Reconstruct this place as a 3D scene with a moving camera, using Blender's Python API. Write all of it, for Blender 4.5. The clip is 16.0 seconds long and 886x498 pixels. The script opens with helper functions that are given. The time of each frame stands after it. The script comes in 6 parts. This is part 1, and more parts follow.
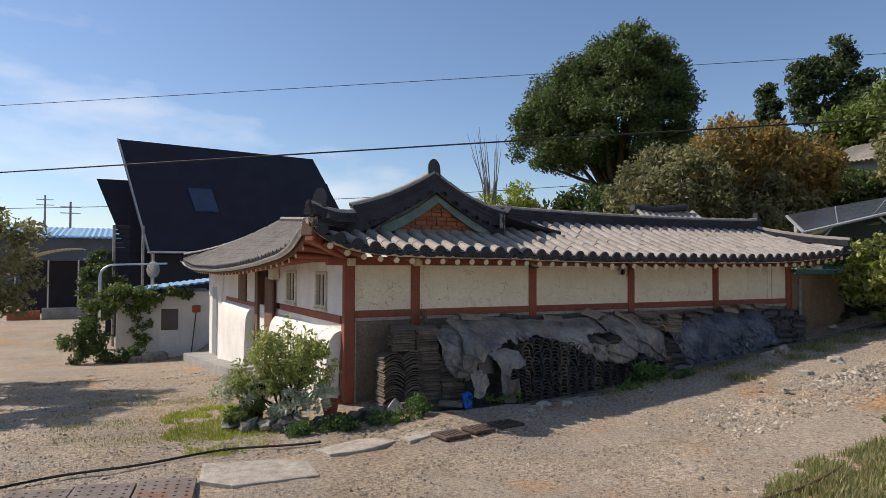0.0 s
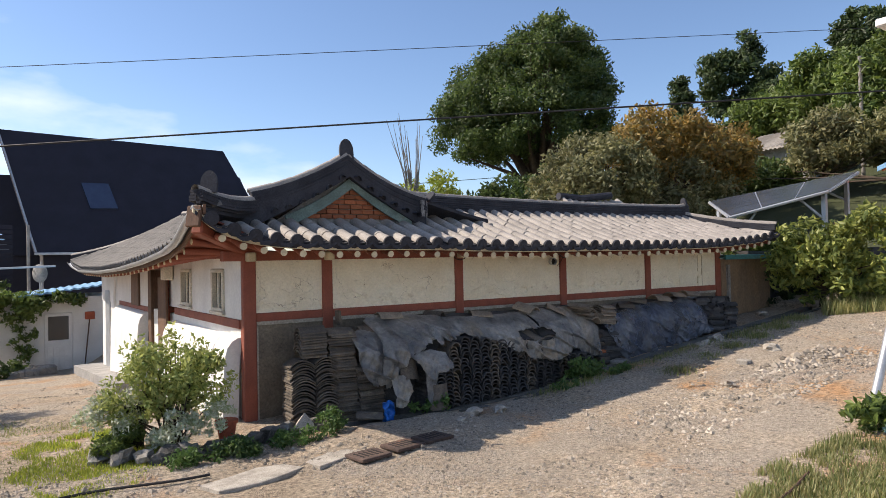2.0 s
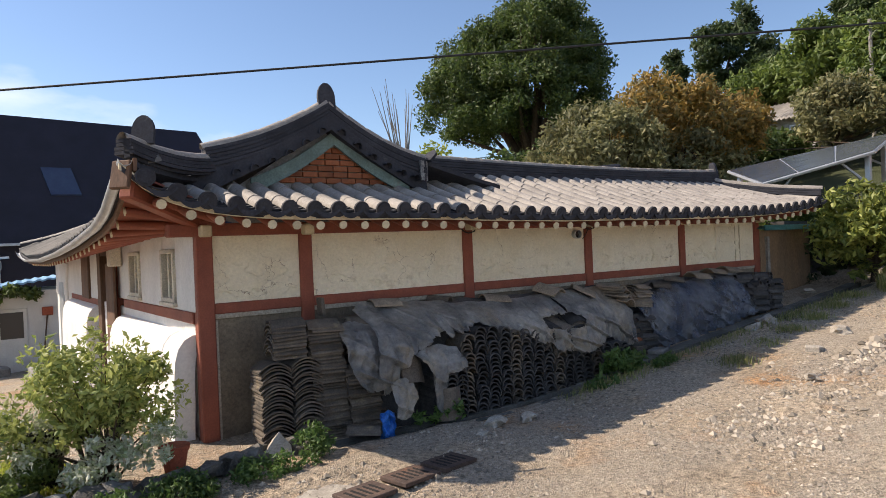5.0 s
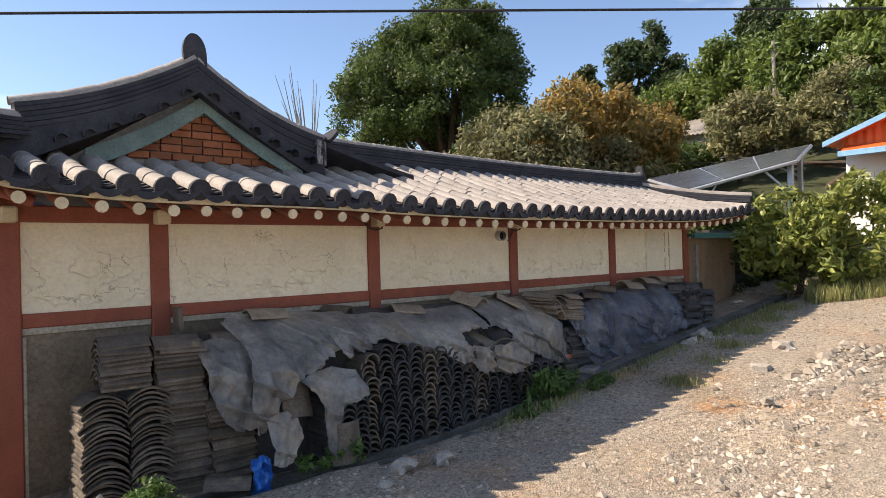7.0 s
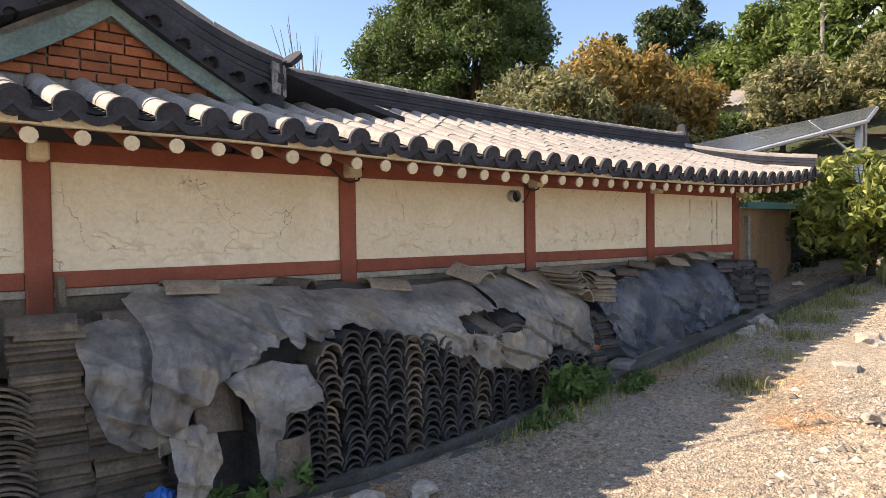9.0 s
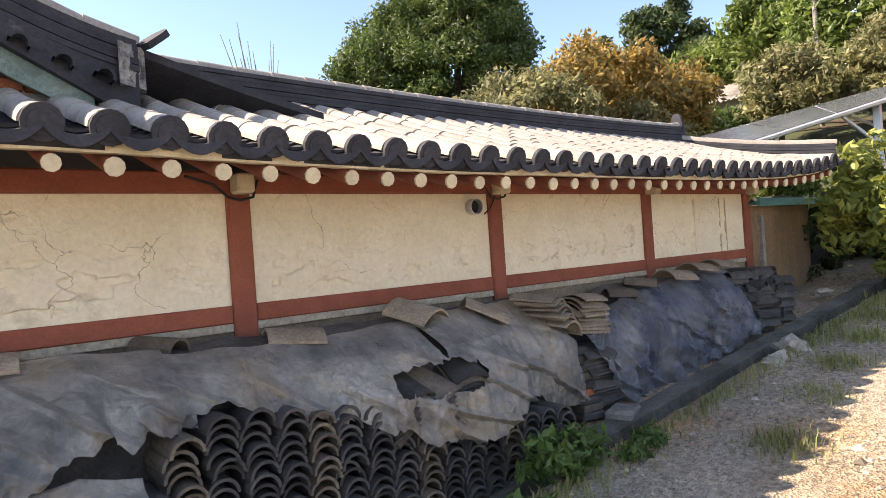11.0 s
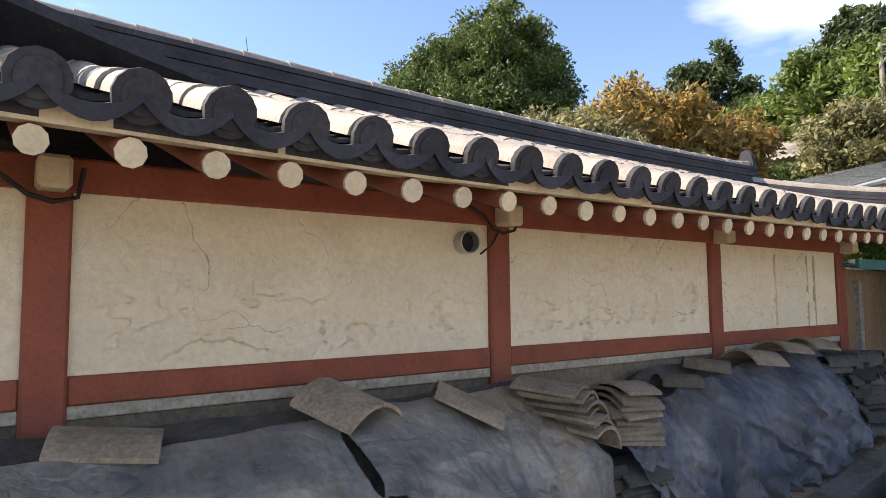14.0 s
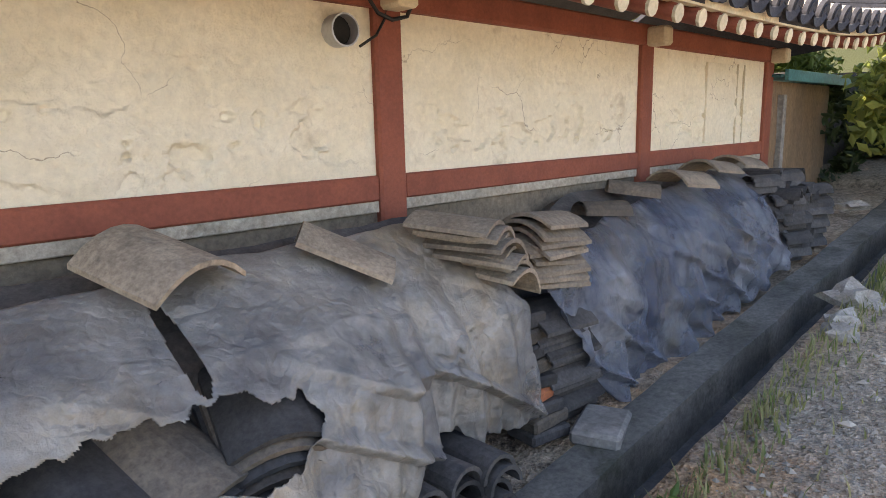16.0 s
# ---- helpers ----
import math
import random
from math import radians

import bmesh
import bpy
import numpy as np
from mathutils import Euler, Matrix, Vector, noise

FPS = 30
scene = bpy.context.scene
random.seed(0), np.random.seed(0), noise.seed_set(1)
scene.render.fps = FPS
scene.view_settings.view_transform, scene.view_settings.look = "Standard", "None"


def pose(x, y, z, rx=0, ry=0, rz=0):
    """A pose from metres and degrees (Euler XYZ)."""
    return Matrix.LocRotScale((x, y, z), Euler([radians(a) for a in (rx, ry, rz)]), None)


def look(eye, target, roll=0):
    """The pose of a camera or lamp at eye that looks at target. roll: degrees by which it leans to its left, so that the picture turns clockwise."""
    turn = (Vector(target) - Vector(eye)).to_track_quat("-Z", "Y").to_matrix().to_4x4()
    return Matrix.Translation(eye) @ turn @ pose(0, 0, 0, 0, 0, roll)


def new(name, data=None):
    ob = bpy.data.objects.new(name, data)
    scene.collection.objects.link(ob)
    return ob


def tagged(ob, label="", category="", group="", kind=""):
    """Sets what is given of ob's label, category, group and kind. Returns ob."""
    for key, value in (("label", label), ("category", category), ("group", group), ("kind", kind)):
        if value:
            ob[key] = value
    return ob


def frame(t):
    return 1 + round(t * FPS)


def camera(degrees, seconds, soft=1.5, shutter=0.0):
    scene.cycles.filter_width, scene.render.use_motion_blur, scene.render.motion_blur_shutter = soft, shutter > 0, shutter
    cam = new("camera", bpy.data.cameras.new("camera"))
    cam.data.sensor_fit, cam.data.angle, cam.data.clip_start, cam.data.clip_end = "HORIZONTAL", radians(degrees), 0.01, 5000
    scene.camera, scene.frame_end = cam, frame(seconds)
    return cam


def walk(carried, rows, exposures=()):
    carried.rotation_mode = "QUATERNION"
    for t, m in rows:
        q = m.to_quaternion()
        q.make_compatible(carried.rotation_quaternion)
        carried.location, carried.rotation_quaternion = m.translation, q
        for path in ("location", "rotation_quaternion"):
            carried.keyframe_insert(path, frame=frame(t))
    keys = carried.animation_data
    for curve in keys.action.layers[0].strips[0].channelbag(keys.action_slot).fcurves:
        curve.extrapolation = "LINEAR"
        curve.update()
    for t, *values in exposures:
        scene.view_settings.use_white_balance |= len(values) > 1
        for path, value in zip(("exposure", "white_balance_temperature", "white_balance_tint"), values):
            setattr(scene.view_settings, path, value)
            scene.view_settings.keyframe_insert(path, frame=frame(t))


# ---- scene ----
cam = camera(68.8, 16.0, 0.65)
PATH = [
    (0, (-2.915, -9.406, 1.985), (-2.043, -7.607, 2.034), 0.2),
    (0.5, (-2.802, -9.137, 1.956), (-1.755, -7.434, 1.905), -1.1),
    (1, (-2.512, -8.965, 1.976), (-1.455, -7.268, 1.945), -0.3),
    (1.5, (-2.437, -8.728, 1.943), (-1.361, -7.042, 1.936), -0.0),
    (2, (-2.316, -8.476, 1.939), (-1.242, -6.79, 1.972), -1.2),
    (2.5, (-2.152, -8.186, 1.92), (-1.144, -6.459, 1.941), -1.6),
    (3, (-2.04, -7.903, 1.904), (-1.107, -6.135, 1.956), 0.3),
    (3.5, (-2.041, -7.596, 1.845), (-1.053, -5.857, 1.888), -0.3),
    (4, (-1.906, -7.326, 1.797), (-0.813, -5.651, 1.809), -2.0),
    (4.2, (-1.795, -7.19, 1.798), (-0.694, -5.521, 1.795), -2.3),
    (6.3, (-1.105, -6.014, 1.692), (0.041, -4.374, 1.695), -1.7),
    (6.4, (-1.039, -5.923, 1.689), (0.155, -4.318, 1.704), -1.3),
    (6.5, (-0.994, -5.865, 1.688), (0.256, -4.303, 1.714), -1.4),
    (7, (-0.648, -5.702, 1.653), (0.672, -4.199, 1.669), -1.5),
    (7.5, (-0.341, -5.456, 1.58), (0.977, -3.952, 1.556), 0.6),
    (8, (-0.06, -5.183, 1.536), (1.289, -3.706, 1.531), 0.4),
    (8.5, (0.286, -4.972, 1.521), (1.58, -3.448, 1.489), -0.7),
    (8.7, (0.4, -4.858, 1.49), (1.672, -3.315, 1.446), -0.5),
    (10.8, (1.686, -3.883, 1.543), (2.965, -2.346, 1.517), -2.8),
    (11, (1.803, -3.881, 1.549), (3.072, -2.335, 1.547), -3.9),
    (11.5, (2.134, -3.791, 1.612), (3.296, -2.165, 1.706), -2.1),
    (12, (2.337, -3.624, 1.614), (3.424, -1.951, 1.758), -3.2),
    (12.5, (2.488, -3.388, 1.655), (3.515, -1.698, 1.954), -3.9),
    (13, (2.674, -3.21, 1.626), (3.719, -1.534, 1.939), -3.0),
    (13.5, (2.928, -2.988, 1.598), (4.023, -1.339, 1.887), -0.8),
    (14, (3.139, -2.758, 1.56), (4.326, -1.156, 1.714), -0.5),
    (14.5, (3.323, -2.555, 1.564), (4.563, -0.987, 1.612), -1.3),
    (15, (3.569, -2.426, 1.522), (4.877, -0.915, 1.45), -0.2),
    (15.5, (3.738, -2.314, 1.519), (5.099, -0.881, 1.214), 0.3),
    (16, (3.749, -2.176, 1.488), (5.124, -0.772, 1.115), -1.4),
]
# the phone's own brightening as it turns to the shaded wall
EXPOSURE = [(0, 0.0, 6900, 15), (0.5, 0.27, 6900, 15), (1.5, 0.45, 6900, 15), (2.5, 0.43, 6900, 15), (3.5, 0.36, 6900, 15), (4.2, 0.38, 7000, 15), (6.5, 0.68, 7300, 16), (8.5, 1.0, 7600, 17), (11, 1.5, 7900, 18), (12, 1.03, 7300, 16), (12.6, 0.76, 6800, 14), (13.3, 0.76, 6800, 14), (14, 1.2, 7400, 16), (15, 1.7, 7700, 17), (16, 2.0, 7700, 17)]
walk(cam, [(t, look(eye, target, roll)) for t, eye, target, roll in PATH], EXPOSURE)

# ---- light and sky ----
SUN = Vector((-0.95, 0.82, 1.17)).normalized()
sun = new("sun", bpy.data.lights.new("sun", "SUN"))
sun.data.energy, sun.data.angle, sun.data.color = 4.9, radians(0.55), (1.0, 0.93, 0.82)
sun.matrix_world = look(SUN * 60, (0, 0, 0))
world = bpy.data.worlds.new("sky")
scene.world = world
world.use_nodes = True
wn, wl = world.node_tree.nodes, world.node_tree.links
sky = wn.new("ShaderNodeTexSky")
sky.sky_type, sky.sun_disc = "NISHITA", False
sky.sun_elevation, sky.sun_rotation = math.asin(SUN.z), math.atan2(SUN.x, SUN.y)
sky.air_density, sky.dust_density, sky.ozone_density, sky.altitude = 1.0, 0.25, 5.0, 100
back = wn["Background"]
back.inputs["Strength"].default_value = 0.13
# thin fair-weather cloud, from noise on the direction of the sky
geo = wn.new("ShaderNodeTexCoord")
mapn = wn.new("ShaderNodeMapping")
mapn.inputs["Scale"].default_value = (1.1, 1.1, 3.2)
mapn.inputs["Location"].default_value = (0.35, 0.1, 0.0)
cloud = wn.new("ShaderNodeTexNoise")
cloud.inputs["Scale"].default_value, cloud.inputs["Detail"].default_value = 1.6, 8
ramp = wn.new("ShaderNodeValToRGB")
ramp.color_ramp.elements[0].position, ramp.color_ramp.elements[1].position = 0.52, 0.72
wmix = wn.new("ShaderNodeMixRGB")
wmix.inputs["Color2"].default_value = (7.5, 7.9, 8.4, 1)
wl.new(geo.outputs["Generated"], mapn.inputs["Vector"])
wl.new(mapn.outputs["Vector"], cloud.inputs["Vector"])
wsum = cloud.outputs["Fac"]
for way_, lo, add in (((0.90, 0.28, 0.34), 0.965, 0.13), ((-0.25, 0.96, 0.06), 0.93, 0.07)):
    wnorm = wn.new("ShaderNodeVectorMath")
    wnorm.operation = "DOT_PRODUCT"
    wnorm.inputs[1].default_value = Vector(way_).normalized()
    wl.new(geo.outputs["Generated"], wnorm.inputs[0])
    wr = wn.new("ShaderNodeMapRange")
    wr.inputs["From Min"].default_value, wr.inputs["From Max"].default_value = lo, 1.0
    wr.inputs["To Max"].default_value = add
    wl.new(wnorm.outputs["Value"], wr.inputs["Value"])
    wa = wn.new("ShaderNodeMath")
    wl.new(wsum, wa.inputs[0])
    wl.new(wr.outputs["Result"], wa.inputs[1])
    wsum = wa.outputs["Value"]
wl.new(wsum, ramp.inputs["Fac"])
wl.new(ramp.outputs["Color"], wmix.inputs["Fac"])
wl.new(sky.outputs["Color"], wmix.inputs["Color1"])
wl.new(wmix.outputs["Color"], back.inputs["Color"])

# ---- materials ----


def mat(name, a, b=None, rough=0.85, scale=3.0, fine=60.0, bump=0.25, metal=0.0, spread=0.12, stain=None, stain_at=0.62, stain_scale=1.3, stretch=(1, 1, 1), spec=0.4, fine_amount=0.35, dist=0.01):
    """Procedural surface: two colours in large soft patches, fine grain, stains with a shape of their own, relief, and a shade of its own for each object."""
    b = b or tuple(c * 0.72 for c in a)
    m = bpy.data.materials.new(name)
    m.use_nodes = True
    n, l = m.node_tree.nodes, m.node_tree.links
    p = n["Principled BSDF"]
    tc = n.new("ShaderNodeNewGeometry")
    mp = n.new("ShaderNodeMapping")
    mp.inputs["Scale"].default_value = stretch
    l.new(tc.outputs["Position"], mp.inputs["Vector"])
    big = n.new("ShaderNodeTexNoise")
    big.inputs["Scale"].default_value, big.inputs["Detail"].default_value, big.inputs["Roughness"].default_value = scale, 5, 0.6
    l.new(mp.outputs["Vector"], big.inputs["Vector"])
    sm = n.new("ShaderNodeTexNoise")
    sm.inputs["Scale"].default_value, sm.inputs["Detail"].default_value, sm.inputs["Roughness"].default_value = fine, 6, 0.7
    l.new(mp.outputs["Vector"], sm.inputs["Vector"])
    r = n.new("ShaderNodeValToRGB")
    r.color_ramp.elements[0].position, r.color_ramp.elements[1].position = 0.35, 0.65
    r.color_ramp.elements[0].color, r.color_ramp.elements[1].color = (*b, 1), (*a, 1)
    l.new(big.outputs["Fac"], r.inputs["Fac"])
    last = r.outputs["Color"]
    if stain:
        st = n.new("ShaderNodeTexNoise")
        st.inputs["Scale"].default_value, st.inputs["Detail"].default_value, st.inputs["Roughness"].default_value = stain_scale, 9, 0.65
        l.new(mp.outputs["Vector"], st.inputs["Vector"])
        sr = n.new("ShaderNodeValToRGB")
        sr.color_ramp.elements[0].position, sr.color_ramp.elements[1].position = stain_at, stain_at + 0.1
        l.new(st.outputs["Fac"], sr.inputs["Fac"])
        mx = n.new("ShaderNodeMixRGB")
        mx.inputs["Color2"].default_value = (*stain, 1)
        l.new(sr.outputs["Color"], mx.inputs["Fac"])
        l.new(last, mx.inputs["Color1"])
        last = mx.outputs["Color"]
    oi = n.new("ShaderNodeObjectInfo")
    mr = n.new("ShaderNodeMapRange")
    mr.inputs["To Min"].default_value, mr.inputs["To Max"].default_value = 1 - spread, 1 + spread
    l.new(oi.outputs["Random"], mr.inputs["Value"])
    fr = n.new("ShaderNodeMapRange")
    fr.inputs["From Min"].default_value, fr.inputs["From Max"].default_value = 0.3, 0.7
    fr.inputs["To Min"].default_value, fr.inputs["To Max"].default_value = 1 - fine_amount, 1 + fine_amount
    l.new(sm.outputs["Fac"], fr.inputs["Value"])
    mul = n.new("ShaderNodeMath")
    mul.operation = "MULTIPLY"
    l.new(mr.outputs["Result"], mul.inputs[0])
    l.new(fr.outputs["Result"], mul.inputs[1])
    vm = n.new("ShaderNodeVectorMath")
    vm.operation = "SCALE"
    l.new(last, vm.inputs[0])
    l.new(mul.outputs["Value"], vm.inputs["Scale"])
    l.new(vm.outputs["Vector"], p.inputs["Base Color"])
    p.inputs["Roughness"].default_value, p.inputs["Metallic"].default_value = rough, metal
    p.inputs["Specular IOR Level"].default_value = spec
    if bump:
        bp = n.new("ShaderNodeBump")
        bp.inputs["Strength"].default_value, bp.inputs["Distance"].default_value = bump, dist
        l.new(sm.outputs["Fac"], bp.inputs["Height"])
        l.new(bp.outputs["Normal"], p.inputs["Normal"])
    return m


def leaf_mat(name, a, b, rough=0.55):
    """Leaves: a colour of its own for each leaf, and light let through."""
    m = bpy.data.materials.new(name)
    m.use_nodes = True
    n, l = m.node_tree.nodes, m.node_tree.links
    p = n["Principled BSDF"]
    g = n.new("ShaderNodeNewGeometry")
    r = n.new("ShaderNodeValToRGB")
    r.color_ramp.elements[0].color, r.color_ramp.elements[1].color = (*b, 1), (*a, 1)
    l.new(g.outputs["Random Per Island"], r.inputs["Fac"])
    big = n.new("ShaderNodeTexNoise")
    big.inputs["Scale"].default_value = 0.6
    l.new(g.outputs["Position"], big.inputs["Vector"])
    mr = n.new("ShaderNodeMapRange")
    mr.inputs["From Min"].default_value, mr.inputs["From Max"].default_value = 0.3, 0.7
    mr.inputs["To Min"].default_value, mr.inputs["To Max"].default_value = 0.7, 1.3
    l.new(big.outputs["Fac"], mr.inputs["Value"])
    vm = n.new("ShaderNodeVectorMath")
    vm.operation = "SCALE"
    l.new(r.outputs["Color"], vm.inputs[0])
    l.new(mr.outputs["Result"], vm.inputs["Scale"])
    l.new(vm.outputs["Vector"], p.inputs["Base Color"])
    p.inputs["Roughness"].default_value = rough
    tr = n.new("ShaderNodeBsdfTranslucent")
    l.new(vm.outputs["Vector"], tr.inputs["Color"])
    mx = n.new("ShaderNodeMixShader")
    mx.inputs["Fac"].default_value = 0.4
    l.new(p.outputs["BSDF"], mx.inputs[1])
    l.new(tr.outputs["BSDF"], mx.inputs[2])
    l.new(mx.outputs["Shader"], n["Material Output"].inputs["Surface"])
    return m


M_EARTH = mat("packed_earth", (0.45, 0.365, 0.27), (0.34, 0.265, 0.185), 0.95, 0.55, 22, 0.9, stain=(0.48, 0.27, 0.13), stain_at=0.54, stain_scale=0.45, fine_amount=0.75, dist=0.03, spread=0)
en, el = M_EARTH.node_tree.nodes, M_EARTH.node_tree.links
ep = en["Principled BSDF"]
was = ep.inputs["Base Color"].links[0].from_socket
eg = en.new("ShaderNodeNewGeometry")
es = en.new("ShaderNodeSeparateXYZ")
el.new(eg.outputs["Position"], es.inputs["Vector"])
em = en.new("ShaderNodeMapRange")
em.inputs["From Min"].default_value, em.inputs["From Max"].default_value = 12.5, 15.0
el.new(es.outputs["X"], em.inputs["Value"])
ex = en.new("ShaderNodeMixRGB")
ex.inputs["Color2"].default_value = (0.055, 0.065, 0.026, 1)
el.new(em.outputs["Result"], ex.inputs["Fac"])
el.new(was, ex.inputs["Color1"])
# grey gravel lies in drifts over the earth
gv = en.new("ShaderNodeTexVoronoi")
gv.inputs["Scale"].default_value = 64
el.new(eg.outputs["Position"], gv.inputs["Vector"])
gn = en.new("ShaderNodeTexNoise")
gn.inputs["Scale"].default_value, gn.inputs["Detail"].default_value = 0.8, 6
el.new(eg.outputs["Position"], gn.inputs["Vector"])
gr = en.new("ShaderNodeValToRGB")
gr.color_ramp.elements[0].position, gr.color_ramp.elements[1].position = 0.44, 0.56
el.new(gn.outputs["Fac"], gr.inputs["Fac"])
gc = en.new("ShaderNodeMixRGB")
gc.blend_type = "MIX"
gc.inputs["Color1"].default_value, gc.inputs["Color2"].default_value = (0.14, 0.12, 0.095, 1), (0.60, 0.53, 0.44, 1)
gsep = en.new("ShaderNodeSeparateColor")
el.new(gv.outputs["Color"], gsep.inputs["Color"])
el.new(gsep.outputs["Red"], gc.inputs["Fac"])
gm = en.new("ShaderNodeMixRGB")
gf = en.new("ShaderNodeMath")
gf.operation = "MULTIPLY"
gf.inputs[1].default_value = 0.5
el.new(gr.outputs["Color"], gf.inputs[0])
el.new(gf.outputs["Value"], gm.inputs["Fac"])
el.new(ex.outputs["Color"], gm.inputs["Color1"])
el.new(gc.outputs["Color"], gm.inputs["Color2"])
fin = en.new("ShaderNodeMixRGB")
el.new(em.outputs["Result"], fin.inputs["Fac"])
el.new(gm.outputs["Color"], fin.inputs["Color1"])
el.new(ex.outputs["Color"], fin.inputs["Color2"])
el.new(fin.outputs["Color"], ep.inputs["Base Color"])
eb = en.new("ShaderNodeBump")
eb.inputs["Strength"].default_value, eb.inputs["Distance"].default_value = 0.9, 0.02
el.new(gv.outputs["Distance"], eb.inputs["Height"])
el.new(ep.inputs["Normal"].links[0].from_socket, eb.inputs["Normal"])
el.new(eb.outputs["Normal"], ep.inputs["Normal"])
M_STONE = mat("gravel_stone", (0.42, 0.38, 0.32), (0.27, 0.24, 0.2), 0.9, 8, 70, 0.4)
M_PLASTER = mat("cream_plaster", (0.87, 0.795, 0.625), (0.79, 0.705, 0.525), 0.9, 2.6, 30, 0.9, stain=(0.66, 0.57, 0.41), stain_at=0.58, stain_scale=2.6, spread=0.03, fine_amount=0.10, dist=0.012)
pn, pk = M_PLASTER.node_tree.nodes, M_PLASTER.node_tree.links
pp = pn["Principled BSDF"]
pg = pn.new("ShaderNodeNewGeometry")
pw = pn.new("ShaderNodeTexNoise")
pw.inputs["Scale"].default_value, pw.inputs["Detail"].default_value = 3.0, 8
pk.new(pg.outputs["Position"], pw.inputs["Vector"])
pa = pn.new("ShaderNodeMixRGB")
pa.blend_type, pa.inputs["Fac"].default_value = "ADD", 0.5
pk.new(pg.outputs["Position"], pa.inputs["Color1"])
pk.new(pw.outputs["Color"], pa.inputs["Color2"])
pv = pn.new("ShaderNodeTexVoronoi")
pv.feature = "DISTANCE_TO_EDGE"
pv.inputs["Scale"].default_value = 1.9
pk.new(pa.outputs["Color"], pv.inputs["Vector"])
pr = pn.new("ShaderNodeMapRange")
pr.inputs["From Min"].default_value, pr.inputs["From Max"].default_value = 0.0, 0.006
pr.inputs["To Min"].default_value, pr.inputs["To Max"].default_value = 1.0, 0.0
pk.new(pv.outputs["Distance"], pr.inputs["Value"])
pz = pn.new("ShaderNodeTexNoise")
pz.inputs["Scale"].default_value, pz.inputs["Detail"].default_value = 1.7, 3
pk.new(pg.outputs["Position"], pz.inputs["Vector"])
pq = pn.new("ShaderNodeMapRange")
pq.inputs["From Min"].default_value, pq.inputs["From Max"].default_value = 0.48, 0.55
pk.new(pz.outputs["Fac"], pq.inputs["Value"])
pf = pn.new("ShaderNodeMath")
pf.operation = "MULTIPLY"
pk.new(pr.outputs["Result"], pf.inputs[0])
pk.new(pq.outputs["Result"], pf.inputs[1])
pc = pn.new("ShaderNodeMixRGB")
pc.inputs["Color2"].default_value = (0.33, 0.26, 0.18, 1)
pk.new(pf.outputs["Value"], pc.inputs["Fac"])
pk.new(pp.inputs["Base Color"].links[0].from_socket, pc.inputs["Color1"])
pk.new(pc.outputs["Color"], pp.inputs["Base Color"])
pb = pn.new("ShaderNodeTexNoise")
pb.inputs["Scale"].default_value, pb.inputs["Detail"].default_value, pb.inputs["Roughness"].default_value = 6.0, 9, 0.66
pk.new(pg.outputs["Position"], pb.inputs["Vector"])
pbb = pn.new("ShaderNodeBump")
pbb.inputs["Strength"].default_value, pbb.inputs["Distance"].default_value = 0.7, 0.05
pk.new(pb.outputs["Fac"], pbb.inputs["Height"])
pk.new(pp.inputs["Normal"].links[0].from_socket, pbb.inputs["Normal"])
pk.new(pbb.outputs["Normal"], pp.inputs["Normal"])
M_WHITE = mat("white_plaster", (0.78, 0.76, 0.72), (0.66, 0.64, 0.6), 0.9, 1.5, 30, 0.5, stain=(0.45, 0.42, 0.38), stain_at=0.66, spread=0.04, fine_amount=0.1)
M_RED = mat("red_brown_paint", (0.29, 0.085, 0.05), (0.22, 0.062, 0.038), 0.7, 4, 60, 0.3, stain=(0.16, 0.06, 0.045), stain_at=0.66, stretch=(1, 1, 1), spread=0.08, fine_amount=0.18)
M_CREAMWOOD = mat("cream_painted_wood", (0.66, 0.57, 0.40), (0.52, 0.44, 0.30), 0.75, 5, 50, 0.3, stain=(0.30, 0.24, 0.17), stain_at=0.64, stain_scale=5, spread=0.1, fine_amount=0.15)
# cover tiles' sunlit tone, put into the colour; the shaded copy is M_TILEPAN
M_TILE = mat("sunlit_weathered_tile", (0.34, 0.305, 0.268), (0.25, 0.224, 0.197), 0.70, 3, 45, 0.35, stain=(0.2, 0.185, 0.165), stain_at=0.64, stain_scale=6, spread=0.10, spec=0.5, fine_amount=0.3)
# same tile as M_TILE, darkened to hold back the strong sun on the wing
M_TILEWEST = mat("sun_muted_clay_tile", (0.19, 0.175, 0.155), (0.12, 0.112, 0.102), 0.8, 3, 45, 0.35, stain=(0.08, 0.078, 0.074), stain_at=0.58, stain_scale=5, spread=0.1)
# channel, cap and ridge shade is put into this near-black copy of M_TILE
M_TILEPAN = mat("shade_dark_clay_tile", (0.045, 0.046, 0.056), (0.024, 0.025, 0.032), 0.82, 4, 40, 0.4, stain=(0.09, 0.086, 0.08), stain_at=0.64, stain_scale=5, spread=0.1)
M_MORTAR = mat("flaking_mortar", (0.34, 0.33, 0.31), (0.10, 0.10, 0.105), 0.9, 14, 60, 0.6, stain=(0.05, 0.05, 0.055), stain_at=0.5, stain_scale=9)
M_LEDGE = mat("limewashed_ledge", (0.44, 0.40, 0.335), (0.29, 0.25, 0.195), 0.92, 3.5, 40, 0.6, stain=(0.20, 0.165, 0.12), stain_at=0.56, stain_scale=3.5, spread=0.05)
M_LOWER = mat("grey_brown_render", (0.205, 0.168, 0.122), (0.135, 0.11, 0.082), 0.92, 2.0, 35, 0.6, stain=(0.25, 0.22, 0.18), stain_at=0.64, spread=0.05)
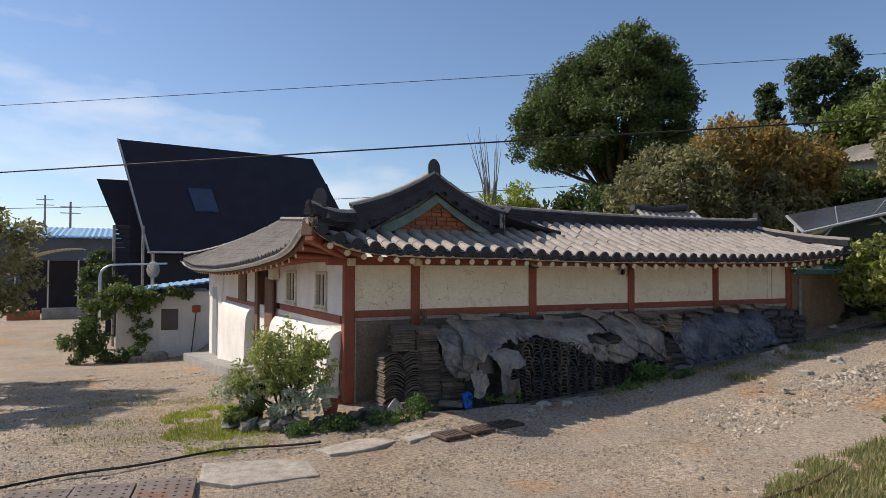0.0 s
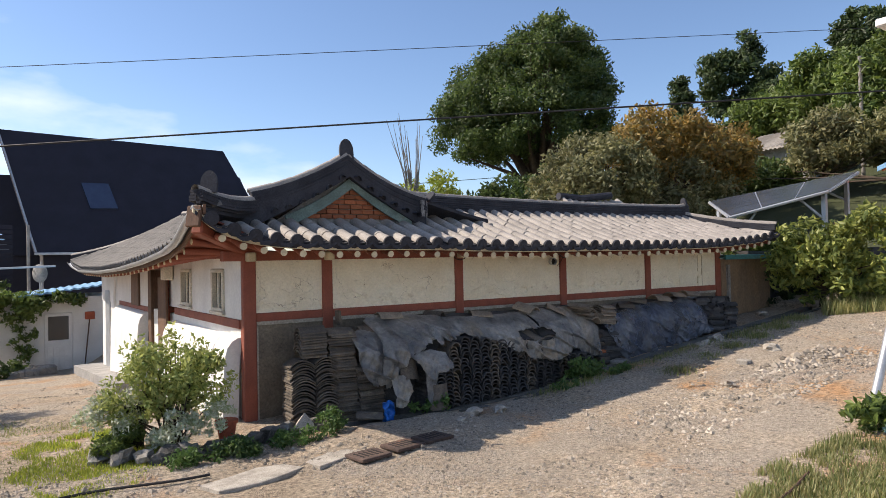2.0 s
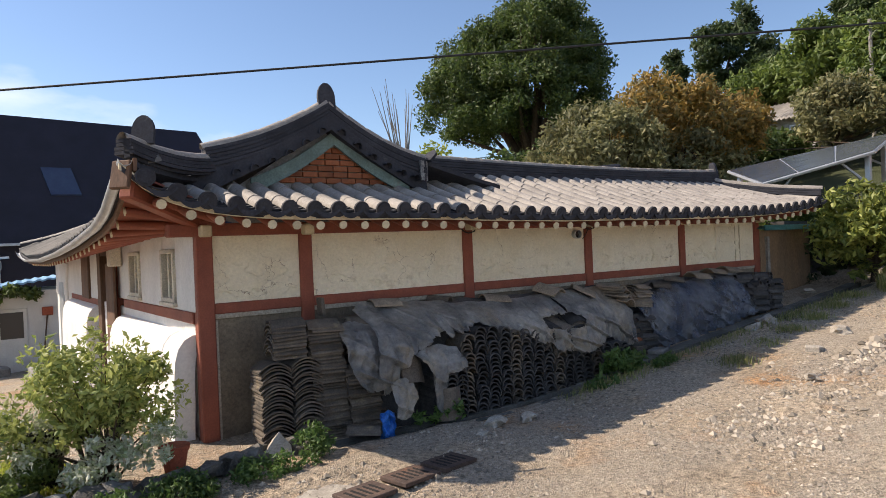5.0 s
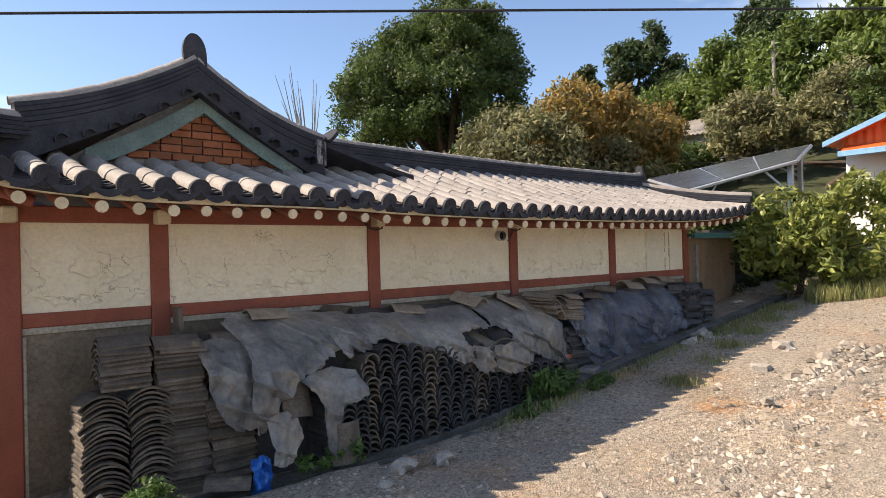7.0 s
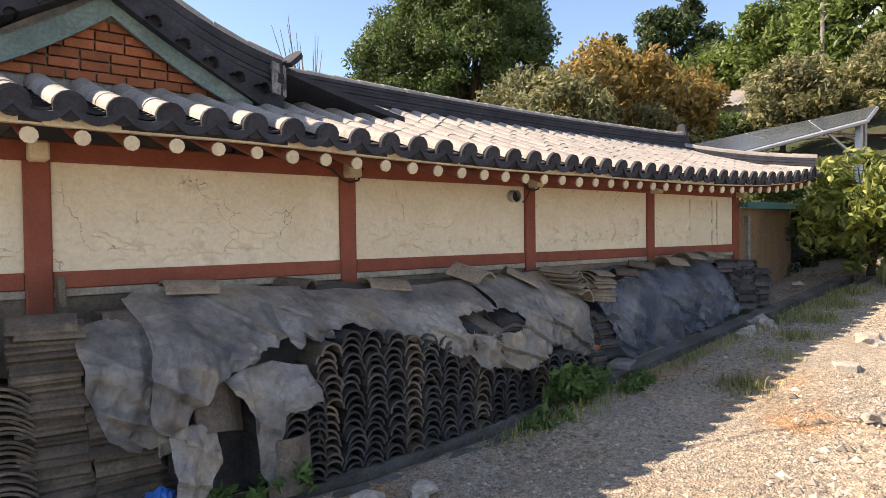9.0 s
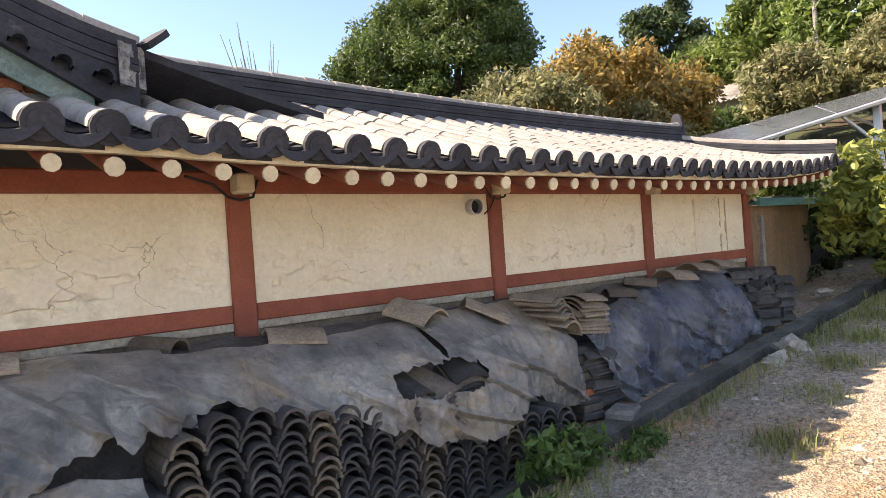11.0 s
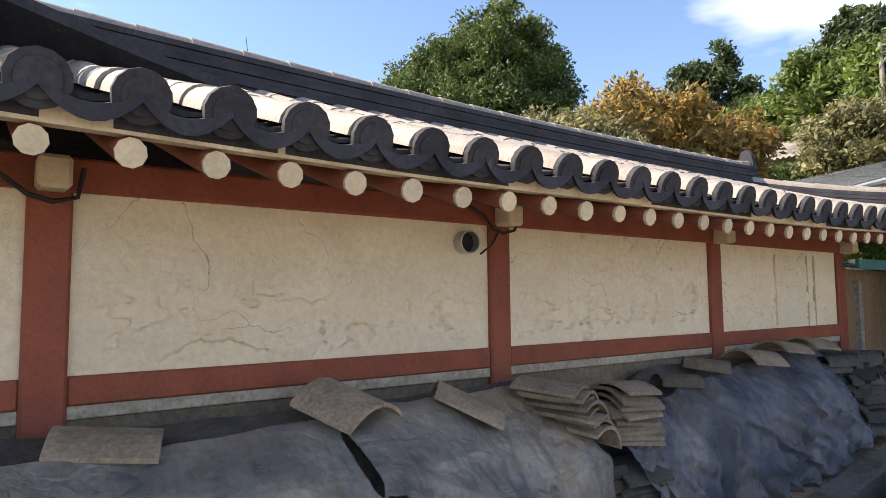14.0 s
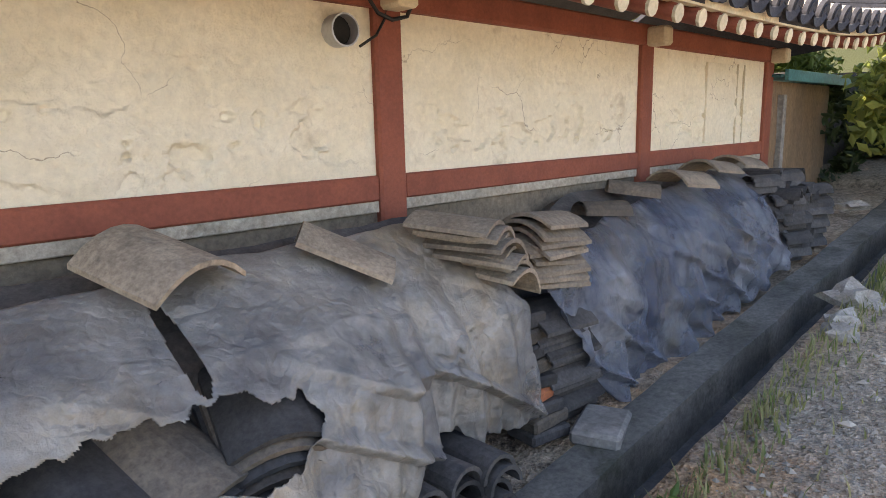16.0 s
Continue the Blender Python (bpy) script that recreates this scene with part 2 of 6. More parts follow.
M_CONC = mat("old_concrete", (0.36, 0.345, 0.32), (0.25, 0.24, 0.225), 0.92, 2.5, 35, 0.6, stain=(0.14, 0.135, 0.12), stain_at=0.6, stain_scale=2.4, spread=0.1)
M_BRICK = mat("red_brick", (0.36, 0.12, 0.05), (0.27, 0.085, 0.04), 0.88, 14, 90, 0.4, spread=0.25)
M_TEAL = mat("faded_green_paint", (0.17, 0.24, 0.215), (0.12, 0.17, 0.155), 0.75, 4, 50, 0.3, stain=(0.22, 0.2, 0.17), stain_at=0.62, stain_scale=4)
M_BARK = mat("bark", (0.09, 0.065, 0.045), (0.05, 0.037, 0.026), 0.95, 6, 40, 0.8)
M_BLACK = mat("dark_navy_roofing", (0.017, 0.017, 0.03), (0.012, 0.012, 0.021), 0.75, 1.2, 30, 0.2, spread=0.03, fine_amount=0.2)
M_DARK = mat("dark_void", (0.02, 0.018, 0.016), (0.012, 0.011, 0.01), 0.9, 3, 30, 0.2)
L_TREE = leaf_mat("zelkova_leaves", (0.12, 0.17, 0.04), (0.035, 0.068, 0.02))
L_ORANGE = leaf_mat("autumn_leaves", (0.40, 0.25, 0.06), (0.14, 0.13, 0.045))
L_GREY = leaf_mat("dry_green_leaves", (0.30, 0.28, 0.13), (0.11, 0.12, 0.05))
L_VINE = leaf_mat("vine_leaves", (0.18, 0.24, 0.05), (0.07, 0.115, 0.027))
L_CONIF = leaf_mat("conifer_needles", (0.09, 0.13, 0.045), (0.035, 0.06, 0.022))
L_SHRUB = leaf_mat("shrub_leaves", (0.40, 0.42, 0.10), (0.11, 0.16, 0.04))
L_GARDEN = leaf_mat("garden_shrub_leaves", (0.58, 0.60, 0.20), (0.20, 0.27, 0.07))
L_GRASS = leaf_mat("grass_blades", (0.42, 0.37, 0.17), (0.14, 0.19, 0.05))
L_HERB = leaf_mat("herb_leaves", (0.12, 0.20, 0.05), (0.05, 0.10, 0.025))

# ---- mesh helpers ----
I4 = Matrix.Identity(4)


class Geo:
    """Collects corners and faces of one mesh."""

    def __init__(self):
        self.v, self.f = [], []

    def add(self, vs, fs):
        k = len(self.v)
        self.v.extend(vs)
        self.f.extend([tuple(i + k for i in q) for q in fs])
        return self

    def block(self, x0, y0, z0, x1, y1, z1, b=0.006, m=None):
        """A block with chamfered edges."""
        c = Vector(((x0 + x1) / 2, (y0 + y1) / 2, (z0 + z1) / 2))
        h = ((x1 - x0) / 2, (y1 - y0) / 2, (z1 - z0) / 2)
        b = min(b, 0.45 * min(h))
        vs, ix = [], {}
        for sx in (-1, 1):
            for sy in (-1, 1):
                for sz in (-1, 1):
                    s = (sx, sy, sz)
                    for a in range(3):
                        ix[(s, a)] = len(vs)
                        p = Vector([s[i] * (h[i] if i == a else h[i] - b) for i in range(3)]) + c
                        vs.append(tuple(m @ p) if m else tuple(p))
        fs = []
        for a in range(3):
            i, j = (a + 1) % 3, (a + 2) % 3
            for s in (-1, 1):
                q = []
                for si, sj in ((-1, -1), (1, -1), (1, 1), (-1, 1)):
                    k = [0, 0, 0]
                    k[a], k[i], k[j] = s, si, sj
                    q.append(ix[(tuple(k), a)])
                fs.append(q if s > 0 else q[::-1])
        for a in range(3):
            i, j = (a + 1) % 3, (a + 2) % 3
            for si in (-1, 1):
                for sj in (-1, 1):
                    k0, k1 = [0, 0, 0], [0, 0, 0]
                    k0[a], k0[i], k0[j] = -1, si, sj
                    k1[a], k1[i], k1[j] = 1, si, sj
                    q = [ix[(tuple(k0), i)], ix[(tuple(k1), i)], ix[(tuple(k1), j)], ix[(tuple(k0), j)]]
                    fs.append(q if si * sj > 0 else q[::-1])
        for sx in (-1, 1):
            for sy in (-1, 1):
                for sz in (-1, 1):
                    q = [ix[((sx, sy, sz), a)] for a in range(3)]
                    fs.append(q if sx * sy * sz > 0 else q[::-1])
        return self.add(vs, fs)

    def tube(self, pts, radii, n=8, caps=True):
        """A round bar along points."""
        pts = [Vector(p) for p in pts]
        if not hasattr(radii, "__len__"):
            radii = [radii] * len(pts)
        k, vs, fs = len(pts), [], []
        for i, p in enumerate(pts):
            d = (pts[min(i + 1, k - 1)] - pts[max(i - 1, 0)]).normalized()
            a = d.cross(Vector((0.13, 0.31, 1.0)) if abs(d.z) < 0.9 else Vector((1, 0.2, 0))).normalized()
            b = d.cross(a)
            vs += [tuple(p + radii[i] * (math.cos(t) * a + math.sin(t) * b)) for t in [2 * math.pi * j / n for j in range(n)]]
        for i in range(k - 1):
            fs += [(i * n + j, i * n + (j + 1) % n, (i + 1) * n + (j + 1) % n, (i + 1) * n + j) for j in range(n)]
        if caps:
            fs += [tuple(range(n))[::-1], tuple((k - 1) * n + j for j in range(n))]
        return self.add(vs, fs)

    def sheet(self, fn, us, vs, thick=None):
        """A surface fn(u, v) over two lists; thick: an offset vector that closes it to a slab."""
        p = [Vector(fn(u, v)) for u in us for v in vs]
        nu, nv = len(us), len(vs)
        fs = [(i * nv + j, (i + 1) * nv + j, (i + 1) * nv + j + 1, i * nv + j + 1) for i in range(nu - 1) for j in range(nv - 1)]
        if thick is None:
            return self.add([tuple(q) for q in p], fs)
        t, k = Vector(thick), len(p)
        ring = [i * nv for i in range(nu)] + [(nu - 1) * nv + j for j in range(1, nv)] + [i * nv + nv - 1 for i in range(nu - 2, -1, -1)] + list(range(nv - 2, 0, -1))
        side = [(ring[i], ring[(i + 1) % len(ring)], ring[(i + 1) % len(ring)] + k, ring[i] + k) for i in range(len(ring))]
        return self.add([tuple(q) for q in p] + [tuple(q + t) for q in p], fs + [tuple(i + k for i in q[::-1]) for q in fs] + side)

    def mesh(self, name, material, smooth=False):
        me = bpy.data.meshes.new(name)
        me.from_pydata(self.v, [], self.f)
        me.materials.append(material)
        if smooth:
            me.shade_smooth()
        me.update()
        bm = bmesh.new()
        bm.from_mesh(me)
        if len(bm.faces) < 60000:
            bmesh.ops.recalc_face_normals(bm, faces=bm.faces)
            bm.to_mesh(me)
        bm.free()
        if smooth:
            me.set_sharp_from_angle(angle=radians(48))
        return me


def thing(name, label, category, at=(0, 0, 0), group="", kind=""):
    ob = new(name)
    ob.location = at
    return tagged(ob, label, category, group, kind)


def part(name, geo, material, parent=None, label="", smooth=False, kind=""):
    """One mesh object; geo in world places, or a mesh that is already made."""
    me = geo.mesh(name, material, smooth) if isinstance(geo, Geo) else geo
    ob = new(name, me)
    if parent:
        ob.parent = parent
        ob.matrix_parent_inverse = Matrix.Translation(-parent.location) if parent.type == "EMPTY" else I4
    return tagged(ob, label, "", "", kind)


def piece(name, me, parent, m):
    """A repeat that shares its mesh, placed by a matrix in the world."""
    ob = part(name, me, None, parent)
    ob.matrix_basis = m
    return ob


def solo(name, geo, material, label, category, group="", kind="", smooth=False):
    return tagged(part(name, geo, material, None, "", smooth), label, category, group, kind)


def frame_of(p, along, up):
    """A matrix with y along, z near up."""
    y = Vector(along).normalized()
    x = y.cross(Vector(up)).normalized()
    z = x.cross(y)
    m = Matrix((x, y, z)).transposed().to_4x4()
    m.translation = p
    return m


def sp(u, k=0.5):
    return k * np.logaddexp(0, np.asarray(u, float) / k)


def lin(x, xs, ys):
    return float(np.interp(x, xs, ys))


def nz(x, y, z=0.0):
    return noise.noise((x, y, z))


# ---- ground ----
def base_ground(x, y):
    x, y = np.asarray(x, float), np.asarray(y, float)
    west = 1 / (1 + np.exp(np.clip((x + 0.1) / 0.35, -40, 40)))
    back = 1 / (1 + np.exp(np.clip(-(y - 6) / 1.5, -40, 40)))
    g = -0.1 + 0.10 * (sp(x - 3.4) - sp(x - 15, 1.0))
    g = g + 0.08 * (sp(-4.2 - y, 0.6) - sp(-16 - y, 1.0))
    g = g - 0.085 * (sp(y - 0.6, 0.6) - sp(y - 16.5, 0.8)) * west
    up = x * 0.95 + 0.12 * np.minimum(y, 8) - 0.32 * sp(y - 9, 2.0) - 17
    hill = 0.33 * (sp(up, 2.0) - sp(up - 53, 6.0))
    return g + hill


KERB_Y = -0.86


def ground_z(x, y):
    """Height of the ground without its fine relief."""
    return float(base_ground(x, y))


def spaced(lo, hi, step, far):
    mid = list(np.arange(lo, hi + 1e-6, step))
    up, d = [], step
    while (up[-1] if up else hi) < far:
        d *= 1.22
        up.append((up[-1] if up else hi) + d)
    dn, d = [], step
    while (dn[-1] if dn else lo) > -far:
        d *= 1.22
        dn.append((dn[-1] if dn else lo) - d)
    return np.array(dn[::-1] + mid + up)


def make_ground():
    xs = spaced(-6, 13, 0.08, 2500)
    ys = spaced(-10.5, 0.4, 0.06, 2500)
    X, Yy = np.meshgrid(xs, ys, indexing="ij")
    Z = base_ground(X, Yy)
    near = (X > -7) & (X < 14) & (Yy > -11.5) & (Yy < 14)
    for i, j in np.argwhere(near):
        x, y = xs[i], ys[j]
        rut = 0.05 * nz(x * 0.5, y * 0.9, 3) + 0.03 * nz(x * 1.7, y * 2.1, 7) + 0.014 * nz(x * 6, y * 6, 1)
        broken = max(0.0, 1 - ((x - 5.6) / 2.2) ** 2 - ((y + 3.6) / 0.55) ** 2)
        Z[i, j] += rut + 0.09 * broken * max(0, nz(x * 4, y * 5, 9))
        # the open drain along the wall
        if 1.0 < x < 12:
            if -1.13 < y < KERB_Y + 0.03:
                Z[i, j] -= 0.32
            elif y >= KERB_Y + 0.03:
                Z[i, j] -= 0.08
    nx, ny = len(xs), len(ys)
    V = np.stack([X.ravel(), Yy.ravel(), Z.ravel()], 1)
    a = (np.arange(nx - 1)[:, None] * ny + np.arange(ny - 1)[None]).ravel()
    F = np.stack([a, a + ny, a + ny + 1, a + 1], 1)
    me = bpy.data.meshes.new("ground")
    me.from_pydata(V.tolist(), [], F.tolist())
    me.materials.append(M_EARTH)
    me.shade_smooth()
    tagged(new("ground", me), "dry packed earth yard with gravel and tyre ruts", "ground", "", "structure")


make_ground()

# ---- the house: walls ----
house = thing("tile_roofed_house", "old single-storey hanok house with grey tiled roof and red-brown posts", "house", (5, 1, -0.1))
POSTS = [(0.0, 0.17), (1.095, 0.15), (3.31, 0.15), (5.52, 0.15), (7.74, 0.15), (9.95, 0.16)]
TOP, PANEL0, RAIL0 = 1.975, 1.285, 1.175


def wall_back(name, x0, y0, x1, y1, z0, z1, material, t=0.12):
    d = Vector((x1 - x0, y1 - y0, 0)).normalized()
    n = Vector((-d.y, d.x, 0)) * t
    g = Geo()
    g.sheet(lambda u, v: (x0 + (x1 - x0) * u, y0 + (y1 - y0) * u, z0 + (z1 - z0) * v), [0, 1], [0, 1], n)
    return part(name, g, material, house)


for x, w in POSTS:
    g = Geo()
    g.block(x, 0.0, ground_z(x, 0) - 0.15, x + w, 0.16, TOP + 0.02, 0.012)
    part("post", g, M_RED, house, "red-brown painted timber post", False)
for i in range(5):
    x0, x1 = POSTS[i][0] + POSTS[i][1], POSTS[i + 1][0]

    def lump(u, v, x0=x0, x1=x1):
        x, z = x0 + (x1 - x0) * u, PANEL0 + (TOP - PANEL0) * v
        edge = min(1, 8 * u, 8 * (1 - u), 6 * v, 6 * (1 - v))
        dy = 0.018 * nz(x * 2.2, z * 2.5, 4) + 0.010 * nz(x * 7, z * 9, 2)
        low = max(0, 1 - v * 1.3)
        flake = 0.7 * nz(x * 3.1 + 0.4 * nz(x * 9, z * 9), z * 6.5, 8) + 0.40 * nz(x * 9, z * 15, 3) + 0.14 * nz(x * 24, z * 38, 7)
        dy += 0.026 * min(1, max(0, (flake - 0.10) / 0.05)) * (0.16 + low) + 0.016 * low * nz(x * 9, z * 16, 5) + 0.008 * low * nz(x * 24, z * 40, 6)
        return (x, 0.035 + dy * edge, z)
    g = Geo()
    g.sheet(lump, np.linspace(0, 1, 40 + int(110 * (x1 - x0))), np.linspace(0, 1, 84), (0, 0.1, 0))
    part("plaster_panel", g, M_PLASTER, house, "cream plaster panel, cracked and patched", True)
    g = Geo()
    g.block(x0, 0.012, RAIL0, x1, 0.14, PANEL0, 0.008)
    part("rail", g, M_RED, house)
    g = Geo()
    zb = ground_z((x0 + x1) / 2, 0) - 0.3
    g.block(x0 - 0.01, 0.04, zb, x1 + 0.01, 0.16, RAIL0 - 0.05, 0.004)
    part("lower_wall", g, M_LOWER, house, "rough grey-brown rendered lower wall")
    g = Geo()
    g.block(x0, 0.02, RAIL0 - 0.05, x1, 0.14, RAIL0, 0.004)
    part("ledge", g, M_LEDGE, house, "limewashed mortar ledge under the rail")
g = Geo()
g.block(0.17, 0.022, -0.2, 0.198, 0.05, RAIL0 - 0.06, 0.006)
part("mortar_strip", g, M_LEDGE, house, "pale mortar strip beside the corner post")
# a flush access panel in the last bay
g = Geo()
g.block(8.78, 0.024, 1.31, 9.32, 0.06, 1.92, 0.003)
part("access_panel", g, M_PLASTER, house, "flush plastered access panel")
for x in (9.36, 9.5):
    g = Geo()
    g.block(x, 0.026, PANEL0, x + 0.012, 0.05, 1.93, 0.002)
    part("seam_strip", g, M_CREAMWOOD, house)
g = Geo()
g.block(-0.25, -0.01, TOP, 10.12, 0.17, TOP + 0.13, 0.012)
part("beam", g, M_RED, house)

M_TARP = mat("dusty_plastic_sheet", (0.39, 0.365, 0.325), (0.18, 0.175, 0.17), 0.42, 3.2, 16, 0.5, stain=(0.33, 0.275, 0.205), stain_at=0.52, stain_scale=1.5, spread=0.06, fine_amount=0.3, dist=0.045, spec=0.7)
M_STACK = mat("old_clay_tile", (0.155, 0.125, 0.095), (0.085, 0.072, 0.06), 0.88, 7, 55, 0.4, stain=(0.24, 0.19, 0.12), stain_at=0.6, stain_scale=4, spread=0.35)
M_BROWNTILE = mat("brown_clay_tile", (0.31, 0.25, 0.185), (0.20, 0.16, 0.12), 0.88, 7, 55, 0.4, stain=(0.11, 0.09, 0.075), stain_at=0.6, stain_scale=4, spread=0.25)
M_STACKDARK = mat("black_clay_tile", (0.075, 0.07, 0.066), (0.038, 0.037, 0.038), 0.85, 7, 55, 0.4, stain=(0.13, 0.1, 0.065), stain_at=0.66, stain_scale=4, spread=0.4)
M_ROCK = mat("grey_rock", (0.33, 0.31, 0.28), (0.17, 0.16, 0.145), 0.9, 3, 25, 0.7, stain=(0.1, 0.095, 0.08), stain_at=0.6, stain_scale=3, spread=0.25)
M_BLUE = mat("blue_plastic", (0.02, 0.17, 0.55), (0.015, 0.12, 0.42), 0.35, 6, 40, 0.3)
M_STEEL = mat("rusty_steel_plate", (0.24, 0.21, 0.19), (0.17, 0.13, 0.105), 0.7, 5, 50, 0.3, metal=0.3, stain=(0.24, 0.12, 0.065), stain_at=0.55, stain_scale=2)
M_RUST = mat("dark_rusted_iron", (0.13, 0.085, 0.065), (0.07, 0.05, 0.042), 0.8, 5, 50, 0.4, metal=0.2, stain=(0.20, 0.10, 0.06), stain_at=0.58, stain_scale=3)
M_GALV = mat("galvanised_metal", (0.50, 0.51, 0.52), (0.40, 0.41, 0.42), 0.45, 5, 60, 0.1, metal=0.6, spread=0.05, fine_amount=0.12)
M_TEALMETAL = mat("teal_painted_sheet", (0.06, 0.22, 0.24), (0.04, 0.15, 0.17), 0.5, 4, 40, 0.15)
M_BLUETRIM = mat("blue_trim", (0.22, 0.42, 0.62), (0.17, 0.34, 0.52), 0.5, 4, 40, 0.1)
M_ORANGE = mat("orange_roof_sheet", (0.62, 0.13, 0.03), (0.5, 0.1, 0.025), 0.55, 3, 30, 0.1, spread=0.03, fine_amount=0.12)
M_PANEL = mat("solar_panel", (0.05, 0.055, 0.065), (0.035, 0.04, 0.05), 0.22, 2, 30, 0.05, spread=0.1, spec=0.6, fine_amount=0.15)
M_CABLE = mat("black_cable", (0.015, 0.015, 0.016), (0.01, 0.01, 0.011), 0.6, 3, 30, 0.0)
M_WOOD = mat("weathered_brown_wood", (0.16, 0.085, 0.05), (0.10, 0.055, 0.034), 0.75, 5, 50, 0.4, stretch=(1, 1, 0.2))
M_FRAME = mat("beige_window_frame", (0.62, 0.56, 0.45), (0.52, 0.46, 0.37), 0.55, 4, 50, 0.1)
M_AQUA = mat("aqua_paint", (0.36, 0.58, 0.58), (0.30, 0.5, 0.5), 0.6, 3, 40, 0.2)
M_BROWNWALL = mat("brown_concrete_wall", (0.26, 0.17, 0.10), (0.18, 0.125, 0.08), 0.9, 1.6, 30, 0.5, stain=(0.11, 0.09, 0.07), stain_at=0.58, stretch=(2, 2, 0.6))
M_POT = mat("terracotta", (0.42, 0.10, 0.05), (0.33, 0.08, 0.04), 0.8, 4, 40, 0.2)
L_FLOWER = leaf_mat("pale_flowers", (0.74, 0.74, 0.62), (0.34, 0.42, 0.2))
L_YELLOW = leaf_mat("yellow_green_leaves", (0.42, 0.44, 0.06), (0.2, 0.27, 0.04))
M_GLASS = bpy.data.materials.new("window_glass")
M_GLASS.use_nodes = True
gp = M_GLASS.node_tree.nodes["Principled BSDF"]
gp.inputs["Base Color"].default_value, gp.inputs["Roughness"].default_value = (0.04, 0.045, 0.05, 1), 0.05

M_TARPBLUE = mat("blue_grey_plastic_sheet", (0.25, 0.26, 0.28), (0.07, 0.09, 0.14), 0.40, 3.0, 16, 0.6, stain=(0.15, 0.135, 0.115), stain_at=0.54, stain_scale=1.2, spread=0.06, fine_amount=0.3, dist=0.045, spec=0.7)
M_KERB = mat("mossy_concrete", (0.17, 0.163, 0.145), (0.085, 0.085, 0.075), 0.92, 2.5, 35, 0.6, stain=(0.07, 0.072, 0.055), stain_at=0.52, stain_scale=2.0, spread=0.1)
# the sheets let part of the light through
for m_ in (M_TARP, M_TARPBLUE):
    sn, sl = m_.node_tree.nodes, m_.node_tree.links
    sx = sn.new("ShaderNodeMixShader")
    st_ = sn.new("ShaderNodeBsdfTransparent")
    st_.inputs["Color"].default_value = (0.80, 0.84, 0.93, 1)
    pos_ = sn.new("ShaderNodeNewGeometry")
    thin = sn.new("ShaderNodeTexNoise")
    thin.inputs["Scale"].default_value, thin.inputs["Detail"].default_value = 2.3, 5
    sl.new(pos_.outputs["Position"], thin.inputs["Vector"])
    tf = sn.new("ShaderNodeMapRange")
    tf.inputs["From Min"].default_value, tf.inputs["From Max"].default_value = 0.38, 0.66
    tf.inputs["To Min"].default_value, tf.inputs["To Max"].default_value = (0.10, 0.52) if m_ is M_TARP else (0.25, 0.66)
    sl.new(thin.outputs["Fac"], tf.inputs["Value"])
    sl.new(tf.outputs["Result"], sx.inputs["Fac"])
    # sharp creases, in two sizes
    bent = sn.new("ShaderNodeTexNoise")
    bent.inputs["Scale"].default_value, bent.inputs["Detail"].default_value = 4.0, 4
    sl.new(pos_.outputs["Position"], bent.inputs["Vector"])
    badd = sn.new("ShaderNodeMixRGB")
    badd.blend_type, badd.inputs["Fac"].default_value = "ADD", 0.35
    sl.new(pos_.outputs["Position"], badd.inputs["Color1"])
    sl.new(bent.outputs["Color"], badd.inputs["Color2"])
    last_n = sn["Principled BSDF"].inputs["Normal"].links[0].from_socket
    for size_, deep in ((7.0, 0.030), (19.0, 0.012)):
        cr = sn.new("ShaderNodeTexVoronoi")
        cr.feature = "DISTANCE_TO_EDGE"
        cr.inputs["Scale"].default_value = size_
        sl.new(badd.outputs["Color"], cr.inputs["Vector"])
        cb = sn.new("ShaderNodeBump")
        cb.inputs["Strength"].default_value, cb.inputs["Distance"].default_value = 0.75, deep
        sl.new(cr.outputs["Distance"], cb.inputs["Height"])
        sl.new(last_n, cb.inputs["Normal"])
        last_n = cb.outputs["Normal"]
    sl.new(last_n, sn["Principled BSDF"].inputs["Normal"])
    sl.new(sn["Principled BSDF"].outputs["BSDF"], sx.inputs[1])
    sl.new(st_.outputs["BSDF"], sx.inputs[2])
    sl.new(sx.outputs["Shader"], sn["Material Output"].inputs["Surface"])

# ---- the house: roof ----
EAVE_Y, SLOPE = -0.75, 0.342


def eave_z(x):
    return lin(x, (0, 2.2, 3.3, 4.5, 8, 10), (2.178, 2.175, 2.142, 2.12, 2.12, 2.135)) + 0.50 * math.exp(-(x + 0.8) / 0.42) * (1 if x > -0.8 else 1) + 0.24 * math.exp((x - 11.0) / 0.9)


def eave_y(x):
    return EAVE_Y - 0.05 * math.exp(-(x + 0.8) / 0.5) - 0.04 * math.exp((x - 11.0) / 0.7)


def front_roof(x, y):
    """Height of the front slope."""
    s = max(0.0, min(1.0, (y - EAVE_Y) / 1.8))
    return 2.155 + SLOPE * (y - EAVE_Y) - 0.03 * math.sin(math.pi * s) + (eave_z(x) - 2.155) * (1 - s) ** 2


def front_top(x):
    """How far up the front slope runs at x."""
    if x < 0.55:
        return -0.72 + (x + 0.75) * 0.86
    if x < 2.9:
        return 0.30
    if x < 10.25:
        return 1.0
    return max(-0.7, 1.0 - (x - 10.25) * 2.5)


WEST = -0.05


def west_eave(y):
    return (-0.72 + WEST * y, lin(y, (-0.8, -0.46, 0.23, 0.87, 2.4, 4.4, 7, 10.4, 12.2, 13.0), (2.66, 2.56, 2.28, 2.17, 2.05, 1.95, 1.88, 1.9, 2.02, 2.15)))


RIDGE_X, RIDGE_Z = 1.7, 3.36


def wing_z(y):
    return lin(y, (0.3, 1.3, 6, 10.9), (3.3, 2.92, 3.0, 3.33))


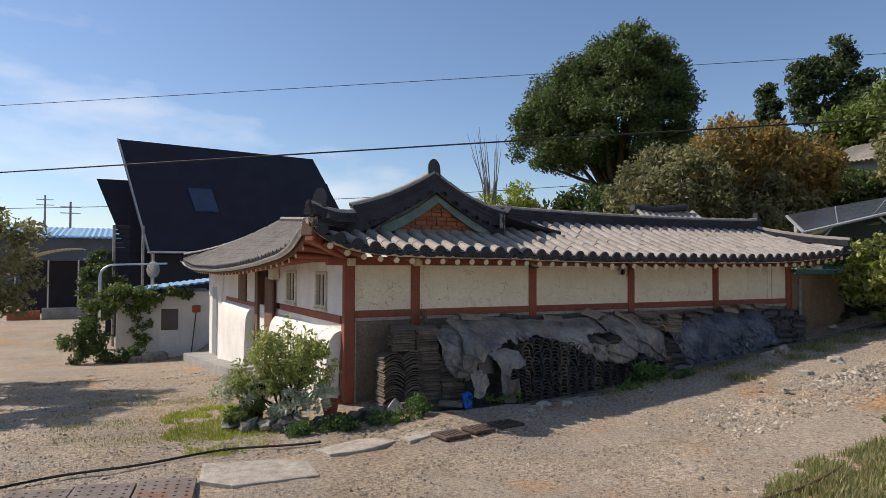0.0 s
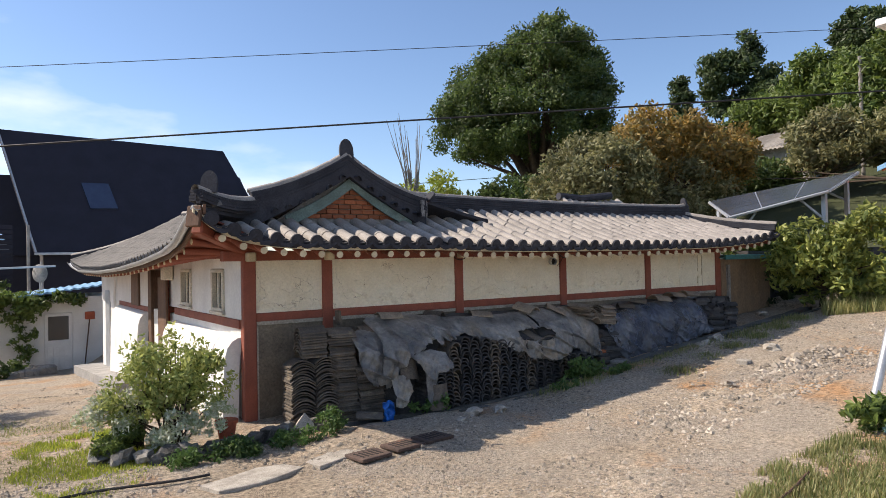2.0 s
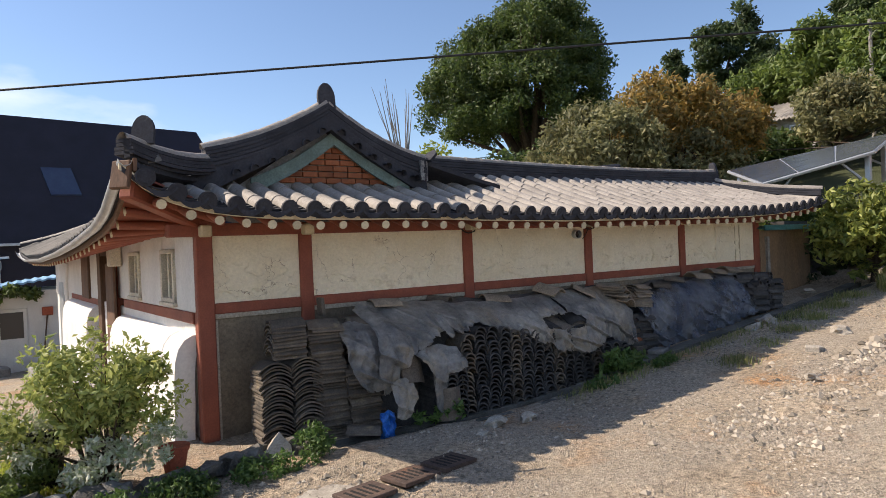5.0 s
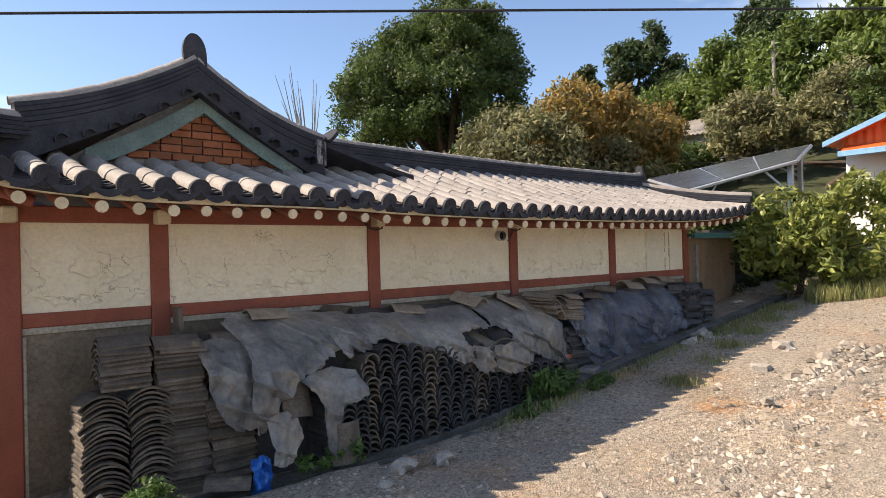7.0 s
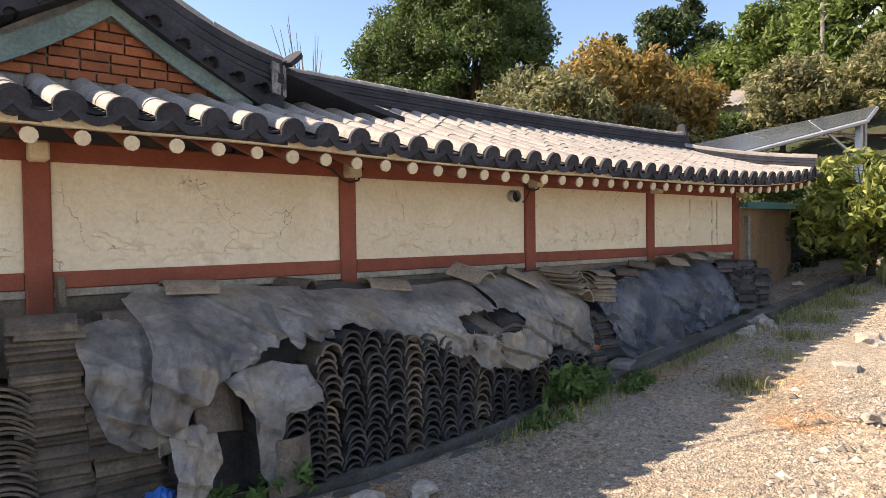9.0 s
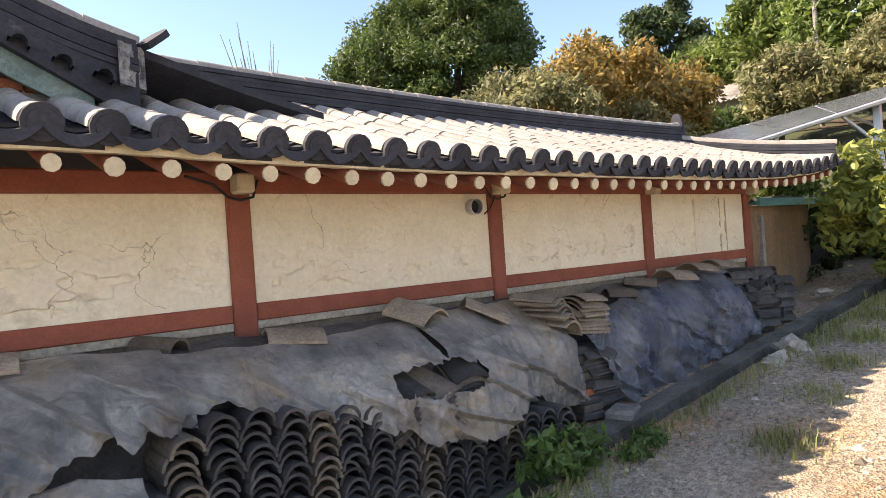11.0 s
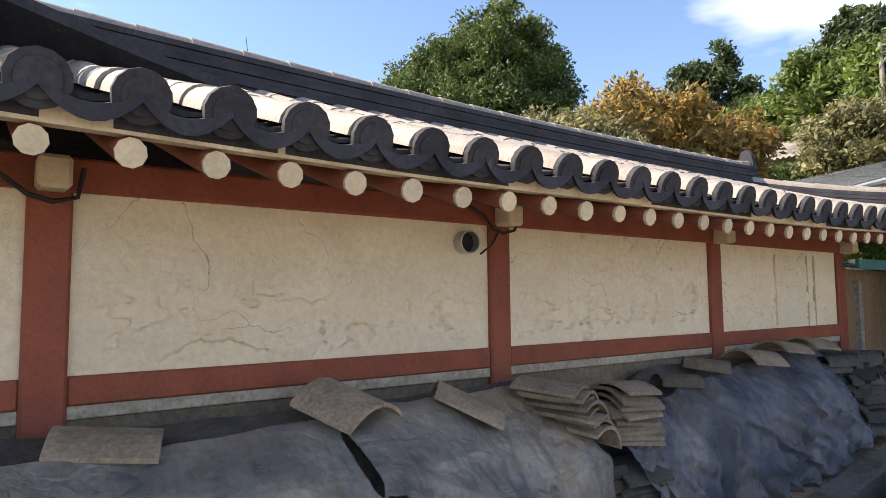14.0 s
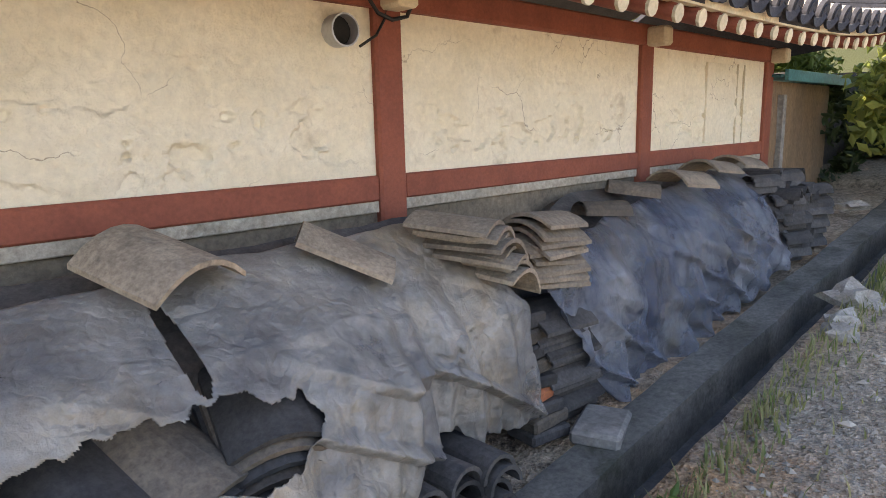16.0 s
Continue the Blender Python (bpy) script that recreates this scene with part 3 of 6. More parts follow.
def west_roof(y, s):
    """Point of the wing's west slope, s from the eave up to the ridge."""
    xe, ze = west_eave(y)
    xr = RIDGE_X + WEST * y * 0.6
    zr = wing_z(y)
    return (xe + (xr - xe) * s, y, ze + (zr - ze) * (s - 0.16 * s * (1 - s)))


roof = part("roof", Geo().sheet(lambda u, v: (u, eave_y(u) + 0.03 + (front_top(u) - eave_y(u)) * v, front_roof(u, eave_y(u) + (front_top(u) - eave_y(u)) * v) - 0.03), np.linspace(-0.74, 10.9, 90), np.linspace(0, 1, 8), (0, 0, -0.05)), M_TILEPAN, house, "clay pan tile bed with the channel shade in its colour")
g = Geo()
S01 = np.linspace(0, 1, 9)
g.sheet(lambda u, v: Vector(west_roof(u, v)) - Vector((0, 0, 0.03)), np.linspace(0.35, 11, 40), S01, (0, 0, -0.05))
g.sheet(lambda u, v: Vector(west_roof(u, v * max(0.02, min(1, (u + 0.75) / 1.15 * 0.45)))) - Vector((0, 0, 0.03)), np.linspace(-0.74, 0.35, 10), S01, (0, 0, -0.05))
g.sheet(lambda u, v: Vector(west_roof(u, v * max(0.02, 1 - (u - 11) / 2.0))) - Vector((0, 0, 0.03)), np.linspace(11, 13, 12), S01, (0, 0, -0.05))
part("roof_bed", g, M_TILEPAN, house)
g = Geo()
g.sheet(lambda u, v: (RIDGE_X + WEST * u * 0.6 + 2.5 * v, u, wing_z(u) - 0.9 * v + 0.2 * v * v), np.linspace(0.3, 11, 24), S01, (0, 0, -0.05))
g.sheet(lambda u, v: (3.2 + (10.3 - 3.2) * u, 1.08 + 1.9 * v, 2.80 - 0.8 * v), [0, 1], [0, 1], (0, 0, -0.05))
g.sheet(lambda u, v: (10.25 + 0.75 * v, 1.08 + (1.9 * u if u > 0 else 1.8 * u) * v, 2.78 - (0.75 - 0.22 * max(0, -u)) * v), [-1, 0, 1], [0, 0.5, 1], (0, 0, -0.05))
part("roof_slope", g, M_TILEPAN, house, "grey tiled back slopes")


def half_tile(r0=0.098, r1=0.086, L=0.31, t=0.016, n=8, flat=0.82):
    """A convex cover tile, y up the slope, resting on z = 0."""
    ang = [math.pi * i / n for i in range(n + 1)]
    vs = []
    for y, ro in ((0, r0), (L, r1)):
        for r in (ro, ro - t):
            vs += [(-math.cos(a) * r, y, math.sin(a) * r * flat) for a in ang]
    k = n + 1
    fs = []
    for i in range(n):
        fs += [(i, i + 1, 2 * k + i + 1, 2 * k + i), (k + i, 3 * k + i, 3 * k + i + 1, k + i + 1), (i, k + i, k + i + 1, i + 1)]
    return Geo().add(vs, fs)


def cap_disc(r=0.09, t=0.03, n=14):
    """Round end tile of an eave column with a raised rim."""
    g = Geo()
    g.tube([(0, -t, 0.005), (0, 0.0, 0.005)], r, n)
    g.tube([(0, -t - 0.008, 0.005), (0, -t + 0.002, 0.005)], [r * 0.7, r * 0.72], n)
    return g


def pan_tile(w=0.3, L=0.2, t=0.016, n=6, dip=0.05):
    """A shallow concave pan tile, y up the slope."""
    g = Geo()
    g.sheet(lambda u, v: (w * (u - 0.5), L * v, dip * (2 * u - 1) ** 2 - dip + 0.02 * (1 - v)), np.linspace(0, 1, n + 1), [0, 1], (0, 0, -t))
    return g


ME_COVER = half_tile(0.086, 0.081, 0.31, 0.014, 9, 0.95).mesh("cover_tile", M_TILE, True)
# rake tiles, caps and drips hang in shade; their dark colour holds it
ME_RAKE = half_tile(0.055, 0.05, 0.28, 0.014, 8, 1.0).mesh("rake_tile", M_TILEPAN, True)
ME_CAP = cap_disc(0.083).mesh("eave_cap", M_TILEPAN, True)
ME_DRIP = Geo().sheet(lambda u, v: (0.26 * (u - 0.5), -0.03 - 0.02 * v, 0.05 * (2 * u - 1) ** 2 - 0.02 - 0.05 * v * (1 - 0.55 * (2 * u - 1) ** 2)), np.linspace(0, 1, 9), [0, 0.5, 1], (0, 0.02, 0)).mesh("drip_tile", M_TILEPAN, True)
PITCH = 0.256
rng = random.Random(5)
# pans carry the shade of the channels in their colour
pans = Geo()
x = -0.563
while x < 10.85:
    yt = front_top(x)
    ye = eave_y(x)
    n_rows = max(1, round((yt - ye) / 0.235))
    step = (yt - ye) / n_rows
    for r in range(n_rows):
        y0 = ye + r * step
        p = Vector((x, y0, front_roof(x, y0)))
        q = Vector((x + 0.0, y0 + step, front_roof(x, y0 + step)))
        m = frame_of(p + Vector((rng.uniform(-0.006, 0.006), 0, 0.012 + rng.uniform(0, 0.006))), q - p, (0, 0, 1))
        m = m @ Matrix.Rotation(rng.uniform(-0.02, 0.02), 4, "Z") @ Matrix.Diagonal((1, (step + 0.05) / 0.31, 1, 1))
        piece("cover_tile", ME_COVER, roof, m)
    p, q = Vector((x, ye, front_roof(x, ye))), Vector((x, ye + 0.2, front_roof(x, ye + 0.2)))
    piece("eave_cap", ME_CAP, roof, frame_of(p + Vector((0, 0, 0.014)), q - p, (0, 0, 1)))
    xm = x + PITCH / 2
    if xm < 10.85:
        ye2 = eave_y(xm)
        piece("drip_tile", ME_DRIP, roof, frame_of(Vector((xm, ye2, front_roof(xm, ye2) + 0.0)), (0.0, 1, SLOPE), (0, 0, 1)))
        yt2 = front_top(xm)
        n2 = max(1, round((yt2 - ye2) / 0.11))
        for r in range(n2):
            y0 = ye2 + (yt2 - ye2) * r / n2
            p, q = Vector((xm, y0, front_roof(xm, y0))), Vector((xm, y0 + 0.1, front_roof(xm, y0 + 0.1)))
            m = frame_of(p + Vector((0, 0, 0.025 + rng.uniform(0, 0.006))), q - p, (0, 0, 1))
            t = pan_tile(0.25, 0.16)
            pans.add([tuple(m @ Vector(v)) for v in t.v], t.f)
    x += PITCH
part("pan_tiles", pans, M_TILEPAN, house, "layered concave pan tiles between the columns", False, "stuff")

# west slope and wing columns
cols = Geo()
y = -0.45
while y < 12.8:
    top = 1.0 if 0.35 < y < 11 else (max(0.05, (y + 0.75) / 1.15 * 0.45) if y <= 0.35 else max(0.05, 1 - (y - 11) / 2.0))
    n_rows = max(1, round(top * 11))
    for r in range(n_rows):
        p, q = Vector(west_roof(y, top * r / n_rows)), Vector(west_roof(y, top * (r + 1) / n_rows))
        m = frame_of(p + Vector((0, 0, 0.01)), q - p, (0, 0, 1)) @ Matrix.Diagonal((1, ((q - p).length + 0.04) / 0.31, 1, 1))
        t = half_tile(n=5)
        cols.add([tuple(m @ Vector(v)) for v in t.v], t.f)
    y += PITCH
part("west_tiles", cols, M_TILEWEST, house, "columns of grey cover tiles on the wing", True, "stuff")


def ridge(name, pts, w, h, layers, label="", cover=True):
    """A ridge built of flat tile courses under a row of cover tiles, along points of its foot."""
    pts = [Vector(p) for p in pts]
    core = Geo()
    core.sheet(lambda u, v: pts[int(u)] + Vector((0, 0, -0.03 + (h + 0.02) * v)), range(len(pts)), [0, 1], Vector((-(pts[-1] - pts[0]).y, (pts[-1] - pts[0]).x, 0)).normalized() * w * 0.3)
    part("ridge_mortar", core, M_TILEPAN, house)
    for k in range(layers):
        g = Geo()
        ww = w * (1 - 0.28 * k / max(1, layers - 1)) + (0.012 if k % 2 else -0.006)
        z0, z1 = h * k / layers, h * (k + 0.86) / layers
        sec = [(-ww / 2, z0), (ww / 2, z0), (ww / 2, z1), (-ww / 2, z1)]
        vs, n = [], len(pts)
        for i, p in enumerate(pts):
            d = (pts[min(i + 1, n - 1)] - pts[max(i - 1, 0)]).normalized()
            s = Vector((-d.y, d.x, 0)).normalized()
            vs += [tuple(p + s * a + Vector((0, 0, b))) for a, b in sec]
        fs = [(4 * i + j, 4 * i + (j + 1) % 4, 4 * i + 4 + (j + 1) % 4, 4 * i + 4 + j) for i in range(n - 1) for j in range(4)] + [(3, 2, 1, 0), (4 * n - 4, 4 * n - 3, 4 * n - 2, 4 * n - 1)]
        g.add(vs, fs)
        # courses take the shaded tile colour, not the pale M_TILE
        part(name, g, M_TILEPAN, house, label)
    if cover:
        c = Geo()
        L = sum((pts[i + 1] - pts[i]).length for i in range(len(pts) - 1))
        k = max(2, round(L / 0.3))
        cum = np.cumsum([0] + [(pts[i + 1] - pts[i]).length for i in range(len(pts) - 1)])
        P = [Vector([lin(L * i / k, cum, [p[a] for p in pts]) for a in range(3)]) for i in range(k + 1)]
        for i in range(k):
            m = frame_of(P[i] + Vector((0, 0, h - 0.01)), P[i + 1] - P[i], (0, 0, 1)) @ Matrix.Diagonal((w * 0.62 / 0.196, ((P[i + 1] - P[i]).length + 0.02) / 0.31, 0.85, 1))
            t = half_tile()
            c.add([tuple(m @ Vector(v)) for v in t.v], t.f)
        part("ridge_cover_tiles", c, M_TILE, house, "", True)


def curve(a, b, sag, n=14):
    a, b = Vector(a), Vector(b)
    return [a + (b - a) * t - Vector((0, 0, sag * 4 * t * (1 - t))) for t in [i / n for i in range(n + 1)]]


ridge("main_ridge", curve((2.95, 1.06, 2.755), (10.25, 1.06, 2.725), 0.05, 24) + [Vector((10.4, 1.06, 2.76))], 0.22, 0.31, 8, "dark ridge of stacked flat tiles")
ridge("hip_ridge", curve((10.3, 1.0, 2.73), (10.98, -0.72, 2.42), 0.04), 0.2, 0.13, 3)
ridge("hip_ridge", curve((0.24, 0.2, 2.66), (-0.70, -0.64, 2.68), 0.06), 0.2, 0.14, 4)
ridge("rake_ridge", curve((1.58, 0.22, 3.29), (0.16, 0.17, 2.69), 0.075), 0.2, 0.21, 5)
ridge("rake_ridge", curve((1.58, 0.22, 3.29), (2.9, 0.26, 2.71), 0.085), 0.2, 0.2, 5)
# dark courses closing the roof under the rakes
for a, b in (((1.58, 0.1, 3.31), (0.02, 0.09, 2.65)), ((1.58, 0.1, 3.31), (2.9, 0.18, 2.71))):
    g = Geo()
    rk = curve(a, b, 0.08)
    g.sheet(lambda u, v, rk=rk: rk[int(u)] + Vector((0, 0.0, 0.02 - (0.16 + 0.16 * (u / 14) ** 3) * v)), range(len(rk)), [0, 1], (0, 0.2, 0))
    part("rake_course", g, M_TILEPAN, house, "dark tile course under the rake")
ridge("wing_ridge", [(1.67 - 0.03 * y, y, wing_z(y) - 0.04) for y in np.linspace(0.4, 10.9, 30)], 0.22, 0.12, 3)
ridge("hip_ridge", curve((1.37, 10.9, 3.2), (-1.3, 12.9, 2.15), 0.15), 0.2, 0.14, 4)


def end_tile(m, w, h, label):
    """An upright rounded ridge-end tile, thick, in its own frame (x across, y thickness, z up)."""
    prof = [(-w / 2, 0)] + [(-w / 2 * math.cos(a) * (1.02 - 0.02 * math.sin(a)), h * 0.45 + h * 0.55 * math.sin(a)) for a in np.linspace(0, math.pi, 13)] + [(w / 2, 0)]
    g = Geo()
    n = len(prof)
    vs = [tuple(m @ Vector((a, s * 0.02, b))) for s in (-1, 1) for a, b in prof]
    g.add(vs, [tuple(range(n)), tuple(range(n, 2 * n))[::-1]] + [(i, (i + 1) % n, n + (i + 1) % n, n + i) for i in range(n)])
    part("ridge_end_tile", g, M_TILEPAN, house, label)


end_tile(pose(1.57, 0.18, 3.41, -6), 0.21, 0.32, "rounded upright end tile")
end_tile(pose(-0.52, -0.48, 2.8, -10, 0, -35), 0.2, 0.27, "rounded upright end tile")
end_tile(pose(10.36, 1.06, 3.0, -8, 0, 72), 0.2, 0.24, "rounded upright end tile")
end_tile(pose(2.93, 0.22, 2.87, -52, 0, -68), 0.16, 0.24, "rounded upright end tile")
g = Geo()
g.sheet(lambda u, v: (2.78 + 0.17 * u, 0.12 + 0.1 * u + 0.02 * nz(u * 9, v * 7, 2), 2.62 + 0.25 * v), np.linspace(0, 1, 8), np.linspace(0, 1, 8), (0.03, 0.12, 0))
part("mortar_plug", g, M_MORTAR, house, "flaking white mortar plug at the rake's end", True)

# gable face
GY = 0.27
g = Geo()
g.add([(0.45, GY + 0.06, 2.46), (2.85, GY + 0.06, 2.46), (1.66, GY + 0.06, 3.25), (0.45, GY + 0.12, 2.46), (2.85, GY + 0.12, 2.46), (1.66, GY + 0.12, 3.25)], [(0, 1, 2), (5, 4, 3), (0, 3, 4, 1), (1, 4, 5, 2), (2, 5, 3, 0)])
gable = part("gable", g, M_CONC, house, "mortared gable wall")
for side in (-1, 1):
    g = Geo()
    a, b = Vector((1.66, GY - 0.06, 3.18)), Vector((1.66 + side * 1.0, GY - 0.06, 2.60))
    g.sheet(lambda u, v, a=a, b=b: a + (b - a) * u + Vector((0, 0, -0.05 * math.sin(math.pi * u) - 0.165 * v)), np.linspace(0, 1, 9), [0, 1], (0, 0.035, 0))
    part("barge_board", g, M_TEAL, house, "faded green barge board")

# bricks of the gable, laid in courses within the triangle
CO = 0.072
for k in range(7):
    z = 2.57 + CO * k
    half = 0.98 * (3.04 - z) / 0.5 - 0.02
    if half < 0.06:
        break
    x = 1.67 - half + (0.0 if k % 2 else 0.05)
    while x < 1.67 + half - 0.03:
        w = min(0.19, 1.67 + half - x)
        g = Geo()
        g.block(x, GY + 0.02, z, x + w - 0.012, GY + 0.08, z + CO - 0.012, 0.004)
        part("brick", g, M_BRICK, gable)
        x += 0.19 if w >= 0.19 else 1
# tile ends along the rakes
for side, n in ((-1, 6), (1, 6)):
    for i in range(n):
        u = (i + 0.6) / (n + 0.3)
        x = 1.58 + side * 1.25 * u
        z = 3.28 - 0.62 * u - 0.11 * 4 * u * (1 - u) - 0.05
        m = Matrix.Translation((x, 0.05, z)) @ Matrix.Rotation(side * 0.45, 4, "Y")
        piece("rake_tile", ME_RAKE, gable, m)
# eave: boards, rafters, gutter
g = Geo()
g.sheet(lambda u, v: (u, eave_y(u) + 0.03 + 0.006 * nz(u * 2, 3), eave_z(u) - 0.092 + 0.006 * nz(u * 1.7, 5) + 0.062 * v), np.linspace(-0.76, 10.9, 60), [0, 1], (0, 0.05, 0))
part("eave_board", g, M_CREAMWOOD, house, "cream painted eave board")
g = Geo()
g.sheet(lambda u, v: (u, eave_y(u) + 0.1 + 0.95 * v, eave_z(u) - 0.045 + (2.32 - 2.11 + 2.155 - eave_z(u)) * v), np.linspace(-0.7, 10.85, 40), [0, 1], (0, 0, 0.02))
part("soffit", g, M_CREAMWOOD, house)
x = -0.435
while x < 10.8:
    g = Geo()
    ze = eave_z(x) - 0.145 + 0.008 * nz(x * 5, 7)
    r = 0.043 + 0.006 * nz(x * 9, 2)
    g.tube([(x, eave_y(x) + 0.035, ze), (x + 0.01, 0.25, ze + 0.31 - 0.7 * (eave_z(x) - 2.155))], [r, r + 0.005], 10, False)
    rf = part("rafter", g, M_RED, house, "round red-brown rafter", True)
    g = Geo()
    g.tube([(x, eave_y(x) + 0.024, ze - 0.003), (x, eave_y(x) + 0.04, ze)], r + 0.001, 10)
    part("rafter_end", g, M_CREAMWOOD, rf, "cream painted rafter end")
    x += 0.247

# ---- trees ----
def leaf_cloud(centres, radii, count, size, seed, flat=0.75):
    """Many small bent leaves round clump centres; each leaf is two triangles."""
    r = np.random.RandomState(seed)
    c = np.asarray(centres, float)
    rad = np.asarray(radii, float)
    k = r.choice(len(c), count, p=rad ** 2 / (rad ** 2).sum())
    d = r.normal(size=(count, 3))
    d /= np.linalg.norm(d, axis=1)[:, None]
    pos = c[k] + d * (rad[k] * (0.25 + 1.0 * r.rand(count) ** 0.8))[:, None] * np.array([1, 1, flat])
    a = r.normal(size=(count, 3)) + d * 0.2
    a /= np.linalg.norm(a, axis=1)[:, None]
    b = np.cross(a, d + 0.6 * r.normal(size=(count, 3)))
    b /= np.linalg.norm(b, axis=1)[:, None] + 1e-9
    s = size * (0.6 + 0.8 * r.rand(count))[:, None]
    up = np.cross(a, b) * s * 0.15
    q = np.stack([pos - a * s, pos - b * s * 0.45 + up, pos + a * s, pos + b * s * 0.45 + up], 1).reshape(-1, 3)
    i = np.arange(count)[:, None] * 4
    f = np.concatenate([i + [[0, 1, 2]], i + [[0, 2, 3]]])
    return q, f


def raw_mesh(name, v, f, material):
    me = bpy.data.meshes.new(name)
    me.from_pydata(v.tolist(), [], f.tolist())
    me.materials.append(material)
    return me


def blob(cx, cy, cz, rx, ry, rz, n, seed, clump, low=-0.7):
    """Clump centres over an uneven egg."""
    r = np.random.RandomState(seed)
    out, rad = [], []
    while len(out) < n:
        d = r.normal(size=3)
        d /= np.linalg.norm(d)
        if d[2] < low:
            continue
        k = 0.55 + 0.45 * r.rand() ** 0.5
        k *= 0.86 + 0.28 * noise.noise(Vector(d * 1.7) + Vector((seed, 0, 0)))
        out.append((cx + d[0] * rx * k, cy + d[1] * ry * k, cz + d[2] * rz * k))
        rad.append(clump * r.uniform(0.6, 1.25))
    return out, rad


def tree(name, label, base, crown, n, clump, leaves, size, material, seed, trunk=0.3, category="tree", low=-0.7, limbs=9):
    """A tapered trunk with limbs to some clumps, and a crown of leaf clumps."""
    t = thing(name, label, category, base)
    b = Vector(base)
    cs, rs = [], []
    for cx, cy, cz, rx, ry, rz, share in crown:
        c, r = blob(cx, cy, cz, rx, ry, rz, max(3, int(n * share)), seed + len(cs), clump, low)
        cs += c
        rs += r
    g = Geo()
    rr = random.Random(seed)
    mid = Vector(crown[0][:3])
    fork = b + (mid - b) * 0.5 + Vector((rr.uniform(-.2, .2), rr.uniform(-.2, .2), 0))
    g.tube([b - Vector((0, 0, 0.3)), b + (fork - b) * 0.1, b + (fork - b) * 0.5, fork], [trunk * 1.35, trunk, trunk * 0.85, trunk * 0.75], 10)
    for i in range(limbs):
        e = Vector(rr.choice(cs))
        s = b + (fork - b) * rr.uniform(0.55, 1.0)
        m1 = s + (e - s) * 0.45 + Vector((rr.uniform(-1, 1), rr.uniform(-1, 1), 0.6)) * trunk
        lg = Geo()
        lg.tube([s, m1, e], [trunk * 0.55, trunk * 0.3, trunk * 0.06], 7)
        part("limb", lg, M_BARK, t, "", True)
    part("trunk", g, M_BARK, t, "", True)
    v, f = leaf_cloud(cs, rs, leaves, size, seed)
    part("crown", raw_mesh("crown", v, f, material), None, t, "", False, "stuff")
    return t


gz = ground_z
tree("large_tree", "large dark green zelkova tree with a rounded crown", (27.0, 24.5, gz(27, 24.5)), [(26.6, 25.2, 11.9, 6.9, 6.9, 6.1, 0.60), (27.6, 24.6, 15.0, 3.9, 3.9, 3.4, 0.17), (23.7, 26.4, 10.4, 3.8, 3.8, 3.9, 0.23)], 620, 0.72, 110000, 0.125, L_TREE, 3, 0.5, low=-0.62, limbs=30)
tree("autumn_tree", "broad tree turning orange and brown", (20.0, 9.4, gz(20.0, 9.4)), [(19.6, 9.2, 6.2, 2.7, 2.6, 1.9, 0.5), (22.0, 8.9, 6.0, 2.3, 2.4, 1.8, 0.5)], 130, 0.55, 20000, 0.11, L_ORANGE, 11, 0.18, limbs=14)
tree("dry_tree", "grey-green scrubby tree with dry leaves", (17.0, 9.6, gz(17, 9.6)), [(16.2, 9.3, 4.6, 2.6, 2.4, 2.4, 0.6), (19.8, 8.4, 3.9, 2.9, 2.0, 2.0, 0.4)], 150, 0.5, 24000, 0.10, L_GREY, 17, 0.15, limbs=18)
tree("yellowing_shrub", "pale yellow-green shrub behind the roof ridge", (8.6, 9.3, gz(8.6, 9.3)), [(8.4, 9.2, 3.7, 1.1, 1.0, 1.1, 1.0)], 30, 0.35, 4000, 0.07, L_YELLOW, 23, 0.06, "shrub")
# bare upright shoots beside the yellowing shrub
t = thing("bare_shrub", "leafless shrub with thin grey upright twigs", "shrub", (7.6, 9.0, gz(7.6, 9)))
g = Geo()
rr = random.Random(4)
for i in range(16):
    a = rr.uniform(-0.5, 0.5)
    g.tube([(7.7 + rr.uniform(-.2, .2), 9, 3.0), (7.7 + a * 0.6, 9, 4.6), (7.6 + a * 1.3, 9 + rr.uniform(-.4, .4), 5.6 + rr.uniform(0, 0.9))], [0.03, 0.018, 0.006], 5)
g.tube([(7.7, 9, gz(7.6, 9)), (7.7, 9, 3.1)], [0.12, 0.08], 7)
part("twig", g, M_ROCK, t)
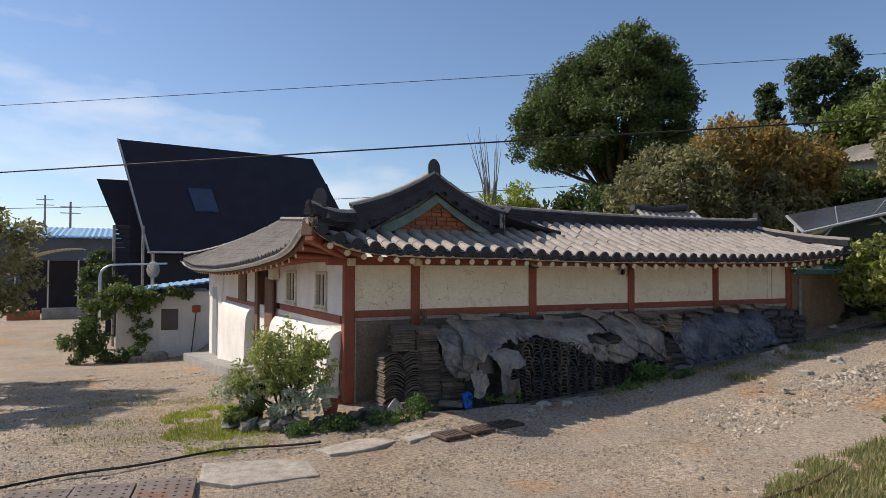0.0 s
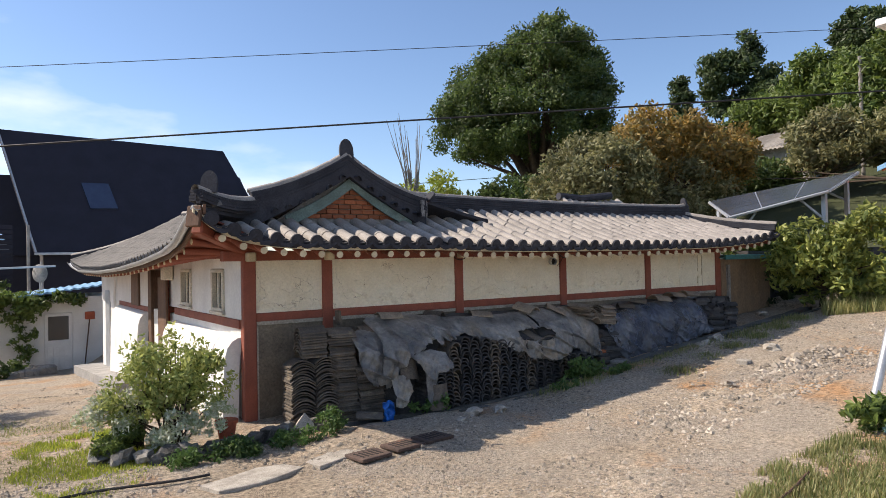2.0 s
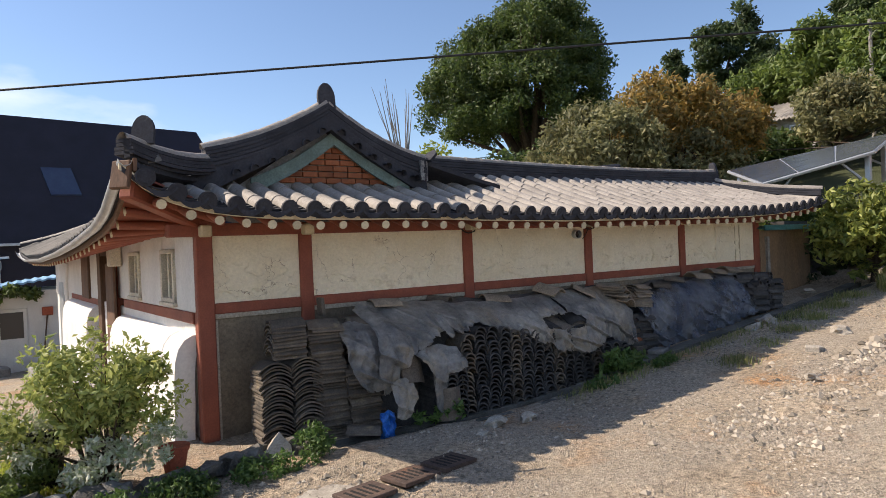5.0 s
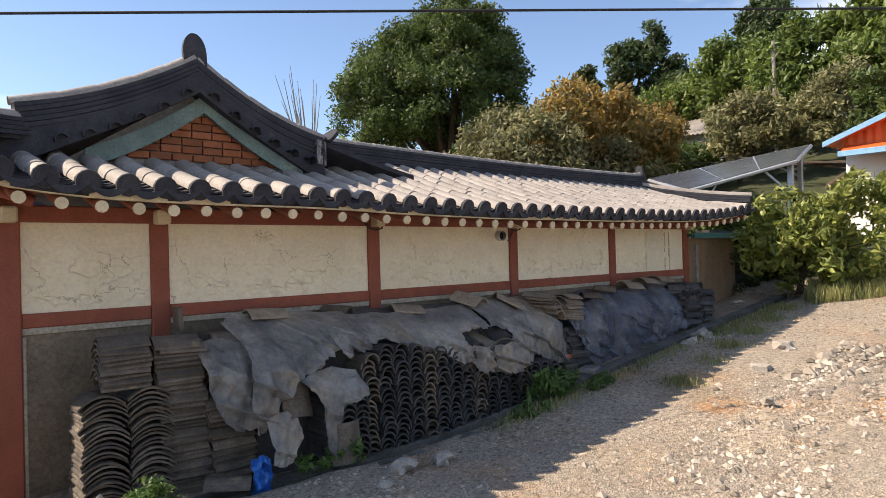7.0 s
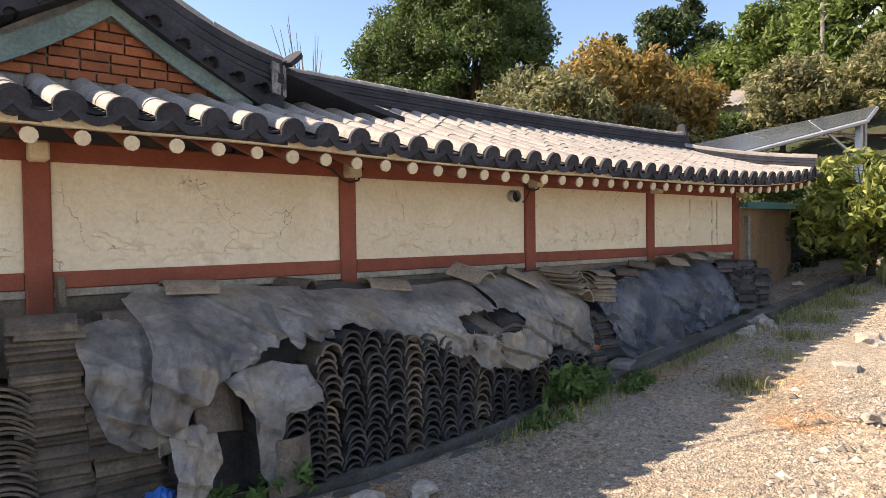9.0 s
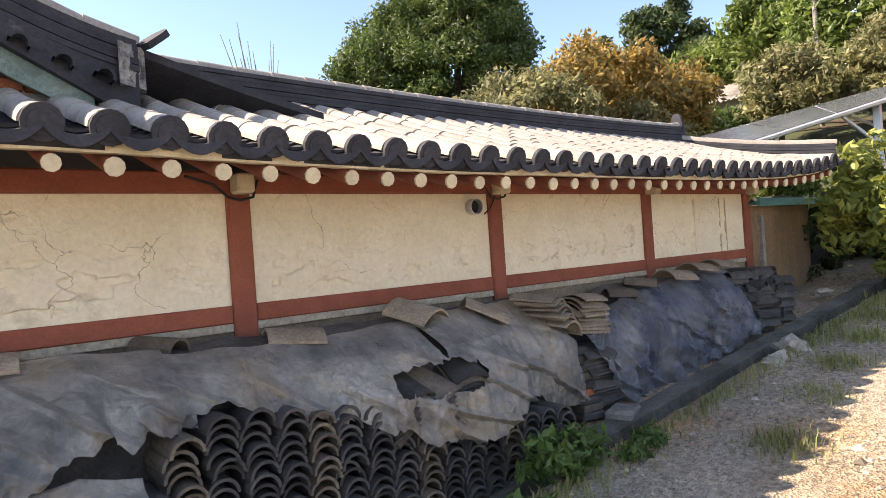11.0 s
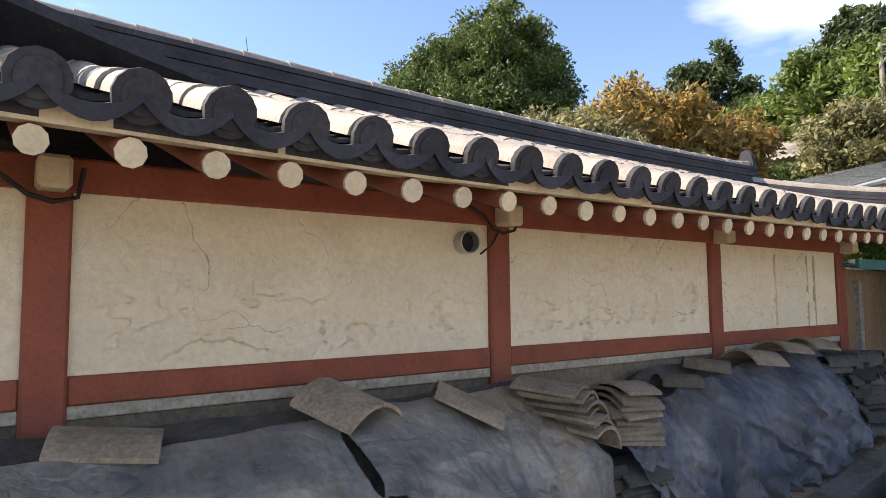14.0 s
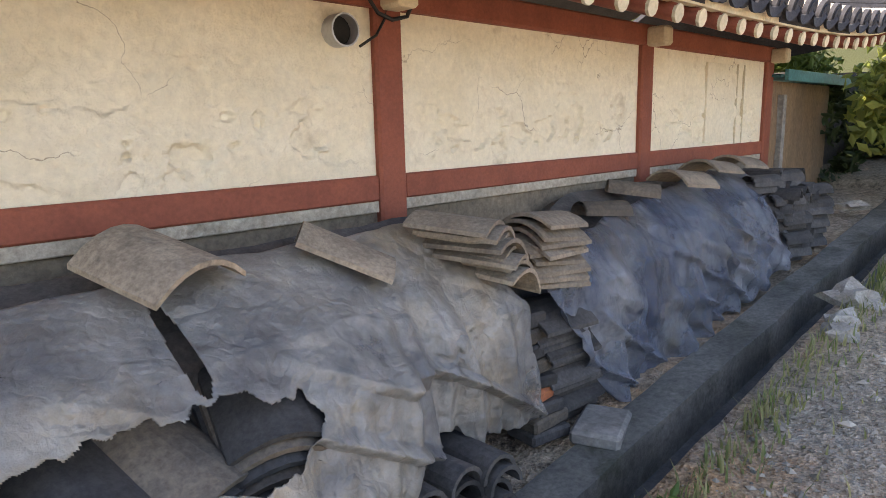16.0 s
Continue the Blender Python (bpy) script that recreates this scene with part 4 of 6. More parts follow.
# hillside growth
for name, label, base, crown, n, c, lv, s, m, sd, tw in (
    ("vine_tree", "tall tree smothered in dark green vines", (44, 22, 0), [(43, 21.8, 14.6, 1.7, 1.7, 3.6, 0.35), (44.2, 20.6, 14.8, 1.6, 1.6, 4.2, 0.35), (44.8, 19.4, 13.6, 1.7, 1.7, 2.8, 0.3)], 110, 0.7, 12000, 0.2, L_CONIF, 31, 0.3),
    ("slim_conifer", "slim dark conifer on the hillside", (42, 24.8, 0), [(42, 24.8, 13.6, 0.9, 0.9, 3.0, 1.0)], 40, 0.45, 3500, 0.18, L_CONIF, 33, 0.15),
    ("pine_tree", "dark pine at the top of the hill", (41, 10.8, 0), [(41, 11.0, 15.2, 1.6, 1.6, 1.8, 1.0)], 60, 0.45, 6500, 0.16, L_CONIF, 37, 0.2),
    ("hillside_tree", "sunlit tree overgrown with creepers", (38, 14.5, 0), [(38.5, 15.0, 10.6, 2.8, 2.8, 1.9, 1.0)], 90, 0.7, 11000, 0.18, L_VINE, 41, 0.2),
    ("hillside_tree", "sunlit tree overgrown with creepers", (37, 10.8, 0), [(37, 10.8, 11.0, 3.0, 3.0, 2.8, 1.0)], 110, 0.7, 13000, 0.18, L_VINE, 43, 0.2),
    ("hillside_tree", "bright green leafy tree on the hill", (34, 5.6, 0), [(34, 6.0, 10.2, 3.4, 3.2, 3.2, 1.0)], 130, 0.7, 16000, 0.17, L_VINE, 47, 0.2),
    ("hillside_tree", "bright green leafy tree on the hill", (33, 1.0, 0), [(33, 1.5, 10.6, 3.6, 3.4, 3.6, 1.0)], 130, 0.7, 15000, 0.17, L_VINE, 53, 0.2),
    ("hillside_tree", "bright green leafy tree on the hill", (36, -4.0, 0), [(36, -4, 10.6, 3.6, 3.6, 4.2, 1.0)], 110, 0.8, 12000, 0.19, L_VINE, 55, 0.2),
    ("hillside_thicket", "dense mixed green thicket on the slope", (28, 7, 0), [(28, 6.4, 6.6, 2.4, 2.2, 1.6, 0.5), (29, 3.2, 6.9, 2.4, 2.2, 1.9, 0.5)], 130, 0.5, 17000, 0.12, L_GREY, 59, 0.12),
    ("hillside_thicket", "dense green thicket on the slope", (26, 3, 0), [(26, 0, 5.6, 2.6, 2.6, 2.2, 0.5), (27, 9.5, 5.2, 2.6, 2.2, 1.2, 0.5)], 120, 0.5, 16000, 0.13, L_TREE, 61, 0.12),
    ("hillside_thicket", "dense dark green thicket on the slope", (34, 17, 0), [(34, 18, 8.6, 3.4, 3.0, 1.9, 0.6), (36, 21, 9.6, 3, 3, 2.2, 0.4)], 120, 0.6, 13000, 0.16, L_TREE, 67, 0.15),
    ("hillside_thicket", "dark shrubs behind the tiled roof", (16, 13, 0), [(15, 14, 3.9, 2.6, 2.0, 1.5, 0.5), (20, 15, 4.9, 3.4, 2.4, 1.8, 0.5)], 100, 0.5, 11000, 0.13, L_TREE, 71, 0.12),
):
    tree(name, label, (base[0], base[1], gz(base[0], base[1])), crown, n, c, lv, s, m, sd, tw)
tree("roadside_tree", "small sparse fruit tree beside the lane", (-5.7, 5.5, gz(-5.7, 5.5)), [(-5.5, 5.4, 2.0, 1.15, 1.4, 1.35, 1.0)], 80, 0.24, 6500, 0.06, L_GREY, 73, 0.08, low=-0.9)
tree("lane_tree", "leafy tree shading the lane", (-7.4, 5.0, gz(-7.4, 5)), [(-7.4, 5.0, 3.5, 1.5, 2.2, 1.2, 1.0)], 50, 0.4, 3500, 0.1, L_TREE, 79, 0.12)
tree("lane_bush", "tall dark green bush beside the slatted screen", (-4.1, 20.2, gz(-4.1, 20.2)), [(-4.0, 20.2, 0.9, 0.75, 0.7, 1.75, 1.0)], 50, 0.28, 5000, 0.08, L_TREE, 87, 0.07, "bush", -0.95)
tree("lane_tree", "leafy tree shading the lane", (-8.6, 9.5, gz(-8.6, 9.5)), [(-8.6, 9.5, 3.6, 1.6, 2.0, 1.3, 1.0)], 50, 0.4, 3500, 0.1, L_TREE, 83, 0.12)

# ---- along the wall: stacked tiles, sheets, drain ----
def base_z(x):
    """Top of the strip between wall and drain."""
    return ground_z(x, -0.6) - 0.08


ME_PAN = Geo().sheet(lambda u, v: (0.31 * (u - 0.5), 0.34 * (v - 0.5), 0.075 - 0.075 * (2 * u - 1) ** 2), np.linspace(0, 1, 8), [0, 1], (0, 0, -0.017)).mesh("roof_tile", M_STACK)
ME_PAN2 = Geo().sheet(lambda u, v: (0.31 * (u - 0.5), 0.34 * (v - 0.5), 0.075 - 0.075 * (2 * u - 1) ** 2), np.linspace(0, 1, 8), [0, 1], (0, 0, -0.017)).mesh("roof_tile", M_STACKDARK)


ME_PANB = ME_PAN.copy()
ME_PANB.materials[0] = M_BROWNTILE


def half_round(material, r=0.083, t=0.016, L=0.3, n=8):
    g = half_tile(r, r * 0.93, L, t, n, 1.0)
    return g.mesh("roof_tile", material, False)


ME_HALF, ME_HALFD = half_round(M_STACK), half_round(M_STACKDARK)
rs = random.Random(21)


def stack(label, x, y, z0, z1, turn, me, pitch, jitter=0.012, lean=0.0, group="stacks of old roof tiles"):
    """Tiles laid one over another from z0 to z1."""
    t = thing("tile_stack", label, "tile stack", (x, y, z0), group)
    z, i = z0, 0
    while z < z1:
        k = (z - z0) / max(0.1, z1 - z0)
        m = pose(x + rs.uniform(-jitter, jitter) + lean * k, y + rs.uniform(-jitter, jitter) * 1.6, z, rs.uniform(-2, 2), rs.uniform(-2, 2), turn + rs.uniform(-3, 3))
        piece("roof_tile", me, t, m)
        z += pitch * rs.uniform(0.85, 1.15)
    return t


stack("stack of arched old clay roof tiles against the wall", 0.57, -0.43, base_z(0.5), 0.66, 0, ME_PAN, 0.034)
stack("stack of arched old clay roof tiles against the wall", 0.90, -0.43, base_z(0.9), 0.66, 0, ME_PAN, 0.034, 0.014)
stack("stack of roof tiles laid crosswise on arched tiles", 0.73, -0.44, 0.74, 1.05, 88, ME_PAN, 0.036)
stack("tall leaning stack of flat-laid roof tiles", 1.19, -0.42, base_z(1.2), 1.0, 84, ME_PAN, 0.034, 0.02, -0.06)
stack("low stack of roof tiles under the sheet", 1.5, -0.5, base_z(1.5), 0.5, 86, ME_PAN, 0.036, 0.03)
stack("low stack of roof tiles under the sheet", 1.62, -0.36, base_z(1.6), 0.98, 84, ME_PAN, 0.04, 0.02)
g = Geo()
g.block(1.42, -0.34, 0.985, 1.78, -0.12, 1.04, 0.006)
solo("flat_tile", g, M_STACK, "flat clay tile lying on the stack", "tile")
g = Geo()
g.block(1.3, -0.2, 1.0, 1.34, -0.06, 1.2, 0.006, pose(0, 0, 0, 0, -3))
solo("flat_tile", g, M_STACK, "clay tile standing on edge by the post", "tile")
for i, x in enumerate((2.28, 2.44, 2.58)):
    stack("short column of dark half-round tiles, ends outward", x, -0.88, base_z(x), 0.42 + 0.05 * i, 0, ME_HALFD, 0.052, 0.01, group="columns of half-round tiles")
x, i = 2.72, 0
while x < 5.35:
    top = lin(x, (2.6, 3.0, 3.5, 4.2, 5.0, 5.4), (0.66, 0.8, 0.7, 0.55, 0.34, 0.3))
    stack("column of half-round roof tiles, ends outward", x, -0.85 + 0.03 * nz(x * 7, 1), base_z(x), top, 0, ME_HALFD if i % 4 else ME_HALF, 0.052 + 0.012 * nz(x * 11, 4), 0.02, 0.04 * nz(x * 9, 2), group="columns of half-round tiles")
    x += 0.172
    i += 1
# the heap behind the fronts, which carries the sheets
g = Geo()


def heap(u, v):
    x = 1.75 + 7.2 * u
    prof = [(-0.14, 1.1), (-0.3, 1.04), (-0.45, 0.92), (-0.52, 0.7), (-0.54, 0.4), (-0.55, -0.2)]
    k = v * 5
    i = min(4, int(k))
    y = prof[i][0] + (prof[i + 1][0] - prof[i][0]) * (k - i)
    z = prof[i][1] + (prof[i + 1][1] - prof[i][1]) * (k - i)
    drop = 0.25 * math.exp(-((x - 6.3) / 0.3) ** 2)
    return (x, y * (1 - 1.15 * lin(x, (4.6, 5.4), (0, 0.36))) + 0.05 * nz(x * 2, z * 3), z - drop * (1 - v) + 0.03 * nz(x * 3, 5))


g.sheet(heap, np.linspace(0, 1, 80), np.linspace(0, 1, 12), (0, 0.1, -0.05))
solo("rubble_mound", g, M_STACKDARK, "dark mound of broken clay rubble packed along the wall", "rubble mound")

FRONT = ((-0.2, 0.1, 0.45, 0.75, 0.92, 1.06, 1.14), (-0.87, -0.87, -0.87, -0.80, -0.62, -0.36, -0.16))


def set_back(x):
    """How far the heap steps back towards the wall at its east half."""
    return lin(x, (4.7, 5.5), (0.0, 0.36))


def tarp(label, x0, x1, top, low, seed, holes=(), lift=0.0, nx=150, nv=60, fold=0.045, torn=0.05, material=None):
    """A plastic sheet draped over the heap: top and low give its edges along x; it hangs in folds, with ragged edges and tears."""
    us, vs = np.linspace(0, 1, nx), np.linspace(0, 1, nv)
    P, keep = [], []
    for u in us:
        x = x0 + (x1 - x0) * u
        zt, zl = lin(x, *top), lin(x, *low)
        zl += torn * nz(x * 7, seed, 3) + 0.5 * torn * nz(x * 23, seed, 5)
        for v in vs:
            z = zt + (zl - zt) * v
            hang = min(1, v * 1.6)
            warp = x + 0.12 * nz(x * 1.3, z * 1.5, seed)
            f = fold * hang * (nz(warp * 5.5 + z * 0.9, z * 0.8, seed) + 0.55 * nz(warp * 13 - z * 1.6, z * 1.6, seed + 4))
            c = 0.020 * (1 - abs(nz(x * 6 + z * 3, z * 5 - x * 2, seed + 9))) + 0.010 * abs(nz(x * 15 - z * 6, z * 14, seed + 12)) + 0.004 * nz(x * 34, z * 30, seed + 2)
            diag = nz((x * 0.8 + z * 1.4) * 3.2, (x - z) * 0.7, seed + 15)
            f += 0.5 * fold * hang * (1 - min(1, abs(diag) * 5))
            y = lin(z, *FRONT) * (1 - set_back(x)) - f - c - lift * (0.4 + hang) - 0.02
            xx = x + (0.04 * nz(z * 5, seed, 1) if u in (0.0, 1.0) else 0) + 0.02 * nz(z * 3, x * 3, seed)
            zz = z + 0.025 * nz(x * 4, v * 3, seed + 6) * (1 - v)
            P.append((xx, y, zz))
            bad = False
            for hx, hz, hw, hh in holes:
                d = ((xx - hx) / hw) ** 2 + ((zz - hz) / hh) ** 2 + 0.55 * nz(xx * 9, zz * 9, seed) + 0.3 * nz(xx * 26, zz * 26, seed)
                bad = bad or d < 1
            keep.append(not bad)
    g = Geo()
    fs = []
    for i in range(nx - 1):
        for j in range(nv - 1):
            q = (i * nv + j, (i + 1) * nv + j, (i + 1) * nv + j + 1, i * nv + j + 1)
            if all(keep[k] for k in q):
                fs.append(q)
    g.add(P, fs)
    ob = solo("plastic_sheet", g, material or M_TARP, label, "plastic sheet", "plastic sheets over the tiles", smooth=True)
    mod = ob.modifiers.new("thick", "SOLIDIFY")
    mod.thickness = 0.003
    return ob


tarp("dusty translucent plastic sheet hanging like a curtain before tile stacks", 1.27, 1.74, ((1.27, 1.35, 1.55, 1.74), (0.98, 1.0, 1.03, 1.1)), ((1.27, 1.31, 1.36, 1.5, 1.62, 1.74), (0.66, 0.56, 0.36, 0.30, 0.28, 0.24)), 3, fold=0.13, nx=110, nv=110, lift=-0.10)
tarp("dusty translucent plastic sheet draped in deep folds over the heap", 1.60, 2.80, ((1.6, 1.72, 2.0, 2.8), (1.12, 1.18, 1.16, 1.12)), ((1.6, 1.68, 1.78, 1.9, 2.07, 2.3, 2.5, 2.66, 2.8), (0.26, 0.28, 0.48, 0.60, 0.70, 0.80, 0.86, 0.80, 0.76)), 5, fold=0.17, nx=220, nv=110)
tarp("torn pale piece of plastic sheet over half-round tiles", 1.98, 2.52, ((1.98, 2.1, 2.27, 2.52), (0.64, 0.70, 0.72, 0.66)), ((1.98, 2.08, 2.12, 2.2, 2.26, 2.30, 2.40, 2.52), (0.60, 0.46, 0.10, -0.02, 0.16, 0.40, 0.42, 0.46)), 11, lift=0.10, nx=90, nv=60, fold=0.06, material=M_TARP)
tarp("small pale rag of plastic sheet by the blue bag", 1.64, 1.90, ((1.64, 1.75, 1.90), (0.38, 0.43, 0.40)), ((1.64, 1.72, 1.82, 1.90), (0.06, 0.02, 0.05, 0.22)), 13, lift=0.10, nx=50, nv=50, fold=0.05)
tarp("large grey plastic sheet draped over stacked tiles, torn open", 2.45, 5.82, ((2.45, 3.4, 4.2, 4.6, 5.2, 5.55, 5.82), (1.12, 1.06, 1.08, 1.1, 1.10, 1.10, 0.76)), ((2.45, 2.66, 2.95, 3.2, 3.5, 3.84, 4.1, 4.5, 4.8, 5.05, 5.3, 5.5, 5.65, 5.82), (0.80, 0.80, 0.86, 0.78, 0.67, 0.55, 0.43, 0.34, 0.40, 0.48, 0.42, 0.30, 0.26, 0.30)), 7, holes=((4.27, 0.765, 0.36, 0.095), (4.36, 0.95, 0.022, 0.10)), nx=640, nv=190, fold=0.09)
tarp("blue-grey plastic sheet over tiles at the far end", 5.98, 8.95, ((5.98, 6.3, 6.8, 7.4, 8.3, 8.95), (0.8, 0.93, 1.0, 1.05, 1.13, 1.1)), ((5.98, 6.2, 6.42, 6.8, 7.6, 8.3, 8.95), (0.78, 0.42, 0.14, 0.16, 0.24, 0.34, 0.46)), 19, fold=0.11, nx=260, nv=80, material=M_TARPBLUE)

# tiles showing through the tear
for x, z, tilt, turn, n_ in ((3.98, 0.74, -6, 8, 6), (4.24, 0.75, 3, 24, 5), (4.50, 0.78, 10, -6, 6)):
    t = thing("tile_stack", "few dark pan tiles with ochre edges inside the torn sheet", "tile stack", (x, -0.7, z - 0.2), "stacks of old roof tiles")
    for k in range(n_):
        piece("roof_tile", ME_PAN2 if k % 2 else ME_PAN, t, pose(x + 0.012 * k, -0.69 + 0.006 * k, z - 0.2 + 0.034 * k, 24, tilt + rs.uniform(-3, 3), turn + rs.uniform(-5, 5)))
# loose tiles on top of the heap
for x, y, z, rx, ry, rz, me, lab in ((4.42, -0.36, 1.12, 14, -4, 18, ME_PANB, "grey pan tile lying on the plastic sheet"), (3.55, -0.28, 1.06, 6, 3, 75, ME_PANB, "flat old tile lying on the heap"), (5.05, -0.34, 1.04, 26, 8, 60, ME_PANB, "tilted old tile lying on the sheet"), (2.9, -0.24, 1.08, 4, 0, 30, ME_HALF, "half-round tile lying on the sheet"), (7.3, -0.36, 1.04, 8, 5, 40, ME_HALF, "half-round tile lying on the sheet"), (6.95, -0.34, 0.98, 4, 4, 70, ME_HALF, "half-round tile lying on the heap"), (7.75, -0.3, 1.1, 6, -4, 80, ME_PANB, "flat old tile lying on the sheet"), (8.2, -0.28, 1.14, 6, 3, 84, ME_PANB, "flat old tile lying on the sheet"), (8.6, -0.3, 1.15, 6, 3, 84, ME_PANB, "flat old tile lying on the sheet"), (2.0, -0.2, 1.13, 2, 2, 85, ME_PANB, "flat old tile lying on the heap")):
    ob = tagged(new("loose_tile", me), lab, "tile")
    ob.matrix_basis = pose(x, y, z, rx, ry, rz)
# tumbled piles by the fourth bay
for x, y, z0, n, turn, tilt, lab in ((5.72, -0.42, 0.86, 8, 20, 22, "pile of slipped pan tiles fanned on their sides"), (6.1, -0.4, 0.78, 9, 86, 6, "pile of old tiles laid flat, weathered brown")):
    t = thing("tile_stack", lab, "tile stack", (x, y, z0), "stacks of old roof tiles")
    for k in range(n):
        piece("roof_tile", ME_PANB, t, pose(x - (0.02 * k if turn < 50 else 0) + rs.uniform(-0.025, 0.025), y + rs.uniform(-0.03, 0.03), z0 + 0.03 * k, 4 + rs.uniform(-3, 3), tilt + rs.uniform(-6, 6), turn + rs.uniform(-14, 14)))
# pillar of bricks and stones at the gap
t = thing("brick_stack", "pillar of stacked bricks and stones, one red", "brick stack", (6.25, -0.7, base_z(6.2)))
z = base_z(6.2)
for k in range(9):
    h = rs.uniform(0.05, 0.075)
    g = Geo()
    g.block(-0.12, -0.09, 0, 0.12, 0.09, h, 0.012, pose(5.95 - 0.008 * k + rs.uniform(-.015, .015), -0.52 + 0.012 * k, z, 0, rs.uniform(-3, 3), rs.uniform(-12, 12)))
    part("brick", g, M_BRICK if k == 3 else (M_STACK if k % 2 else M_STACKDARK), t)
    z += h
stack("leaning stack of dark tiles in the gap between sheets", 6.2, -0.42, base_z(6.2), 0.62, 86, ME_PAN2, 0.036, 0.02, -0.08)
g = Geo()
g.block(-0.16, -0.11, 0, 0.16, 0.11, 0.07, 0.02, pose(6.15, -0.72, base_z(6.1) + 0.01, 0, 0, 20))
solo("stone_slab", g, M_ROCK, "flat grey stone slab at the foot of the stack", "stone")
# pile at the far end
for k in range(10):
    x = 9.0 + 0.165 * (k % 5)
    stack("jagged column of dark half-round tiles at the end of the wall", x, -0.42 - 0.16 * (k // 5), base_z(x), 1.02 - 0.12 * (k // 5) + 0.05 * nz(k, 3), 70 if k % 3 == 0 else 10, ME_HALFD, 0.05, 0.03, group="columns of half-round tiles")

# concrete kerb and drain lining
g = Geo()
XK = np.linspace(1.0, 12.0, 56)
g.sheet(lambda x, v: (x, KERB_Y - 0.04 + 0.02 * nz(x * 1.5, 2) + 0.2 * v, base_z(x) + 0.03 + 0.012 * nz(x * 3, 4, v)), XK, [0, 0.5, 1], (0, 0, -0.36))
solo("drain_kerb", g, M_KERB, "old concrete kerb along the open drain", "kerb", kind="structure", smooth=False)
g = Geo()
g.sheet(lambda x, v: (x, -1.11 - 0.05 * v + 0.03 * nz(x * 2.5, 6), ground_z(x, -1.1) - 0.01 - 0.33 * (1 - v) + 0.02 * nz(x * 4, 7) * v), XK, [0, 0.5, 1], (0, -0.08, 0))
solo("drain_wall", g, M_KERB, "mossy concrete side of the open drain", "drain", kind="structure")
# blue bag
g = Geo()
g.sheet(lambda u, v: (1.50 + 0.15 * u + 0.03 * nz(u * 4, v * 5, 2), -1.0 + 0.1 * nz(u * 5, v * 4, 4), base_z(1.8) + 0.02 + 0.3 * v - 0.1 * abs(u - .5)), np.linspace(0, 1, 14), np.linspace(0, 1, 16), (0.01, 0.03, 0))
solo("plastic_bag", g, M_BLUE, "crumpled bright blue plastic bag among the tiles", "plastic bag", smooth=True)
g = Geo()
g.block(1.5, -0.98, 0, 2.0, -0.62, 0.07, 0.03, pose(0, 0, base_z(1.7) + 0.03, 0, 6, 0))
solo("stone_slab", g, M_STACKDARK, "dark slab lying at the foot of the stacks", "stone")

for x, y, z, rx, ry, rz, lab in ((2.34, -0.99, 0.08, 84, 0, 6, "grey pan tile standing on edge before the columns"), (1.36, -0.86, -0.08, 4, 12, 62, "broken pan tile lying at the foot of the stacks"), (1.95, -0.86, 0.50, 70, 8, 14, "brown pan tile leaning under the sheet")):
    ob = tagged(new("loose_tile", ME_PAN), lab, "tile")
    ob.matrix_basis = pose(x, y, z, rx, ry, rz)

# flue pipe with its wire
t = thing("flue_pipe", "short round metal flue pipe through the plaster wall", "pipe", (5.36, 0.03, 1.86))
g = Geo()
n = 18
ring = [2 * math.pi * i / n for i in range(n)]
vs = []
fm = frame_of(Vector((5.345, 0.06, 1.87)), (-0.05, -1, -0.03), (0, 0, 1))
for y, r in ((0.0, 0.064), (0.10, 0.064), (0.10, 0.058), (0.02, 0.058)):
    vs += [tuple(fm @ Vector((r * math.cos(a), y, r * math.sin(a)))) for a in ring]
g.add(vs, [(k * n + i, k * n + (i + 1) % n, (k + 1) * n + (i + 1) % n, (k + 1) * n + i) for k in range(3) for i in range(n)] + [tuple(3 * n + i for i in range(n))])
part("pipe", g, M_GALV, t, "", True)
g = Geo()
g.tube([fm @ Vector((0, 0.04, 0)), fm @ Vector((0, 0.046, 0))], 0.0575, 18)
part("flue_hole", g, M_DARK, t)
g = Geo()
g.tube([(5.36, -0.1, 1.8), (5.5, -0.03, 1.86), (5.56, -0.015, 1.93), (5.58, -0.012, 1.99)], 0.006, 6)
part("wire", g, M_CABLE, t)
g = Geo()
g.sheet(lambda x, v: (x, -1.14 + 0.26 * v, ground_z(x, -1.1) - 0.285 + 0.015 * nz(x * 5, v * 3, 2)), XK, [0, 0.5, 1], (0, 0, -0.05))
solo("drain_floor", g, M_STACKDARK, "dark wet mud on the floor of the drain", "drain", kind="structure")
# dark cable looped under the eave at two posts
for x in (3.31, 5.52):
    g = Geo()
    g.tube([(x - 0.28, -0.12, 2.06), (x - 0.1, -0.06, 2.02), (x, -0.02, 1.95), (x + 0.08, -0.016, 1.93), (x + 0.16, -0.02, 1.95), (x + 0.17, -0.08, 2.05)], 0.009, 6)
    part("cable", g, M_CABLE, house, "dark cable looped round the post head")

# ---- the house: west side ----
def wx(y):
    return WEST * y


def west_block(name, y0, y1, z0, z1, out, depth, material, label="", b=0.008, parent=None):
    """A block on the west wall; out: how far it stands proud."""
    g = Geo()
    m = pose(0, 0, 0, 0, 0, math.degrees(math.atan(-WEST)))
    g.block(-out, y0, z0, depth, y1, z1, b, m)
    return part(name, g, material, parent or house, label)


